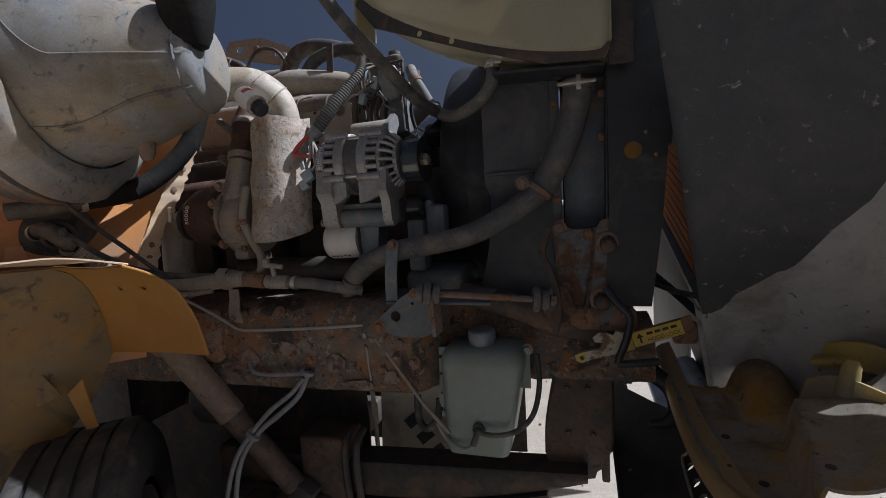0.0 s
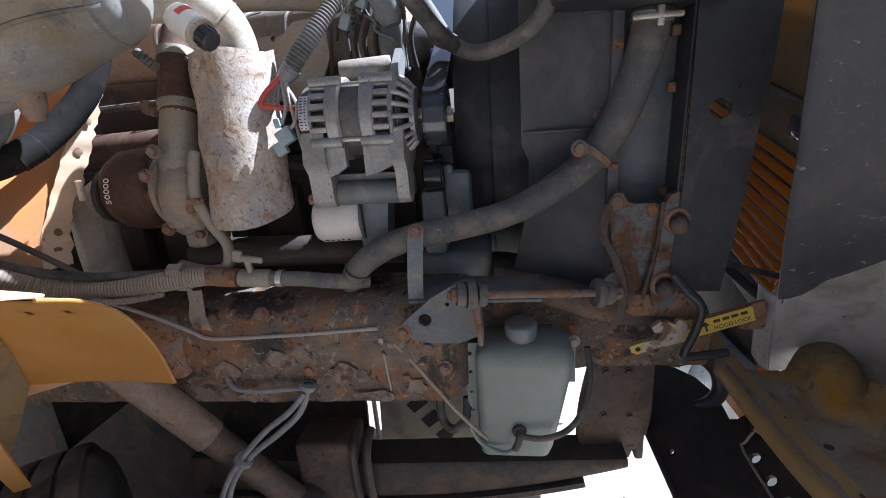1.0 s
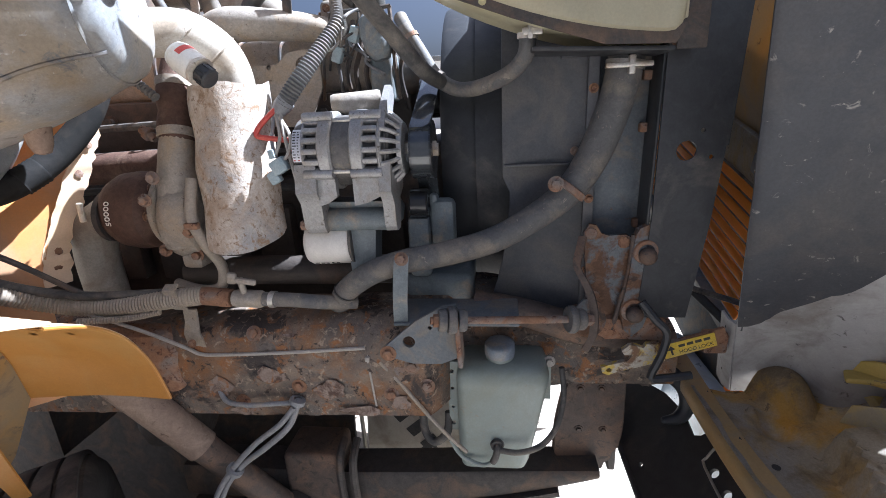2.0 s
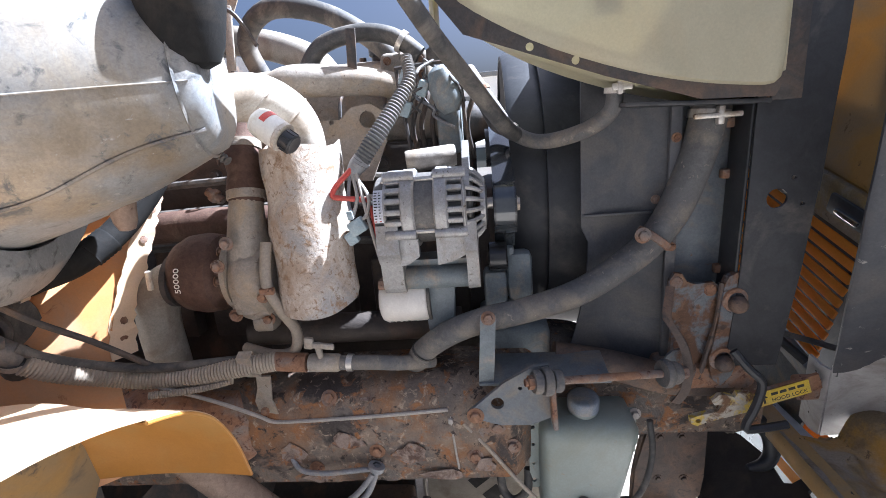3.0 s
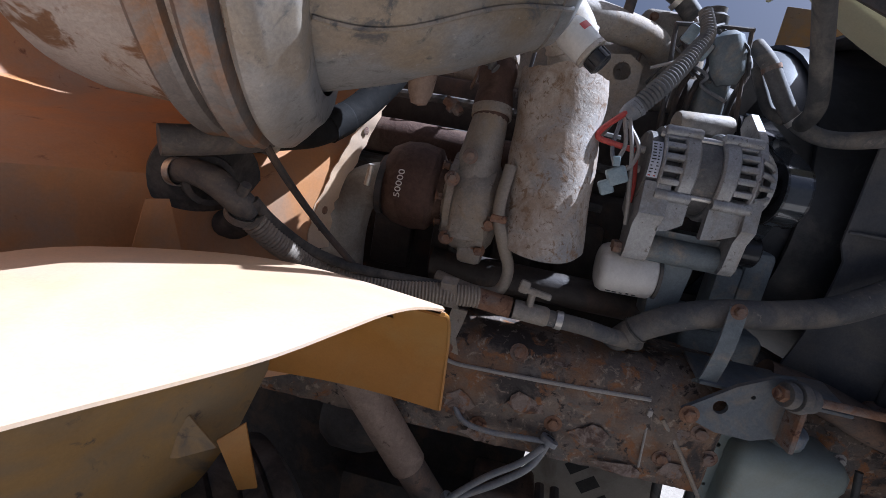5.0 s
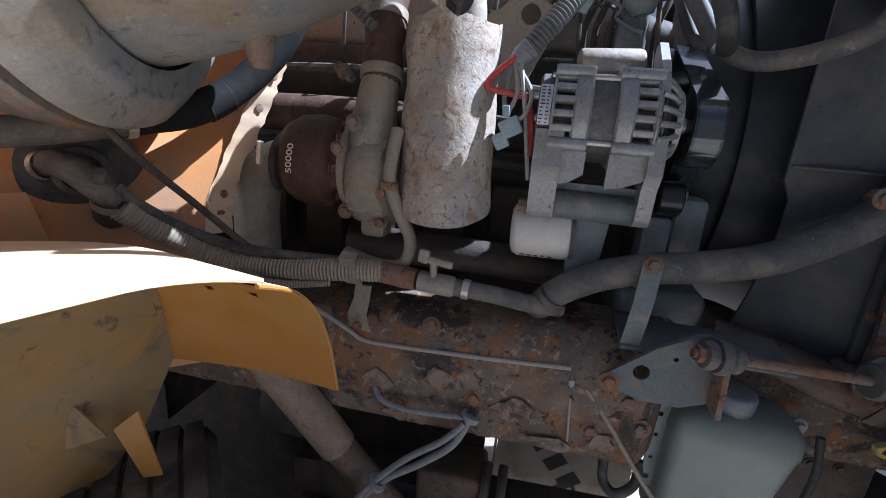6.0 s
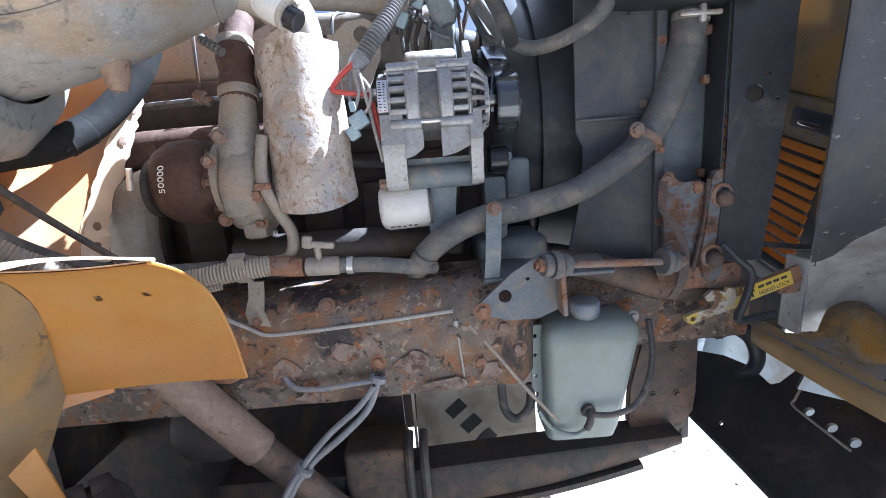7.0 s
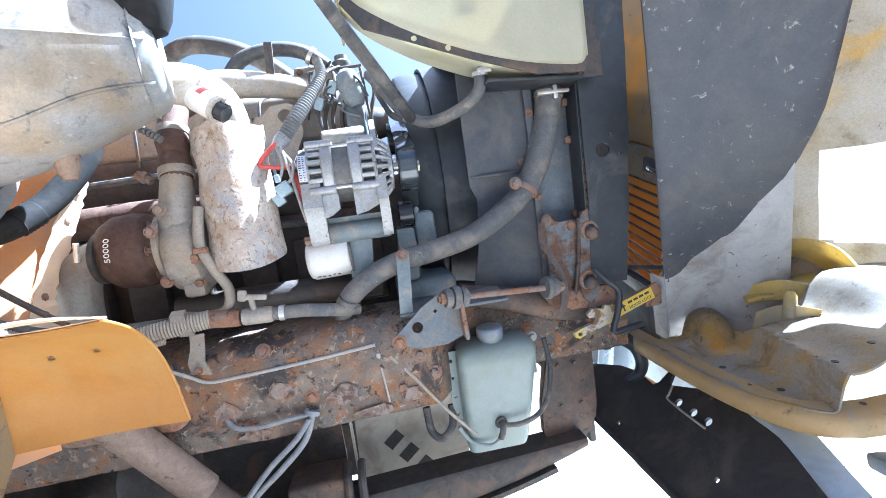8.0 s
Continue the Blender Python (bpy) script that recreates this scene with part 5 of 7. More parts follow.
    tie = thing("hanging_cable_tie", (-0.03, 1.35, 0.75), "pale plastic cable tie hanging down the rail", "cable tie")
    part("tail", tube([(-0.03, 1.43, 0.955), (-0.028, 1.385, 0.925), (-0.026, 1.352, 0.875), (-0.022, 1.348, 0.82), (-0.016, 1.347, 0.752)], 0.0024, n=6), M_TIE, tie)
    part("head", boxed((0.010, 0.008, 0.012), (-0.026, 1.349, 0.868), 0.002), M_TIE, tie)
    w = thing("ground_wire", (0.1, 1.35, 0.7), "thin dusty wire running behind the washer bottle", "wire")
    part("wire", tube([(0.0, 1.352, 0.86), (0.045, 1.35, 0.805), (0.12, 1.35, 0.70), (0.18, 1.36, 0.625)], 0.0045, n=8), M_CAST, w)
    part("lug", boxed((0.05, 0.008, 0.03), (0.03, 1.353, 0.835), 0.003), M_RUST, w)
    c = thing("grey_cables", (-0.3, 1.34, 0.45), "pair of grey sheathed cables tied and looping below the rail", "cable")
    part("cable", tube([(-0.385, 1.352, 0.782), (-0.36, 1.335, 0.762), (-0.31, 1.33, 0.757), (-0.25, 1.33, 0.762), (-0.195, 1.335, 0.764)], 0.0055, n=10), M_CABLE, c)
    part("cable", tube([(-0.19, 1.338, 0.77), (-0.215, 1.325, 0.71), (-0.27, 1.315, 0.66), (-0.34, 1.31, 0.605), (-0.39, 1.30, 0.54), (-0.415, 1.29, 0.45), (-0.42, 1.28, 0.34), (-0.44, 1.26, 0.2)], 0.0072, n=10), M_CABLE, c)
    part("cable", tube([(-0.20, 1.33, 0.755), (-0.235, 1.32, 0.715), (-0.30, 1.31, 0.665), (-0.365, 1.30, 0.595), (-0.405, 1.285, 0.53), (-0.432, 1.275, 0.44), (-0.445, 1.265, 0.34), (-0.47, 1.25, 0.2)], 0.0065, n=10), M_CABLE, c)
    part("tie", turned([(0.0095, -0.006), (0.018, -0.005), (0.018, 0.005), (0.0095, 0.006)], (-0.192, 1.334, 0.768), (0.4, 0.2, 1), 12), M_CABLE, c)
    part("tie", turned([(0.012, -0.007), (0.020, -0.005), (0.020, 0.005), (0.012, 0.007)], (-0.355, 1.305, 0.598), (0.6, 0.1, 0.8), 12), M_CABLE, c)
    part("end_cap", turned([(0, 0), (0.013, 0), (0.013, 0.012), (0, 0.012)], (-0.386, 1.36, 0.785), (0, -1, 0), 12), M_CABLE, c)


build_heater_hose()


def build_cowl_hoses():
    h = thing("firewall_hose", (-0.85, 1.08, 1.15), "grey rubber heater hose with worm clamps at the cab wall", "hose")
    part("hose", tube([(-0.88, 1.12, 1.20), (-0.83, 1.10, 1.212), (-0.785, 1.095, 1.205), (-0.745, 1.10, 1.18), (-0.735, 1.115, 1.165)], [0.019, 0.020, 0.022, 0.022, 0.02], n=16), M_HOSE, h)
    part("nipple", turned([(0, 0), (0.008, 0), (0.008, 0.02), (0, 0.02)], (-0.735, 1.09, 1.195), (0.5, -0.3, 0.8), 10), M_HOSE, h)
    part("cuff", tube([(-0.74, 1.112, 1.168), (-0.765, 1.13, 1.135), (-0.80, 1.155, 1.125)], 0.024, n=16), M_RUBBER, h)
    clamp_on(h, (-0.748, 1.115, 1.16), (-0.4, 0.3, -0.7), 0.025, 0.013)
    clamp_on(h, (-0.855, 1.105, 1.205), (1, -0.2, 0.1), 0.021, 0.013)
    h.location += Vector((-0.02, 0.075, -0.035))
    g = thing("wall_grommet", (-0.9, 1.13, 1.2), "black rubber grommet on the orange cab wall", "grommet")
    part("collar", turned([(0.030, 0.018), (0.042, 0.020), (0.040, 0.034), (0.030, 0.036)], (-0.915, 1.162, 1.205), (0.735, -0.678, 0), 26), M_HOSE, g)
    part("ring", turned([(0.0, 0.0), (0.085, 0.0), (0.085, 0.012), (0.045, 0.020), (0.03, 0.022), (0, 0.022)], (-0.915, 1.162, 1.205), (0.735, -0.678, 0), 30), M_RUBBER, g)
    g.location += Vector((0.055, 0.066, -0.045))
    b = thing("intake_drain_hose", (-0.7, 1.25, 1.28), "black ribbed rubber hose under the air cleaner", "hose")
    part("hose", tube([(-0.765, 1.20, 1.24), (-0.74, 1.245, 1.25), (-0.712, 1.30, 1.262), (-0.685, 1.355, 1.290), (-0.655, 1.405, 1.335), (-0.62, 1.45, 1.40), (-0.60, 1.48, 1.48), (-0.59, 1.49, 1.58)], [0.022, 0.024, 0.026, 0.027, 0.027, 0.026, 0.026, 0.026], n=18), M_GLOSSLESS, b)
    part("pipe", tube([(-0.84, 1.10, 1.225), (-0.80, 1.145, 1.232), (-0.752, 1.215, 1.244)], 0.022, n=16), M_HOSE, b)
    clamp_on(b, (-0.752, 1.22, 1.246), (0.5, 1, 0.15), 0.026, 0.014)
    part("cuff_ribs", tube([(-0.700, 1.325, 1.272), (-0.680, 1.362, 1.295)], 0.029, n=16, ridges=0.0012, pitch=0.008), M_GLOSSLESS, b)
    r = thing("release_rod", (-0.7, 1.25, 1.1), "thin dark steel rod crossing the cab wall", "rod")
    part("rod", tube([(-0.725, 1.13, 1.27), (-0.70, 1.18, 1.20), (-0.672, 1.255, 1.12), (-0.622, 1.30, 1.05), (-0.60, 1.325, 1.02)], 0.006, n=8), M_DARKSTEEL, r)


build_cowl_hoses()


# ---- stay rod, plates, rusty radiator foot ----
def build_stay():
    p = thing("stay_rod_plate", (0.13, 1.33, 0.88), "blue grey triangular steel plate bolted to the rail", "bracket")
    out = [(-0.095, -0.032), (-0.02, 0.033), (0.035, 0.065), (0.065, 0.070), (0.074, 0.03), (0.070, -0.045), (0.03, -0.062), (-0.03, -0.062), (-0.085, -0.045)]
    part("plate", plate(bmesh.new(), out, 0.009, facing(0.13, 1.345, 0.944), holes=((-0.035, -0.012, 0.013), (0.01, 0.02, 0.004), (-0.075, -0.04, 0.006))), M_BLUESTEEL, p)
    part("flange", boxed((0.010, 0.055, 0.10), pose(0.200, 1.325, 0.945, 0, -3, 0), 0.003), M_RUST, p, "rusty bent flange")
    part("shelf", boxed((0.26, 0.10, 0.008), pose(0.19, 1.41, 0.965, 8, 0, 0), 0.003), M_BLUESTEEL, p)
    part("bolt", bolt(bmesh.new(), (0.05, 1.337, 0.905), (0, -1, 0), 0.011, 0.010), M_RUST, p)
    p.location += Vector((-0.022, -0.012, -0.008))
    s = thing("radiator_stay_rod", (0.3, 1.30, 0.98), "thin rusty steel stay rod with rubber bushings", "rod")
    X = Vector((0.966, 0.238, -0.102))
    on = lambda u: Vector((0.135, 1.292, 0.988)) + X * (u - 0.135)
    part("rod", turned([(0, 0), (0.0075, 0), (0.0075, 0.31), (0, 0.31)], on(0.125), X, 12), M_RUST, s)
    for x, r in ((0.141, 0.022), (0.159, 0.027), (0.179, 0.022), (0.402, 0.028), (0.421, 0.022)):
        part("bushing", turned([(0, 0), (r * 0.9, 0), (r, 0.004), (r, 0.012), (r * 0.9, 0.016), (0, 0.016)], on(x), X, 24), M_HOSE, s, "grey rubber bushing")
    for x in (0.131, 0.442):
        part("nut", turned([(0, 0), (0.013, 0), (0.013, 0.012), (0, 0.012)], on(x), X, 6), M_RUST, s)
    f = thing("mounting_bracket", (0.5, 1.42, 0.92), "heavily rusted steel radiator mounting foot", "bracket")
    flat = facing(0, 1.462, 0)
    o1 = [(0.418, 1.118), (0.428, 1.134), (0.442, 1.132), (0.452, 1.116), (0.468, 1.110), (0.505, 1.112), (0.516, 1.104), (0.512, 0.99), (0.490, 0.90), (0.455, 0.892), (0.424, 0.905), (0.428, 1.0)]
    part("plate", jitter(plate(bmesh.new(), o1, 0.010, flat), 0.003, 25), M_FOOT, f, "grey plate with rust edges")
    lean = facing(0, 1.446, 0) @ pose(0.515, 0, 0) @ pose(0, 0, 0, 0, 9, 0) @ pose(-0.515, 0, 0)
    o2 = [(0.514, 1.112), (0.522, 1.128), (0.538, 1.136), (0.562, 1.134), (0.578, 1.118), (0.577, 1.05), (0.566, 0.975), (0.545, 0.905), (0.520, 0.886), (0.502, 0.905), (0.494, 0.945), (0.508, 1.03)]
    part("ear", jitter(plate(bmesh.new(), o2, 0.014, lean), 0.003, 30), M_FOOT, f, "rust pitted angled ear")
    part("fold", tube([(0.516, 1.440, 1.115), (0.510, 1.440, 1.03), (0.494, 1.441, 0.95), (0.484, 1.444, 0.90)], 0.006, n=8), M_HANGER, f)
    for x, z in ((0.541, 1.072), (0.524, 0.942)):
        part("bolt_hole", turned([(0.016, 0), (0.026, 0.0), (0.024, 0.004), (0.017, 0.005)], (x - 0.002, 1.433, z + 0.008), (0.1, -1, 0), 20), M_RUST, f, "rusty worn ring")
        part("bolt", turned([(0, 0), (0.018, 0), (0.0185, 0.008), (0.015, 0.016), (0.008, 0.020), (0, 0.021)], (x, 1.430, z), (0.12, -1, 0.1), 14), M_HANGER, f, "large rusty domed bolt")
    for x, z in ((0.432, 1.115), (0.445, 0.975), (0.50, 1.095), (0.47, 0.915)):
        part("rust_patch", turned([(0, 0), (0.014, 0), (0.012, 0.0025), (0, 0.003)], (x, 1.4525, z), (0, -1, 0), 9), M_RUST, f, "raised rust blister")
    rows = []
    for s_, x, y in ((0.0, 0.428, 1.425), (0.10, 0.420, 1.410), (0.22, 0.413, 1.395), (0.33, 0.426, 1.378), (0.45, 0.438, 1.368), (0.62, 0.446, 1.365), (0.80, 0.446, 1.37), (0.92, 0.440, 1.38), (1.0, 0.436, 1.392)):
        rows.append([(x - 0.007 - 0.018, y + 0.004, 1.118 - 0.245 * s_), (x + 0.007 - 0.018, y - 0.004, 1.118 - 0.245 * s_)])
    part("twisted_strap", sheet(bmesh.new(), smooth_rows(rows, 3), 0.006), M_HANGER, f, "bent dusty rusty strap")
    part("backing_plate", jitter(plate(bmesh.new(), [(0.032 * math.cos(a) * (1.0 if math.sin(a) > 0 else 1.15), 0.046 * math.sin(a)) for a in np.linspace(0, 2 * math.pi, 17)[:-1]], 0.006, facing(0.428, 1.418, 0.94)), 0.001, 40), M_FOOT, f, "rounded backing plate")
    b = boxed((0.20, 0.12, 0.06), (0.50, 1.50, 0.90), 0.015, 2)
    bmesh.ops.subdivide_edges(b, edges=b.edges, cuts=3, use_grid_fill=True)
    part("base", jitter(b, 0.008, 20), M_RUST, f)
    f.location += Vector((0.018, 0.0, -0.004))
    x = thing("front_cross_tube", (0.45, 1.47, 0.86), "dark rusty curved front cross tube", "cross member")
    part("tube", tube([(0.20, 1.46, 0.955), (0.32, 1.46, 0.925), (0.45, 1.47, 0.88), (0.60, 1.52, 0.84)], [0.028, 0.032, 0.035, 0.035], n=14), M_HANGER, x)


build_stay()


# ---- radiator, shroud, support post ----
def build_radiator():
    r = thing("radiator", (0.5, 1.95, 0.9), "dusty grey radiator with sheet metal fan shroud", "radiator")
    rows = []
    for z in np.linspace(0.90, 1.85, 30):
        x0 = 0.268 + 0.0 * z
        if z < 1.2:
            x0 -= 0.06 * ((1.2 - z) / 0.3) ** 2 - 0.015
        rows.append([(x0 + (0.445 - x0) * u, 1.50 + 0.012 * math.sin(u * 3.1) * (1 if z > 1.25 else 1.4), z) for u in np.linspace(0, 1, 8)])
    part("shroud_side", sheet(bmesh.new(), rows, 0.004), M_SHROUD, r, "dusty sheet metal shroud side")
    part("shroud_ridge", boxed((0.165, 0.016, 0.006), (0.355, 1.502, 1.252), 0.002), M_SHROUD, r)
    part("shroud_ridge", boxed((0.05, 0.016, 0.005), (0.41, 1.50, 1.462), 0.002), M_SHROUD, r)
    part("flange_strip", boxed((0.022, 0.014, 0.95), (0.447, 1.487, 1.375), 0.003), M_SHROUD, r)
    for z in (1.02, 1.18, 1.275, 1.40):
        part("bolt", bolt(bmesh.new(), (0.447, 1.480, z), (0, -1, 0), 0.006, 0.006), M_RUST, r)
    part("shroud_bolt", bolt(bmesh.new(), (0.418, 1.497, 1.278), (0, -1, 0), 0.006, 0.007), M_RUST, r)
    # round shroud throat round the fan
    part("shroud_ring", turned([(0.395, 0), (0.405, 0), (0.405, 0.10), (0.425, 0.14), (0.425, 0.16), (0.395, 0.10), (0.395, 0)], (0.21, 1.95, 1.25), (1, 0, 0), 48), M_BLACK, r)
    # panel over the throat, added to keep sun off the ring and hose
    part("shroud_shade_panel", boxed((0.19, 0.92, 0.008), (0.36, 1.96, 1.645), 0.002), M_SHROUD, r)
    part("shroud_back", boxed((0.008, 0.94, 0.74), (0.40, 1.98, 1.27), 0.002), M_BLACK, r)
    part("side_tank", boxed((0.11, 0.09, 0.62), (0.515, 1.56, 1.22), 0.012, 2), M_BLUESTEEL, r, "blue grey radiator side tank")
    part("core", boxed((0.06, 0.86, 0.62), (0.52, 2.03, 1.24), 0.004), M_CORE, r)
    part("top_tank", boxed((0.12, 0.95, 0.12), (0.50, 2.0, 1.60), 0.02, 2), M_BLUESTEEL, r)
    for z in (1.02, 1.12, 1.32, 1.42):
        part("clip", boxed((0.02, 0.02, 0.02), (0.555, 1.505, z), 0.005), M_RUST, r)
    post = thing("radiator_support_post", (0.62, 1.44, 0.92), "black painted steel support post with a round hole", "post")
    out = [(-0.055, 0.90), (0.085, 0.90), (0.078, 0.60), (0.066, 0.40), (0.05, 0.2), (0.025, 0.0), (-0.075, 0.0), (-0.06, 0.22), (-0.058, 0.55)]
    part("face", plate(bmesh.new(), out, 0.006, facing(0.613, 1.458, 0.94), holes=((-0.008, 0.348, 0.019), (0.018, 0.385, 0.0045), (0.038, 0.335, 0.0045))), M_BLACK, post)
    part("return_flange", boxed((0.006, 0.07, 0.82), pose(0.553, 1.495, 1.40, 0, 1, 0), 0.002), M_BLACK, post)
    part("edge_flange", boxed((0.006, 0.05, 0.55), pose(0.693, 1.484, 1.57, 0, 2.5, 0), 0.002), M_BLACK, post)
    post.location += Vector((0.010, -0.02, -0.011))


build_radiator()


def build_header_tank():
    t = thing("header_tank", (0.3, 1.45, 1.46), "yellowed translucent plastic coolant header tank", "tank")
    rows = []
    for x, low in ((0.00, 1.70), (0.03, 1.655), (0.10, 1.605), (0.20, 1.555), (0.32, 1.512), (0.42, 1.487), (0.50, 1.475), (0.55, 1.473), (0.565, 1.49)):
        k = 0.012 if x in (0.00, 0.565) else 0.0
        row = []
        for y, z in ((1.365 + k, 1.86), (1.362 + k, 1.70), (1.362 + k, low + 0.035), (1.372 + k, low + 0.012), (1.390, low), (1.46, low), (1.485, low + 0.02), (1.49, 1.86)):
            row.append((x, y, z))
        rows.append(row)
    bm = sheet(bmesh.new(), smooth_rows(rows, 3), 0.004)
    part("body", bm, M_TANK, t)
    for x in (0.0, 0.566):
        part("end_wall", boxed((0.008, 0.11, 0.36), (x + (0.003 if x else 0.0), 1.428, 1.68 if x else 1.79), 0.003), M_TANK, t)
    part("sticker", boxed((0.045, 0.001, 0.03), (0.285, 1.3605, 1.625)), M_CAST, t, "faded grey sticker", smooth=False)
    b = thing("tank_bracket", (0.3, 1.43, 1.44), "dark drilled steel bracket under the header tank", "bracket")
    out = [(-0.28, 0.150), (-0.235, 0.092), (0.0, 0.005), (0.155, -0.045), (0.27, -0.05), (0.285, -0.02), (0.17, 0.0), (0.02, 0.055), (-0.20, 0.14), (-0.25, 0.20)]
    part("strip", plate(bmesh.new(), out, 0.006, facing(0.285, 1.372, 1.512), holes=((-0.125, 0.062, 0.007), (-0.05, 0.034, 0.007))), M_DARKSTEEL, b)
    part("shelf", boxed((0.24, 0.10, 0.008), pose(0.44, 1.43, 1.462, 0, 3, 0), 0.002), M_BLACK, b)
    part("bolt", bolt(bmesh.new(), (0.575, 1.41, 1.475), (0, -1, 0), 0.010, 0.008), M_RUST, b)
    part("end_bracket", boxed((0.05, 0.006, 0.17), (0.592, 1.40, 1.54), 0.002), M_DARKSTEEL, b)
    h = thing("header_tank_hose", (0.25, 1.45, 1.4), "dusty rubber hose curving under the header tank", "hose")
    part("hose", tube([(0.315, 1.425, 1.50), (0.31, 1.43, 1.46), (0.275, 1.46, 1.43), (0.215, 1.50, 1.412), (0.17, 1.525, 1.415), (0.129, 1.54, 1.442), (0.098, 1.555, 1.49), (0.07, 1.567, 1.535), (0.05, 1.60, 1.57)], 0.0155, n=14), M_HOSE, h)
    clamp_on(h, (0.315, 1.425, 1.495), (0.05, -0.05, 1), 0.0175, 0.010, M_ZINC, False)
    part("clip_wing", boxed((0.036, 0.008, 0.014), (0.322, 1.404, 1.500), 0.003), M_ZINC, h)
    part("clip_wing", boxed((0.010, 0.012, 0.026), (0.318, 1.404, 1.500), 0.003), M_ZINC, h)
    clamp_on(h, (0.135, 1.538, 1.437), (-0.7, 0.2, 0.55), 0.016, 0.010, M_ZINC, False)
    clamp_on(h, (0.077, 1.564, 1.525), (-0.4, 0.15, 0.75), 0.016, 0.009, M_RUST, False)
    part("branch_hose", tube([(0.125, 1.55, 1.435), (0.10, 1.57, 1.45), (0.08, 1.585, 1.49), (0.065, 1.60, 1.53)], 0.011, n=10), M_RUBBER, h)
    d = thing("vent_hose", (0.05, 1.40, 1.5), "black rubber vent hose hanging across the bay", "hose")
    part("hose", tube([(-0.13, 1.24, 1.80), (-0.06, 1.28, 1.70), (0.0, 1.32, 1.605), (0.055, 1.375, 1.53), (0.105, 1.43, 1.462), (0.125, 1.47, 1.44), (0.14, 1.52, 1.43)], 0.0155, n=14), M_RUBBER, d)


build_header_tank()


# ---- washer bottle ----
def build_washer():
    w = thing("washer_bottle", (0.265, 1.44, 0.57), "milky blue green plastic washer bottle with a round cap", "bottle")
    secs = [(0.572, 0.176, 0.318, 1.40, 1.51), (0.577, 0.168, 0.330, 1.392, 1.515), (0.60, 0.165, 0.338, 1.388, 1.518), (0.70, 0.163, 0.358, 1.380, 1.52), (0.795, 0.165, 0.376, 1.374, 1.52), (0.806, 0.163, 0.380, 1.372, 1.52), (0.832, 0.166, 0.381, 1.374, 1.52), (0.847, 0.174, 0.374, 1.385, 1.515), (0.853, 0.186, 0.36, 1.40, 1.50)]
    bm = bmesh.new()
    rings = []
    for z, x0, x1, y0, y1 in secs:
        ring = []
        rc = 0.022
        for cx, cy, a0 in ((x1 - rc, y1 - rc, 0), (x0 + rc, y1 - rc, 90), (x0 + rc, y0 + rc, 180), (x1 - rc, y0 + rc, 270)):
            for k in range(5):
                a = radians(a0 + 22.5 * k)
                ring.append(bm.verts.new((cx + rc * math.cos(a), cy + rc * math.sin(a), z)))
        rings.append(ring)
    for a, b in zip(rings, rings[1:]):
        for k in range(20):
            bm.faces.new((a[k], a[(k + 1) % 20], b[(k + 1) % 20], b[k]))
    bm.faces.new(rings[0][::-1])
    bm.faces.new(rings[-1])
    part("body", bm, M_RESERVOIR, w)
    part("neck", turned([(0, 0), (0.034, 0), (0.032, 0.012), (0, 0.012)], (0.268, 1.43, 0.852), (0, -0.05, 1), 28), M_RESERVOIR, w)
    cap = part("cap", turned([(0.030, 0.0), (0.036, 0.002), (0.036, 0.024), (0.033, 0.028), (0.026, 0.030), (0, 0.030)], (0.268, 1.43, 0.860), (0, -0.05, 1), 32), M_CAPBLUE, w, "dusty blue screw cap")
    for k in range(20):
        a = 2 * math.pi * k / 20
        part("grip", boxed((0.0035, 0.004, 0.018), pose(0.268 + 0.0365 * math.cos(a), 1.43 + 0.0365 * math.sin(a), 0.873, 0, 0, math.degrees(a))), M_CAPBLUE, cap, smooth=False)
    out = [(-0.018, -0.125), (0.012, -0.125), (0.012, 0.06), (-0.018, 0.06)]
    part("side_flange", plate(bmesh.new(), out, 0.006, facing(0.158, 1.43, 0.78), holes=((-0.008, 0.035, 0.005), (-0.008, -0.01, 0.004), (-0.008, -0.06, 0.004), (-0.008, -0.105, 0.006))), M_RESERVOIR, w)
    part("side_flange", plate(bmesh.new(), [(-0.01, -0.06), (0.014, -0.06), (0.014, 0.05), (-0.01, 0.05)], 0.006, facing(0.376, 1.44, 0.80), holes=((0.004, 0.03, 0.005),)), M_RESERVOIR, w)
    part("bolt", bolt(bmesh.new(), (0.385, 1.432, 0.84), (0, -1, 0), 0.009, 0.010), M_TIE, w)
    w.scale = (0.94, 1, 1)
    w.location += Vector((-0.010, -0.004, -0.018))
    p = thing("washer_pump", (0.26, 1.38, 0.62), "small dark grommet and elbow on the washer bottle", "pump")
    part("grommet", turned([(0, 0), (0.020, 0), (0.020, 0.008), (0.014, 0.010), (0.014, 0.022), (0, 0.022)], (0.262, 1.393, 0.632), (0, -1, 0), 20), M_RUBBER, p)
    part("elbow", tube([(0.262, 1.372, 0.632), (0.262, 1.362, 0.63), (0.258, 1.358, 0.615), (0.252, 1.36, 0.60)], 0.008, n=10), M_RUBBER, p)
    p.location += Vector((-0.013, -0.004, 0.004))
    h = thing("washer_tube", (0.33, 1.38, 0.63), "thin black tube from the washer bottle", "hose")
    part("tube", tube([(0.262, 1.364, 0.634), (0.31, 1.36, 0.632), (0.36, 1.37, 0.645), (0.395, 1.39, 0.68), (0.41, 1.40, 0.75), (0.405, 1.41, 0.82)], 0.0065, n=10), M_RUBBER, h)
    part("tube", tube([(0.252, 1.362, 0.602), (0.225, 1.37, 0.585), (0.18, 1.38, 0.60), (0.155, 1.385, 0.64)], 0.005, n=8), M_RESERVOIR, h)
    h.location += Vector((-0.013, -0.004, 0.0))
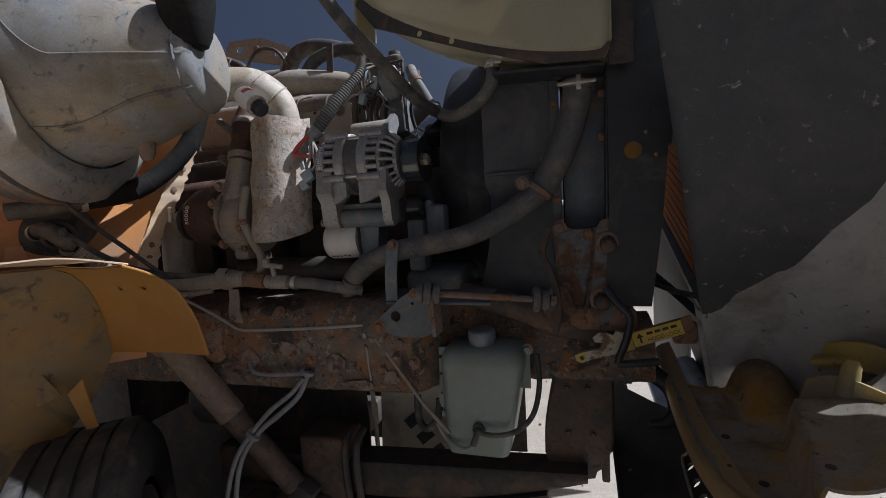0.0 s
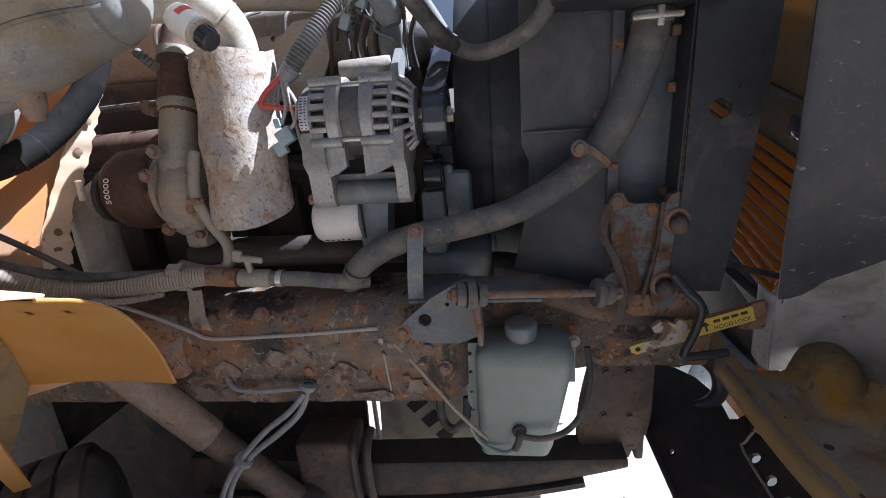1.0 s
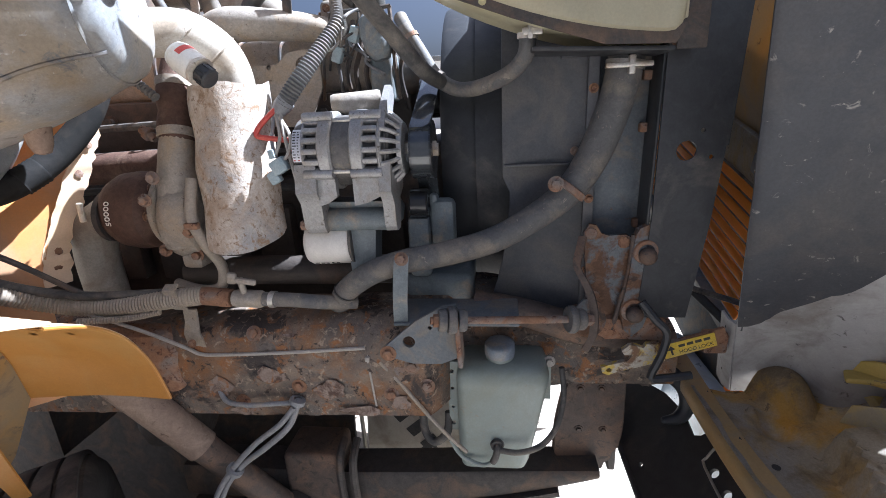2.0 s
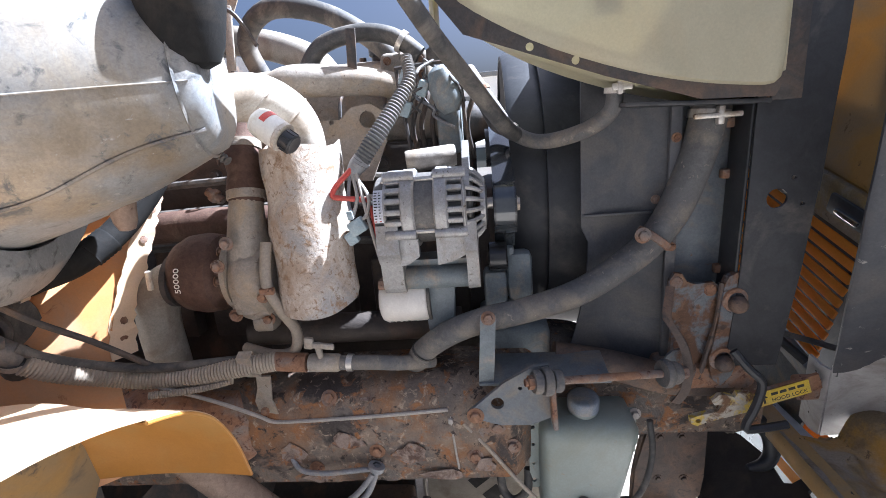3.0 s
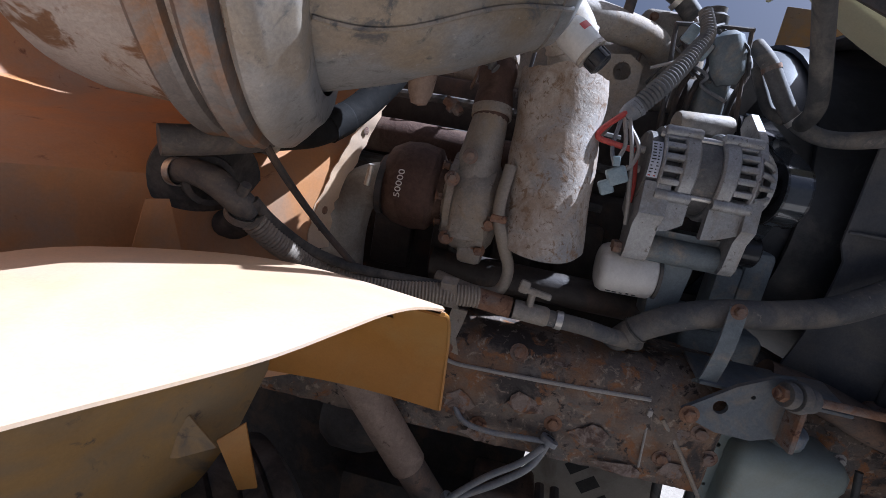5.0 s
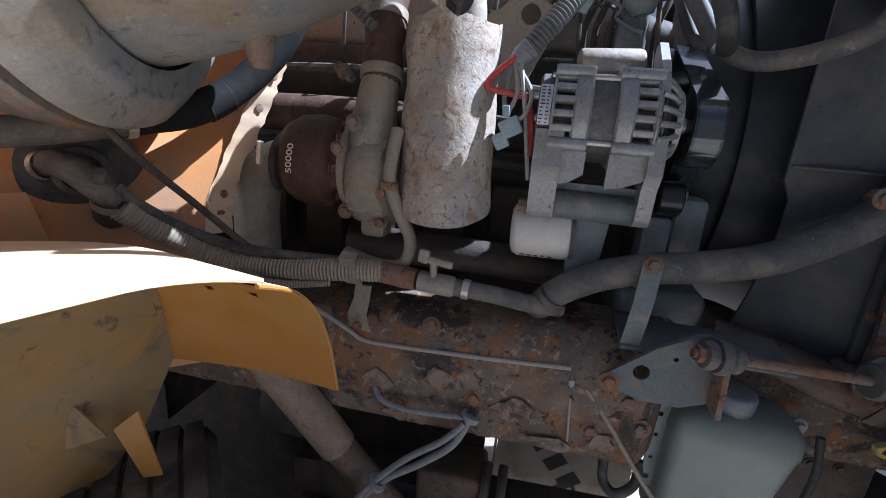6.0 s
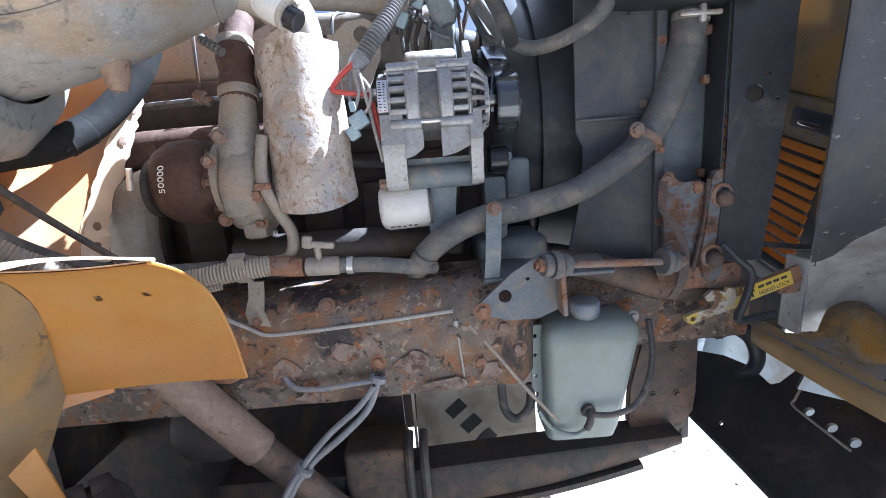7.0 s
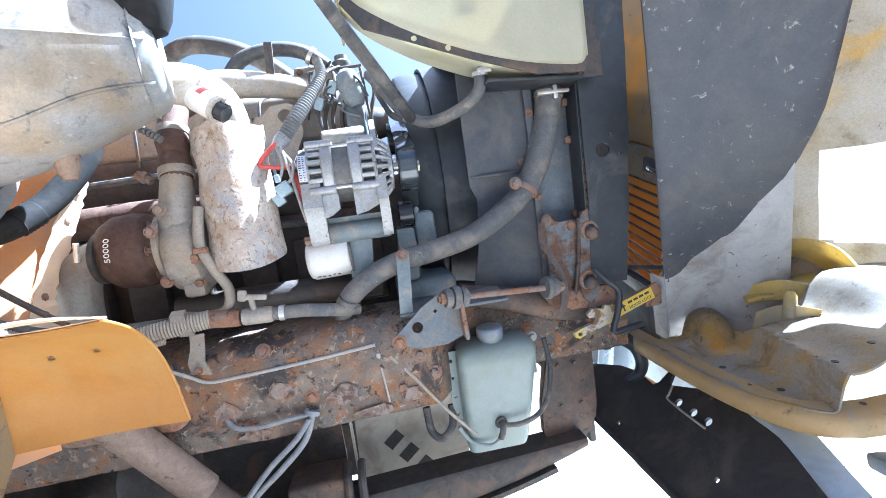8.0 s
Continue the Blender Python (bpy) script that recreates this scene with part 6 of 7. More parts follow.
    hk = thing("dangling_hose", (0.13, 1.42, 0.58), "short dark hose end hanging beside the washer bottle", "hose")
    part("hose", tube([(0.07, 1.44, 0.68), (0.075, 1.43, 0.62), (0.10, 1.42, 0.60), (0.13, 1.42, 0.63), (0.135, 1.43, 0.68)], 0.010, n=10), M_RUBBER, hk)


build_washer()


# ---- hood lock strap, bumper, hook, opened hood ----
def build_lock():
    y = thing("hood_lock_bar", (0.6, 1.42, 0.83), "worn yellow hood lock bar with a warning decal", "latch")
    m = facing(0.60, 1.425, 0.853, ry=18.5)
    part("bar", plate(bmesh.new(), [(0.00, -0.018), (0.135, -0.016), (0.135, 0.018), (0.00, 0.018)], 0.008, m), M_RUST, y)
    worn = [(-0.128, -0.010), (-0.118, -0.020), (-0.098, -0.018), (-0.06, -0.020), (0.004, -0.020), (0.004, 0.020), (-0.022, 0.030), (-0.03, 0.022), (-0.045, 0.034), (-0.058, 0.038), (-0.075, 0.030), (-0.072, 0.018), (-0.056, 0.014), (-0.07, 0.002), (-0.112, 0.004), (-0.126, 0.002)]
    part("latch_end", jitter(plate(bmesh.new(), worn, 0.012, m @ pose(0, 0, -0.002), holes=((-0.113, -0.008, 0.006),)), 0.0015, 60), M_WORNYELLOW, y, "bent latch end with flaking yellow paint")
    part("painted_face", plate(bmesh.new(), [(0.006, -0.016), (0.112, -0.015), (0.112, 0.016), (0.006, 0.017)], 0.0015, m @ pose(0, 0, 0.0105)), M_DECAL, y, "yellow warning decal")
    out = [(0, -0.010), (0.004, -0.010), (0.004, 0.002), (0.010, 0.002), (0.002, 0.012), (-0.006, 0.002), (0.0, 0.002)]
    part("arrow", plate(bmesh.new(), out, 0.0006, m @ pose(0.020, 0, 0.0122)), M_INK, y, "black arrow", smooth=False)
    for k in range(4):
        part("print_bar", boxed((0.013, 0.006, 0.0006), m @ pose(0.044 + k * 0.017, 0.007, 0.0124)), M_INK, y, smooth=False)
    cu = bpy.data.curves.new("decal_text", "FONT")
    cu.body, cu.size, cu.extrude = "HOOD LOCK", 0.0115, 0.0003
    tmp = bpy.data.objects.new("tmp_text", cu)
    scene.collection.objects.link(tmp)
    me = bpy.data.meshes.new_from_object(tmp)
    bpy.data.objects.remove(tmp)
    bm = bmesh.new()
    bm.from_mesh(me)
    bmesh.ops.transform(bm, matrix=m @ pose(0.036, -0.011, 0.0122), verts=bm.verts)
    part("decal_text", bm, M_INK, y, "words hood lock in black", smooth=False)
    part("hinge_lug", boxed((0.05, 0.03, 0.05), (0.715, 1.44, 0.87), 0.008), M_RUST, y)
    r = thing("lock_handle", (0.59, 1.38, 0.82), "bent black steel lock handle rod", "handle")
    part("rod", tube([(0.550, 1.41, 0.975), (0.575, 1.395, 0.942), (0.598, 1.388, 0.915), (0.590, 1.385, 0.865), (0.572, 1.383, 0.815), (0.60, 1.384, 0.812), (0.655, 1.388, 0.818)], 0.0085, n=8, step=3), M_BLACK, r)
    k = thing("tow_hook", (0.66, 1.5, 0.66), "black forged steel tow hook", "hook")
    part("hook", tube([(0.60, 1.53, 0.77), (0.655, 1.52, 0.745), (0.695, 1.51, 0.71), (0.705, 1.50, 0.665), (0.685, 1.49, 0.635), (0.645, 1.485, 0.63)], [0.024, 0.022, 0.019, 0.018, 0.016, 0.007], n=12), M_BLACK, k)
    part("shank", boxed((0.12, 0.05, 0.06), (0.56, 1.55, 0.79), 0.015, 2), M_DARKSTEEL, k)


build_lock()


def build_bumper():
    b = thing("front_bumper", (0.76, 1.5, 0.35), "black backed front bumper with a chrome top edge tinted sky blue", "bumper")
    # slanted inner plate with openings beside the hook
    m = Matrix(((0, 0.738, 0.675, 0.206), (1, 0, 0, 0), (0, 0.675, -0.738, 0.1625), (0, 0, 0, 1)))
    out = [(0.70, 0.50), (1.0, 0.485), (1.30, 0.485), (1.50, 0.495), (1.86, 0.50), (2.6, 0.50), (2.6, 0.56), (1.90, 0.57), (1.70, 0.64), (1.62, 0.67), (1.53, 0.685), (1.45, 0.675), (1.437, 0.69), (1.432, 0.748), (1.42, 0.748), (1.402, 0.702), (1.392, 0.700), (1.285, 0.738), (1.20, 0.748), (1.10, 0.735), (1.02, 0.712), (0.92, 0.675), (0.70, 0.60)]
    part("back_plate", plate(bmesh.new(), out, 0.008, m, holes=((1.335, 0.672, 0.011), (1.278, 0.671, 0.011), (1.228, 0.672, 0.011), (1.12, 0.58, 0.006), (1.46, 0.53, 0.006))), M_BUMPER, b)
    seam = [m @ Vector((y, v, -0.002)) for y, v in ((1.385, 0.700), (1.375, 0.675), (1.36, 0.662), (1.22, 0.655))]
    part("seam_line", tube(seam, 0.003, n=6, step=3), M_ZINC, b)

    def dip(y):
        """Lowers the top edge at the truck's middle, added to let sun onto the ground."""
        u = min(1, max(0, (y - 1.84) / 0.12))
        return 0.29 * u * u * (3 - 2 * u)

    rows = []
    for y in np.linspace(0.66, 2.6, 34):
        v = float(np.interp(y, (0.66, 0.80, 0.90, 0.97, 1.06, 1.2, 1.5), (0.56, 0.63, 0.675, 0.70, 0.735, 0.752, 0.752)))
        x, z = 0.206 + 0.738 * v, 0.1625 + 0.675 * v - dip(y)
        rows.append([(x - 0.006, y, z - 0.010), (x - 0.002, y, z - 0.001), (x + 0.030, y, z + 0.012), (x + 0.052, y, z - 0.004), (x + 0.055, y, z - 0.07 + dip(y) * 0.3), (x + 0.06, y, 0.36)])
    # shell colour carries the painted sky reflection
    part("chrome_face", sheet(bmesh.new(), smooth_rows(rows, 2), 0.004), M_EDGE, b, "chrome bumper shell with the sky's blue in its colour")
    part("lower_lip", tube([m @ Vector((y, 0.495, 0.004)) for y in (2.6, 1.9, 1.5, 1.2, 0.72)], 0.009, n=8), M_BUMPER, b)
    for y, v in ((1.30, 0.715), (1.26, 0.722)):
        part("rivet", bolt(bmesh.new(), m @ Vector((y, v, 0.0)), (-0.675, 0, 0.738), 0.005, 0.004, False), M_BUMPER, b)
    g = thing("grey_bracket", (0.76, 1.0, 0.55), "grey painted bumper end bracket with a bolt", "bracket")
    part("arm", boxed((0.05, 0.24, 0.03), pose(0.82, 0.86, 0.66, -10, 0, -14), 0.008), M_BLUESTEEL, g)
    part("bolt", bolt(bmesh.new(), (0.80, 0.83, 0.68), (-0.4, 0, 1), 0.012, 0.010), M_ZINC, g)
    mk = thing("marker_plate", (0.86, 1.72, 0.5), "orange painted plate edge beyond the bumper", "plate")
    part("panel", boxed((0.01, 0.16, 0.16), pose(0.84, 1.62, 0.58, 0, 20, 0), 0.003), M_SLAT, mk)


build_bumper()


def build_hood():
    h = thing("opened_hood", (0.95, 1.4, 0.66), "tilted open yellow truck hood seen from inside", "hood")
    # worn black liner, leaning back over the bay; its lower edge climbs towards the outside
    e0, lean, wide = Vector((0.740, 1.405, 0.915)), Vector((-0.19, -0.30, 1.0)), Vector((0.93, -0.37, 0))
    bound = ((0.0, 0.915), (0.04, 0.94), (0.08, 0.965), (0.15, 1.015), (0.20, 1.07), (0.26, 1.14), (0.32, 1.25), (0.345, 1.34), (0.37, 1.50))

    def on_liner(u, z, off=0.0):
        p = e0 + lean * (z - 0.915) + wide * u
        return p + Vector((0.37, 0.93, 0)) * (off + 0.10 * u * (0.42 - u))

    rows = [[on_liner(0.012, z, 0.030) for z in np.linspace(0.91, 2.0, 10)], [on_liner(0.0, z, 0.012) for z in np.linspace(0.91, 2.0, 10)]]
    for u, z0 in bound:
        rows.append([on_liner(u + 0.008, z, 0.010 if k == 0 else 0.0) for k, z in enumerate(np.linspace(z0, 2.0, 10))])
    part("liner", jitter(sheet(bmesh.new(), smooth_rows(rows, 2), 0.010), 0.002, 14), M_LINER, h, "scuffed black liner panel")
    # pale plate under the liner, with a folded corner flange
    rows = []
    for u, z0 in ((0.0, 0.925), (0.04, 0.945), (0.08, 0.97), (0.15, 1.02), (0.20, 1.075), (0.26, 1.145), (0.29, 1.19)):
        rows.append([on_liner(u, z, 0.014 + 0.02 * math.sin(u * 22) * (1 - (z - 0.75) / max(0.1, z0 - 0.75))) for z in np.linspace(z0 + 0.01, 0.728, 8)])
    part("back_plate", sheet(bmesh.new(), smooth_rows(rows, 2), 0.005), M_HOODPALE, h, "dusty pale grey plate")
    rows = [[on_liner(0.002, z, 0.012), on_liner(-0.010, z, 0.030), on_liner(-0.020, z, 0.075)] for z in np.linspace(0.925, 0.730, 7)]
    part("corner_flange", sheet(bmesh.new(), rows, 0.005), M_HOODPALE, h)
    for z in (0.90, 0.775):
        part("flange_bolt", bolt(bmesh.new(), on_liner(-0.012, z, 0.040), (-0.9, -0.4, 0), 0.005, 0.004, False), M_DARKSTEEL, h)
    # floor of the corner, from the lip up to the plate
    lip = [(0.702, 1.74), (0.697, 1.60), (0.690, 1.46), (0.685, 1.34), (0.684, 1.22), (0.690, 1.12), (0.706, 1.04), (0.738, 0.985), (0.79, 0.955), (0.87, 0.95), (0.96, 0.965), (1.06, 0.99)]
    back = [(0.765, 1.425), (0.80, 1.44), (0.88, 1.455), (0.96, 1.44), (1.04, 1.39), (1.11, 1.31), (1.155, 1.22), (1.18, 1.12), (1.175, 1.04), (1.15, 1.0)]

    def step(v):
        v = min(1.0, max(0.0, v))
        return v * v * (3 - 2 * v)

    def floor_z(x, y):
        """Moulded floor: a flat flange, a sharp ledge, a round fairing beside the plate, and a rise towards the lamp."""
        ridge = 0.775 + (y - 1.03) * 0.26
        z = 0.748 + 0.070 * step((x - ridge) / 0.016) * step((1.262 - y) / 0.03)
        z += 0.030 * step((x - ridge - 0.03) / 0.10) * step((1.30 - y) / 0.06)
        z += 0.075 * max(0.0, 1 - ((x - 0.855) / 0.060) ** 2 - ((y - 1.425) / 0.085) ** 2) ** 0.8
        z += 0.075 * step((x - 0.93) / 0.10) * step((y - 1.02) / 0.12)
        z -= 0.022 * math.exp(-((x - 0.79) / 0.028) ** 2 - ((y - 1.315) / 0.028) ** 2)
        z += 0.020 * math.exp(-((x - 0.765) / 0.015) ** 2 - ((y - 1.36) / 0.022) ** 2)
        return z + 0.003 * noise.noise(Vector((x * 18, y * 18, 3)))

    near, away = spline([(x, y, 0) for x, y in lip[2:]], 8), spline([(x, y, 0) for x, y in back], 8)
    rows = []
    for p in near:
        q = away[round(near.index(p) / (len(near) - 1) * (len(away) - 1))]
        rows.append([(u.x, u.y, floor_z(u.x, u.y)) for u in (p.lerp(q, k / 59) for k in range(60))])
    part("corner_floor", sheet(bmesh.new(), rows, 0.005), M_HOODIN, h, "dusty yellowed moulded corner floor")
    for x, y, r in ((0.735, 1.21, 0.007), (0.748, 1.07, 0.007), (0.80, 1.005, 0.006), (0.715, 1.13, 0.004), (0.87, 1.0, 0.006)):
        part("drain_hole", turned([(0, 0), (r, 0), (r, 0.0012), (0, 0.0012)], (x, y, floor_z(x, y) + 0.001), (0, 0, 1), 14), M_DARKSTEEL, h, "dark drain hole")
    # headlamp bucket with its turned rim and bracing ribs
    bk = bmesh.new()
    lathe(bk, [(0.035, 0.075), (0.055, 0.060), (0.085, 0.030), (0.105, 0.0), (0.118, -0.004), (0.120, 0.006), (0.108, 0.020), (0.085, 0.055), (0.060, 0.090), (0.035, 0.10), (0.035, 0.075)], (1.03, 1.30, 0.875), (0.80, 0.45, -0.25), 40)
    part("headlamp_bucket", jitter(bk, 0.005, 14), M_BUCKET, h, "faded lemon headlamp bucket")
    part("bucket_floor", jitter(boxed((0.17, 0.10, 0.014), pose(1.0, 1.33, 0.868, 0, -14, -30), 0.006, 2), 0.003, 20), M_BUCKET, h)
    part("bucket_rib", sheet(bmesh.new(), smooth_rows([[(0.865, 1.27, 0.80), (0.875, 1.265, 0.84)], [(0.885, 1.22, 0.82), (0.90, 1.215, 0.865)], [(0.92, 1.16, 0.825), (0.935, 1.155, 0.86)]], 4), 0.010), M_BUCKET, h)
    part("bucket_rib", sheet(bmesh.new(), smooth_rows([[(0.93, 1.36, 0.83), (0.93, 1.35, 0.88)], [(0.955, 1.30, 0.85), (0.96, 1.29, 0.90)], [(1.0, 1.24, 0.85), (1.0, 1.235, 0.89)]], 4), 0.010), M_BUCKET, h)
    part("bucket_post", turned([(0, 0), (0.016, 0), (0.013, 0.05), (0.008, 0.06), (0, 0.06)], (0.905, 1.205, 0.835), (0.2, 0.1, 1), 14), M_BUCKET, h)
    # outer skin behind the headlamp bucket
    rows = [[(x + 0.06 * (z - 0.8), y, z) for z in np.linspace(0.745, 2.02, 34)] for x, y in ((0.93, 1.44), (1.07, 1.34), (1.14, 1.24), (1.18, 1.12), (1.17, 0.98), (1.12, 0.9), (1.06, 0.84))]
    skin = sheet(bmesh.new(), smooth_rows(rows, 4), 0.006)
    # opening added in the skin so that sun reaches the headlamp bucket
    for f in list(skin.faces):
        c = f.calc_center_median()
        if abs(c.y - 1.225) < 0.08 and abs(c.z - 1.09) < 0.11:
            skin.faces.remove(f)
    part("outer_skin", jitter(skin, 0.004, 9), M_HOODIN, h, "dusty inner side of the hood skin")
    # painted lip along the bottom, with a folded outer edge
    rows = []
    for x, y in lip:
        nn = Vector((-0.9, -0.35, 0)) if y > 1.1 else Vector((-0.5, -0.85, 0)) if y > 1.0 else Vector((0, -1, 0))
        p = Vector((x, y, 0.738))
        rows.append([p - nn * 0.035 + Vector((0, 0, 0.010)), p - nn * 0.012 + Vector((0, 0, 0.006)), p, p + nn * 0.006 + Vector((0, 0, -0.006)), p + nn * 0.004 + Vector((0, 0, -0.028)), p - nn * 0.006 + Vector((0, 0, -0.036))])
    part("lip", sheet(bmesh.new(), smooth_rows(rows, 2), 0.005), M_LIP, h, "ochre painted hood lip")
    for x, y in ((0.700, 1.42), (0.695, 1.27), (0.70, 1.10), (0.80, 0.965)):
        part("lip_bolt", bolt(bmesh.new(), (x + 0.016, y + 0.008, 0.747), (0, 0, 1), 0.006, 0.004, False), M_DARKSTEEL, h)
    # nose: faded panel, opening with latch, grille slats
    def nose(x, y, z, rx=0, ry=0, rz=0):
        return pose(0.82, 1.65, 1.0, 16) @ pose(-0.82, -1.65, -1.0) @ pose(x, y, z, rx, ry, rz)

    part("nose_panel", boxed((0.012, 1.2, 0.75), nose(0.84, 2.12, 1.66), 0.01), M_OLIVE, h, "faded inner nose panel")
    part("nose_rail", boxed((0.02, 1.24, 0.10), nose(0.835, 2.145, 1.235), 0.012), M_HOODIN, h)
    part("nose_side", boxed((0.02, 0.05, 0.75), (0.845, 1.50, 1.30), 0.012), M_OLIVE, h)
    for k in range(10):
        z = 1.175 - k * 0.031
        part("slat", boxed((0.006, 1.24, 0.020), nose(0.82, 2.15, z, 0, 12, 0), 0.002), M_SLAT, h)
    for y in (1.56, 1.72, 1.99, 2.26, 2.53, 2.75):
        part("slat_bar", boxed((0.012, 0.012, 0.33), nose(0.838, y, 1.03), 0.002), M_DARKSTEEL, h)
    # solid dark panel behind the slats, added tall enough to block the sun
    part("grille_blocker", boxed((0.008, 1.46, 1.02), nose(1.0, 2.16, 1.10), 0.002), M_BLACK, h, "dark solid panel added behind the grille to block sun")
    part("lower_panel", boxed((0.012, 1.24, 0.20), nose(0.835, 2.12, 0.735, 0, 8, 0), 0.006), M_BLUESTEEL, h, "grey lower nose panel")
    part("lower_panel", boxed((0.012, 0.80, 0.62), (0.838, 2.42, 0.73), 0.006), M_BLUESTEEL, h, "grey lower nose panel")
    part("far_side", boxed((0.62, 0.012, 1.35), pose(0.93, 2.88, 1.38), 0.006), M_OLIVE, h, "faded far side panel of the hood")
    part("grille_frame", boxed((0.03, 1.24, 0.06), nose(0.82, 2.14, 0.845, 0, -20, 0), 0.01), M_BLUESTEEL, h, "pale grey green grille frame")
    part("latch_pocket", boxed((0.012, 0.12, 0.045), nose(0.822, 1.60, 1.238), 0.006), M_BLACK, h, "dark latch pocket")
    part("latch", boxed((0.014, 0.07, 0.012), nose(0.814, 1.59, 1.233), 0.004), M_CHROME, h, "chromed latch")
    c = thing("hood_cable", (0.75, 1.6, 0.9), "black hood restraint cable", "cable")
    part("cable", tube([(0.66, 1.62, 0.955), (0.72, 1.58, 0.935), (0.78, 1.52, 0.93), (0.80, 1.45, 0.94)], 0.007, n=8), M_RUBBER, c)
    part("strut", tube([(0.64, 1.66, 1.0), (0.72, 1.60, 0.93), (0.78, 1.54, 0.87)], 0.011, n=8), M_BLACK, c)


build_hood()


# ---- fender, tyre, steering, cab wall ----
def build_fender():
    f = thing("cab_fender", (-0.7, 1.0, 0.85), "weathered yellow steel fender over the front wheel", "fender")
    far = [(-1.20, 0.62, 1.06), (-0.99, 0.80, 1.08), (-0.91, 0.90, 1.088), (-0.878, 0.985, 1.088), (-0.80, 1.05, 1.088), (-0.70, 1.092, 1.09), (-0.60, 1.086, 1.097), (-0.50, 1.062, 1.101), (-0.416, 1.061, 1.094)]
    near = [(-0.80, 0.40, 1.10), (-0.66, 0.60, 1.115), (-0.588, 0.704, 1.12), (-0.545, 0.768, 1.12), (-0.51, 0.825, 1.12), (-0.479, 0.893, 1.121), (-0.456, 0.945, 1.121), (-0.436, 1.005, 1.109), (-0.413, 1.055, 1.093)]
    rows = []
    for p, q in zip(far, near):
        p, q = Vector(p), Vector(q)
        rise = Vector((0, 0, 0.05 * (p - q).length ** 2))
        rows.append([p, p.lerp(q, 0.34) + rise, p.lerp(q, 0.67) + rise, q])
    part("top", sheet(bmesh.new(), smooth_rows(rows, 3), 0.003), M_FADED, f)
    # skirt that rolls down from the far edge, ending in a tip
    left = [(-0.66, 1.068, 1.091), (-0.655, 1.105, 1.072), (-0.66, 1.14, 1.035), (-0.676, 1.17, 0.99), (-0.70, 1.20, 0.935), (-0.722, 1.228, 0.839)]
    edge = [(-0.414, 1.042, 1.094), (-0.413, 1.10, 1.068), (-0.412, 1.145, 1.036), (-0.411, 1.18, 0.995), (-0.410, 1.213, 0.927), (-0.407, 1.232, 0.842)]
    rows = []
    for k in range(7):
        rows.append([Vector(p).lerp(Vector(q), k / 6) + Vector((0, 0.012 * math.sin(math.pi * k / 6), -0.006 * math.sin(math.pi * k / 6) * (5 - j) / 5 - 0.003)) for j, (p, q) in enumerate(zip(left, edge))])
    inner = smooth_rows(rows, 4)
    out = Vector((0, 0.003, 0.004))
    outer = smooth_rows([[q + out for q in r] for r in rows], 4)

    def pierced(grid, thick):
        bm = sheet(bmesh.new(), grid, thick)
        mid = [(Vector(grid[i][j]) + Vector(grid[i + 1][j + 1])) / 2 for i, j in ((8, 8), (15, 8))]
        bmesh.ops.delete(bm, geom=[q for q in bm.faces if min((q.calc_center_median() - c).length for c in mid) < 0.005], context="FACES")
        return bm

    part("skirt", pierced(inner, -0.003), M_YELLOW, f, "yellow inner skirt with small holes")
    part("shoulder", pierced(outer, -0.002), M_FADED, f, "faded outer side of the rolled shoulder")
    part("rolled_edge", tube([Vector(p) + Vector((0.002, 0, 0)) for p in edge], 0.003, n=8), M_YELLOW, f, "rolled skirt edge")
    # inner wall from the skirt's edge towards the cab
    d = Vector((-0.55, -0.84, 0)).normalized()
    rows = []
    for s in np.linspace(0, 0.75, 16):
        fall = 0.13 * min(1, s / 0.06) + 0.30 * min(1, max(0, s - 0.06) / 0.30)
        rows.append([Vector(p) + d * s + Vector((0, 0, -0.004 - fall * (k / 5) ** 2)) for k, p in enumerate(left)])
    w = part("inner_wall", sheet(bmesh.new(), rows, 0.004), M_INNER, f, "faded yellow inner wheel wall")
    part("gusset", plate(bmesh.new(), [(0, 0), (0.042, -0.052), (-0.016, -0.078), (-0.09, -0.085)], 0.004, facing(-0.766, 1.085, 0.825, rz=14)), M_INNER, f, "bent stiffener")
    part("gusset", plate(bmesh.new(), [(0, 0), (-0.043, -0.038), (-0.005, -0.131), (0.026, -0.124)], 0.004, facing(-0.70, 1.13, 0.801, rz=14)), M_YELLOW, f, "bent yellow stiffener")
    rng = random.Random(6)
    for _ in range(7):
        s, k = rng.uniform(0.1, 0.5), rng.uniform(0.1, 0.6)
        nn = Vector((0.84, -0.55, 0))
        u = Vector(left[1]).lerp(Vector(left[4]), k)
        pos = u + d * s + nn * 0.004
        part("worn_patch", turned([(0, 0), (rng.uniform(0.006, 0.02), 0), (0.004, 0.001), (0, 0.001)], pos, nn, 9), M_DARKSTEEL, w, "dark chipped patch")


build_fender()


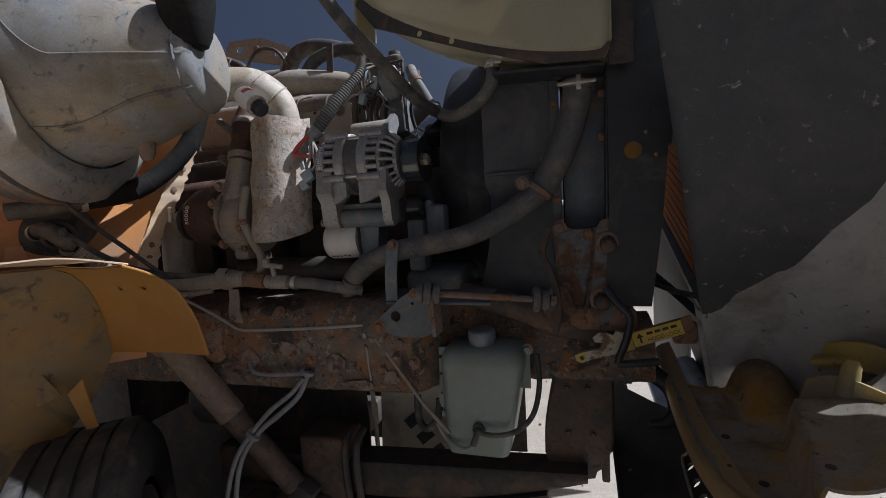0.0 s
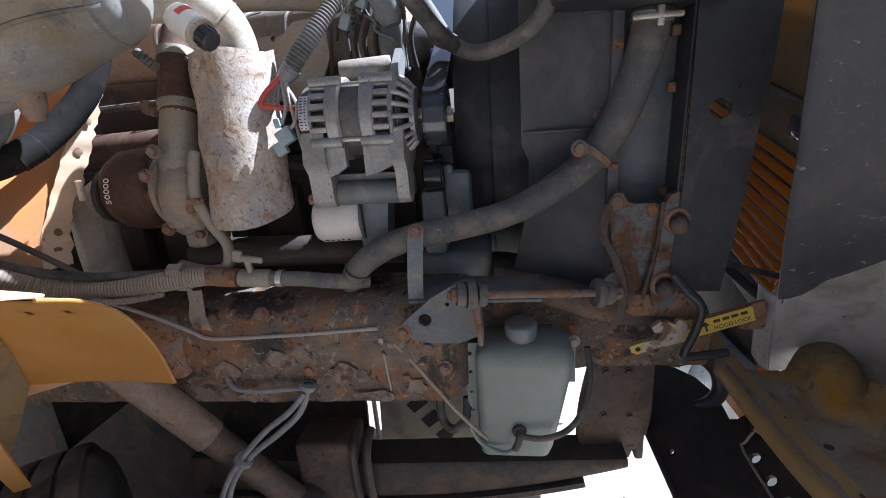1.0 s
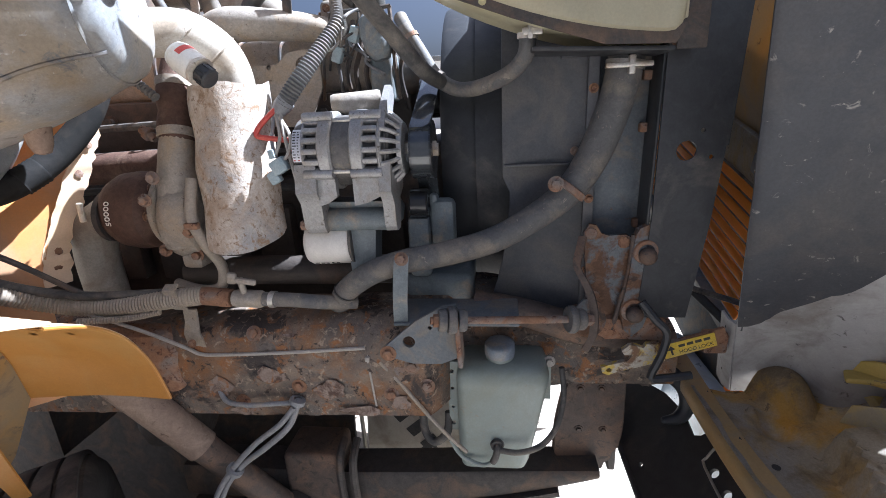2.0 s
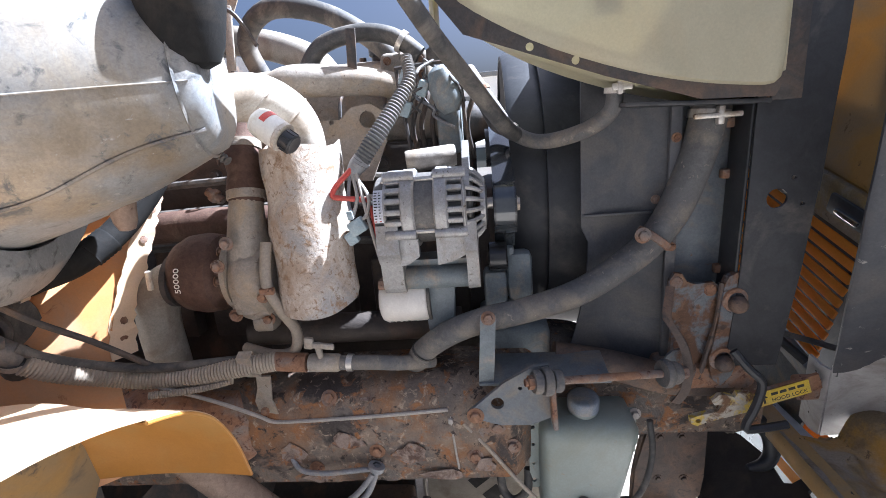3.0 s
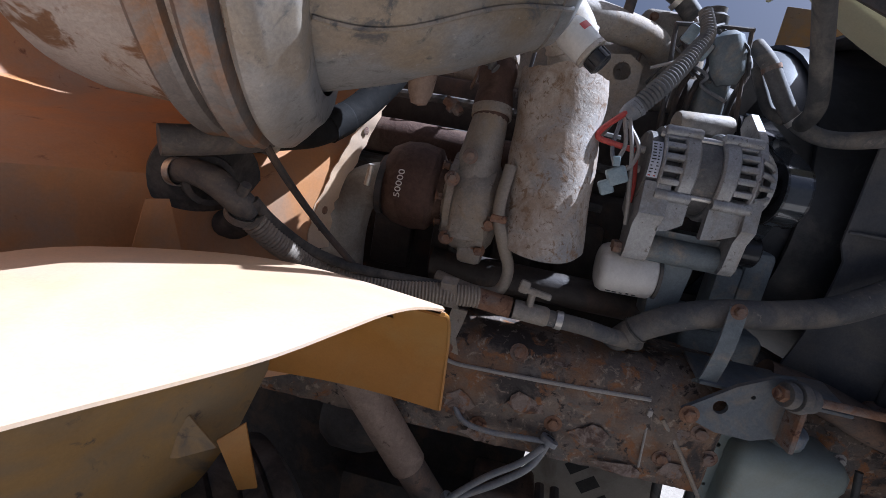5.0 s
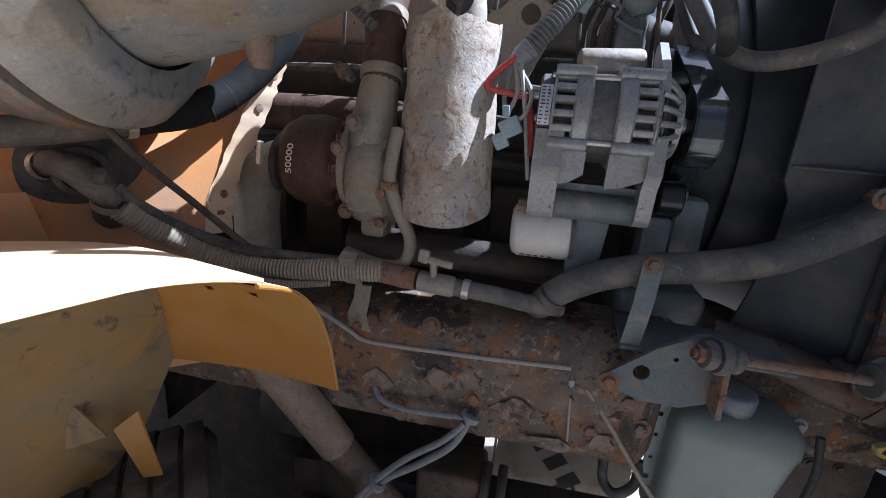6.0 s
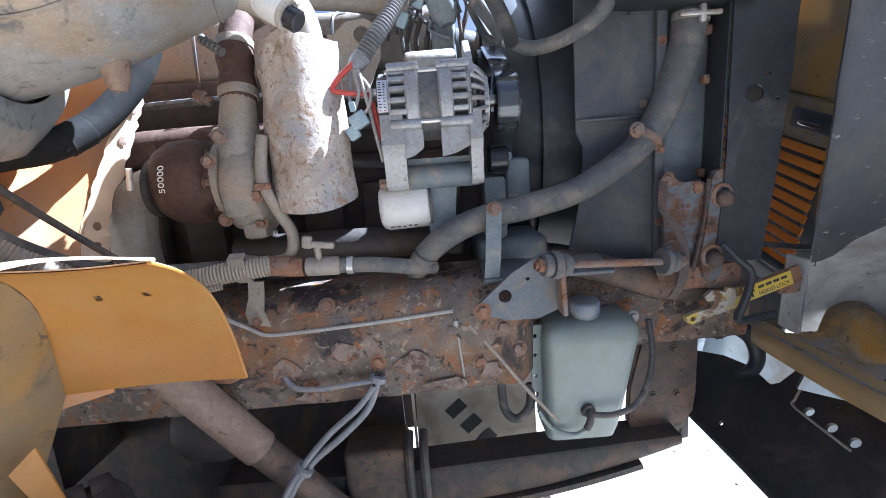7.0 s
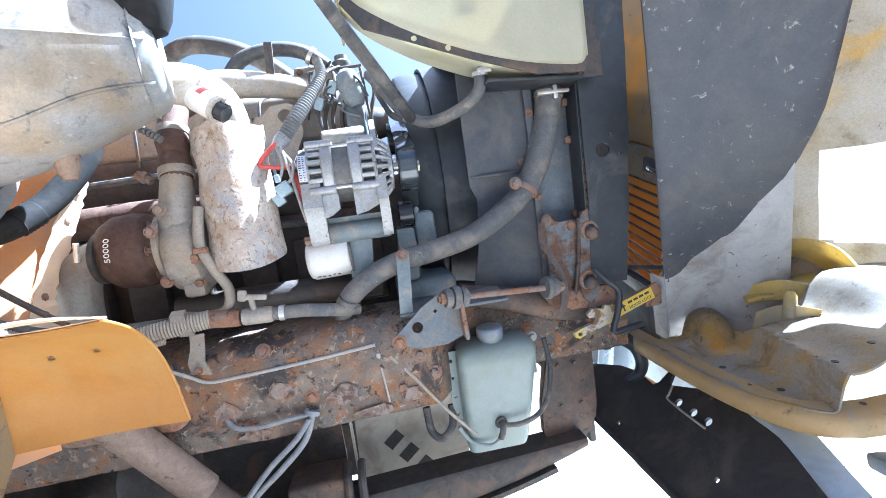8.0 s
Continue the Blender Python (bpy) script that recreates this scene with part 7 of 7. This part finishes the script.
def build_tyre():
    t = thing("truck_wheel", (-0.72, 1.12, -0.26), "worn black truck wheel under the fender", "wheel")
    c, ax = Vector((-0.72, 1.12, 0.195)), Vector((0.74, 0.67, 0)).normalized()
    W, R = 0.27, 0.455
    part("carcass", turned([(0.28, -W / 2 + 0.02), (0.35, -W / 2), (0.415, -W / 2 + 0.003), (0.437, -W / 2 + 0.02), (R - 0.012, -W / 2 + 0.045), (R - 0.012, W / 2 - 0.045), (0.437, W / 2 - 0.02), (0.415, W / 2 - 0.003), (0.35, W / 2), (0.28, W / 2 - 0.02)], c, ax, 96), M_TYRE, t)
    for h in (-0.09, -0.045, 0.0, 0.045, 0.09):
        part("tread_rib", turned([(R - 0.014, h - 0.018), (R - 0.002, h - 0.018), (R, h - 0.014), (R, h + 0.014), (R - 0.002, h + 0.018), (R - 0.014, h + 0.018)], c, ax, 96), M_TYRE, t)
    part("rim", turned([(0, -0.02), (0.17, -0.02), (0.20, 0.05), (0.245, 0.09), (0.26, 0.11), (0.26, -0.11), (0.245, -0.09)], c, ax, 48), M_STEELBAND, t, "dull steel wheel rim")


build_tyre()


def build_steering():
    s = thing("steering_shaft", (-0.4, 1.38, 0.4), "dusty brown telescopic steering shaft tube", "steering shaft")
    a, b, c = Vector((-0.60, 1.29, 0.86)), Vector((-0.455, 1.345, 0.625)), Vector((-0.31, 1.40, 0.40))
    part("outer_tube", tube([a, (a + b) / 2, b], 0.038, n=22), M_SHAFT, s)
    part("inner_tube", tube([b, (b + c) / 2, c], 0.033, n=22), M_HANGER, s)
    part("yoke", boxed((0.07, 0.07, 0.09), pose(-0.29, 1.41, 0.37, 0, 30, 0), 0.015, 2), M_DARKSTEEL, s)
    g = thing("steering_gear", (-0.3, 1.45, 0.25), "dark oily steering gear box on the frame", "steering gear")
    b_ = boxed((0.20, 0.16, 0.20), (-0.30, 1.47, 0.27), 0.04, 3)
    part("housing", jitter(b_, 0.006, 15), M_ENGINE, g)
    bm = boxed((0.22, 0.10, 0.10), (-0.55, 1.48, 0.66), 0.03, 3)
    a_ = thing("air_chamber", (-0.55, 1.5, 0.6), "dark rounded brake chamber behind the wheel", "brake chamber")
    part("can", turned([(0, 0), (0.07, 0.0), (0.09, 0.03), (0.09, 0.10), (0.075, 0.14), (0, 0.15)], (-0.68, 1.48, 0.62), (1, 0, 0), 28), M_DARKSTEEL, a_)


build_steering()


def strip_x(z):
    """The torn right hand edge of the cab wall."""
    return float(np.interp(z, (0.8, 1.06, 1.12, 1.20, 1.29, 1.385, 1.6), (-0.75, -0.750, -0.735, -0.695, -0.645, -0.598, -0.55)))


def edge_at(z):
    """The wall's edge leans back towards the firewall as it rises."""
    y = float(np.interp(z, (0.8, 1.05, 1.385, 1.6, 2.3), (1.30, 1.325, 1.45, 1.50, 1.50)))
    return -0.1 + (strip_x(z) + 0.1) * (y - 0.5) / 0.876, y


def build_cab():
    w = thing("cab_wall", (-1.0, 1.3, 0.9), "rusty orange painted steel cab front wall", "cab wall", kind="structure")
    rows = []
    for s in np.linspace(0, 1, 26):
        row = []
        for z in np.linspace(0.80, 2.3, 30):
            ex, ey = edge_at(z)
            k = min(1.0, max(0.0, (z - 1.17) / 0.12))
            flat = Vector((-1.40 + (ex + 1.40) * s + 0.01 * math.sin(z * 9) * (1 - s), 0.66 + (ey - 0.66) * s))
            deep = Vector((-1.55 + (ex + 1.55) * s, 0.70 + (ey + 0.03 - 0.70) * min(1.0, s * 2.6)))
            p = flat.lerp(deep, k * k * (3 - 2 * k))
            row.append((p.x + 0.004 * noise.noise(Vector((s * 6, z * 6, 0))), p.y, z))
        rows.append(row)
    part("panel", sheet(bmesh.new(), rows, 0.004), M_ORANGE, w)
    # torn edge strip; the sunlight on it is put into its paler colour
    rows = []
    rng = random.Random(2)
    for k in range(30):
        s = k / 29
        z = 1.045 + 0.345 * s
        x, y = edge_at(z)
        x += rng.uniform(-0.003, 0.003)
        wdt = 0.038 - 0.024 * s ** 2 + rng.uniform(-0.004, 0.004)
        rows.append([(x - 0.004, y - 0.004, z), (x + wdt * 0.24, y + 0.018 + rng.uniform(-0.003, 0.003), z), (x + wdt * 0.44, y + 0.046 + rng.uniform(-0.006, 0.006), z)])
    part("torn_edge", sheet(bmesh.new(), rows, 0.003), M_FADED, w, "torn rusty flange edge, coloured pale as if sunlit")
    for z in (1.335, 1.275, 1.15, 1.115, 1.08):
        part("rust_hole", turned([(0, 0), (0.009, 0), (0.006, 0.0015), (0, 0.0015)], (edge_at(z)[0] + 0.0110, edge_at(z)[1] + 0.020, z), (0.95, -0.3, 0), 7), M_RUST, w, "rusted bolt hole")
    part("crack_flap", plate(bmesh.new(), [(0, 0), (0.03, 0.0), (0.05, -0.09), (0.02, -0.10), (0.01, -0.08), (-0.01, -0.10), (-0.02, -0.09)], 0.003, facing(-0.86, 1.10, 1.14, rz=54)), M_ORANGE, w, "cracked paint flap")
    part("lower_panel", sheet(bmesh.new(), [[(-1.25 + 0.6 * s, 0.66 + 0.80 * s, 0.95), (-1.10 + 0.52 * s, 0.55 + 0.80 * s, 0.86)] for s in np.linspace(0, 0.62, 6)], 0.004), M_OLIVE, w)
    # dark panel added to hide the bright ground beyond the bay
    part("firewall", boxed((0.03, 1.25, 1.35), (-1.0, 2.08, 1.15)), M_DARKSTEEL, w, "dark firewall panel added to close off the bay", smooth=False)


build_cab()


def build_far_fender():
    # dark far panel, added to close off the view behind the engine
    f = thing("inner_fender", (-0.4, 2.55, 0.2), "dark far side inner fender panel added behind the engine", "fender")
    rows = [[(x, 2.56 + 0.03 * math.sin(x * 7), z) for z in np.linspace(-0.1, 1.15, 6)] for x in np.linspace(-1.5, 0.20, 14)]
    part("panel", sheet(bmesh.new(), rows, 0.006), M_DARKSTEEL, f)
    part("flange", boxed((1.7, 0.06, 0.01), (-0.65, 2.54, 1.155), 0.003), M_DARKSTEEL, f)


build_far_fender()


# ---- wiring ----
def build_wiring():
    l = thing("alternator_harness", (-0.15, 1.5, 1.37), "dusty corrugated wiring loom with loose wires", "wiring")
    part("loom", tube([(-0.19, 1.50, 1.372), (-0.165, 1.505, 1.405), (-0.135, 1.52, 1.445), (-0.105, 1.545, 1.49), (-0.083, 1.57, 1.53), (-0.09, 1.60, 1.575)], [0.018, 0.019, 0.018, 0.016, 0.014, 0.013], n=16, ridges=0.0025, pitch=0.007), M_HOSE, l)
    part("tape", tube([(-0.205, 1.497, 1.355), (-0.195, 1.50, 1.368), (-0.183, 1.502, 1.38)], [0.013, 0.018, 0.019], n=14), M_CABLE, l)
    part("red_wire", tube([(-0.203, 1.49, 1.365), (-0.235, 1.478, 1.335), (-0.245, 1.474, 1.315), (-0.22, 1.475, 1.308), (-0.175, 1.478, 1.302)], 0.0055, n=8), M_RED, l, "faded red wire")
    for k, pts in enumerate((((-0.205, 1.49, 1.355), (-0.195, 1.472, 1.31), (-0.205, 1.462, 1.275)), ((-0.20, 1.49, 1.35), (-0.172, 1.47, 1.31), (-0.178, 1.46, 1.275), (-0.195, 1.458, 1.262)), ((-0.195, 1.49, 1.355), (-0.182, 1.468, 1.30), (-0.168, 1.462, 1.22), (-0.16, 1.465, 1.17)), ((-0.21, 1.49, 1.35), (-0.215, 1.475, 1.30), (-0.205, 1.465, 1.27)))):
        part("wire", tube(pts, 0.0038, n=7), M_TIE if k < 3 else M_CABLE, l)
    part("red_lead", tube([(-0.172, 1.475, 1.29), (-0.165, 1.47, 1.25), (-0.163, 1.468, 1.21)], 0.005, n=8), M_RED, l, "faded red wire")
    c = thing("wire_connector", (-0.195, 1.46, 1.24), "blue grey plastic wire connector hanging loose", "connector")
    part("body", boxed((0.034, 0.022, 0.030), pose(-0.198, 1.46, 1.253, 0, -28, 0), 0.004), M_CONN, c)
    part("socket", boxed((0.024, 0.018, 0.026), pose(-0.212, 1.46, 1.230, 0, -28, 0), 0.004), M_CONN, c)
    part("latch", boxed((0.012, 0.006, 0.018), pose(-0.207, 1.448, 1.278, 0, -10, 0), 0.002), M_CONN, c)
    for q in (l, c):
        q.location += Vector((0.014, -0.055, 0.026))
    w = thing("upper_harness", (-0.1, 1.6, 1.6), "tangled dusty wires over the engine", "wiring")
    rng = random.Random(11)
    for k in range(11):
        x = rng.uniform(-0.11, 0.03)
        pts = [(x, 1.60 + rng.uniform(-0.03, 0.04), 1.58 + rng.uniform(-0.02, 0.02))]
        for _ in range(4):
            q = pts[-1]
            pts.append((q[0] + rng.uniform(-0.045, 0.045), q[1] + rng.uniform(-0.03, 0.03), q[2] - rng.uniform(0.005, 0.045)))
        part("wire", tube(pts, rng.uniform(0.0022, 0.004), n=7), rng.choice((M_RUBBER, M_CABLE, M_TIE, M_RUBBER, M_HOSE)), w)
    for at in ((-0.085, 1.565, 1.565), (-0.05, 1.575, 1.54), (-0.09, 1.57, 1.50)):
        part("plug", boxed((0.022, 0.02, 0.034), pose(*at, 10, 25, 0), 0.004), M_CONN, w)


build_wiring()


def build_box():
    b = thing("cardboard_box", (0.02, 1.64, -0.26), "grubby flattened cardboard box standing behind the spring", "box")
    m = facing(0.0, 1.635, 0.0, rx=-3)
    part("sheet", plate(bmesh.new(), [(-0.16, -0.26), (0.22, -0.26), (0.192, 0.30), (0.185, 0.74), (-0.14, 0.74), (-0.15, 0.35)], 0.006, m), M_CARD, b, smooth=False)
    part("fold", boxed((0.006, 0.02, 1.0), pose(-0.15, 1.63, 0.24, 3, 0, 0)), M_CARD, b, smooth=False)
    part("flap", plate(bmesh.new(), [(-0.15, 0.0), (0.21, 0.0), (0.23, 0.22), (-0.10, 0.20)], 0.005, pose(0, 1.42, -0.235, 4, 0, 0)), M_CARD, b, smooth=False)
    for k, (x, z) in enumerate(((-0.035, 0.50), (0.005, 0.452), (0.045, 0.404))):
        part("print_bar", boxed((0.035, 0.055, 0.001), m @ pose(x, z, 0.0068, 0, 0, -50)), M_INK, b, smooth=False)
    for k in range(5):
        part("print_bar", boxed((0.022, 0.020, 0.001), m @ pose(0.045 + k * 0.016, 0.245 - k * 0.021, 0.0068, 0, 0, -52)), M_INK, b, smooth=False)
    cu = bpy.data.curves.new("box_print", "FONT")
    cu.body, cu.size, cu.extrude, cu.offset = "PARTS", 0.085, 0.0004, 0.002
    tmp = bpy.data.objects.new("tmp_text", cu)
    scene.collection.objects.link(tmp)
    me = bpy.data.meshes.new_from_object(tmp)
    bpy.data.objects.remove(tmp)
    bm = bmesh.new()
    bm.from_mesh(me)
    bmesh.ops.transform(bm, matrix=m @ pose(0.0, 0.375, 0.0066, 0, 0, -52), verts=bm.verts)
    part("box_print", bm, M_INK, b, "word parts in black print", smooth=False)


build_box()
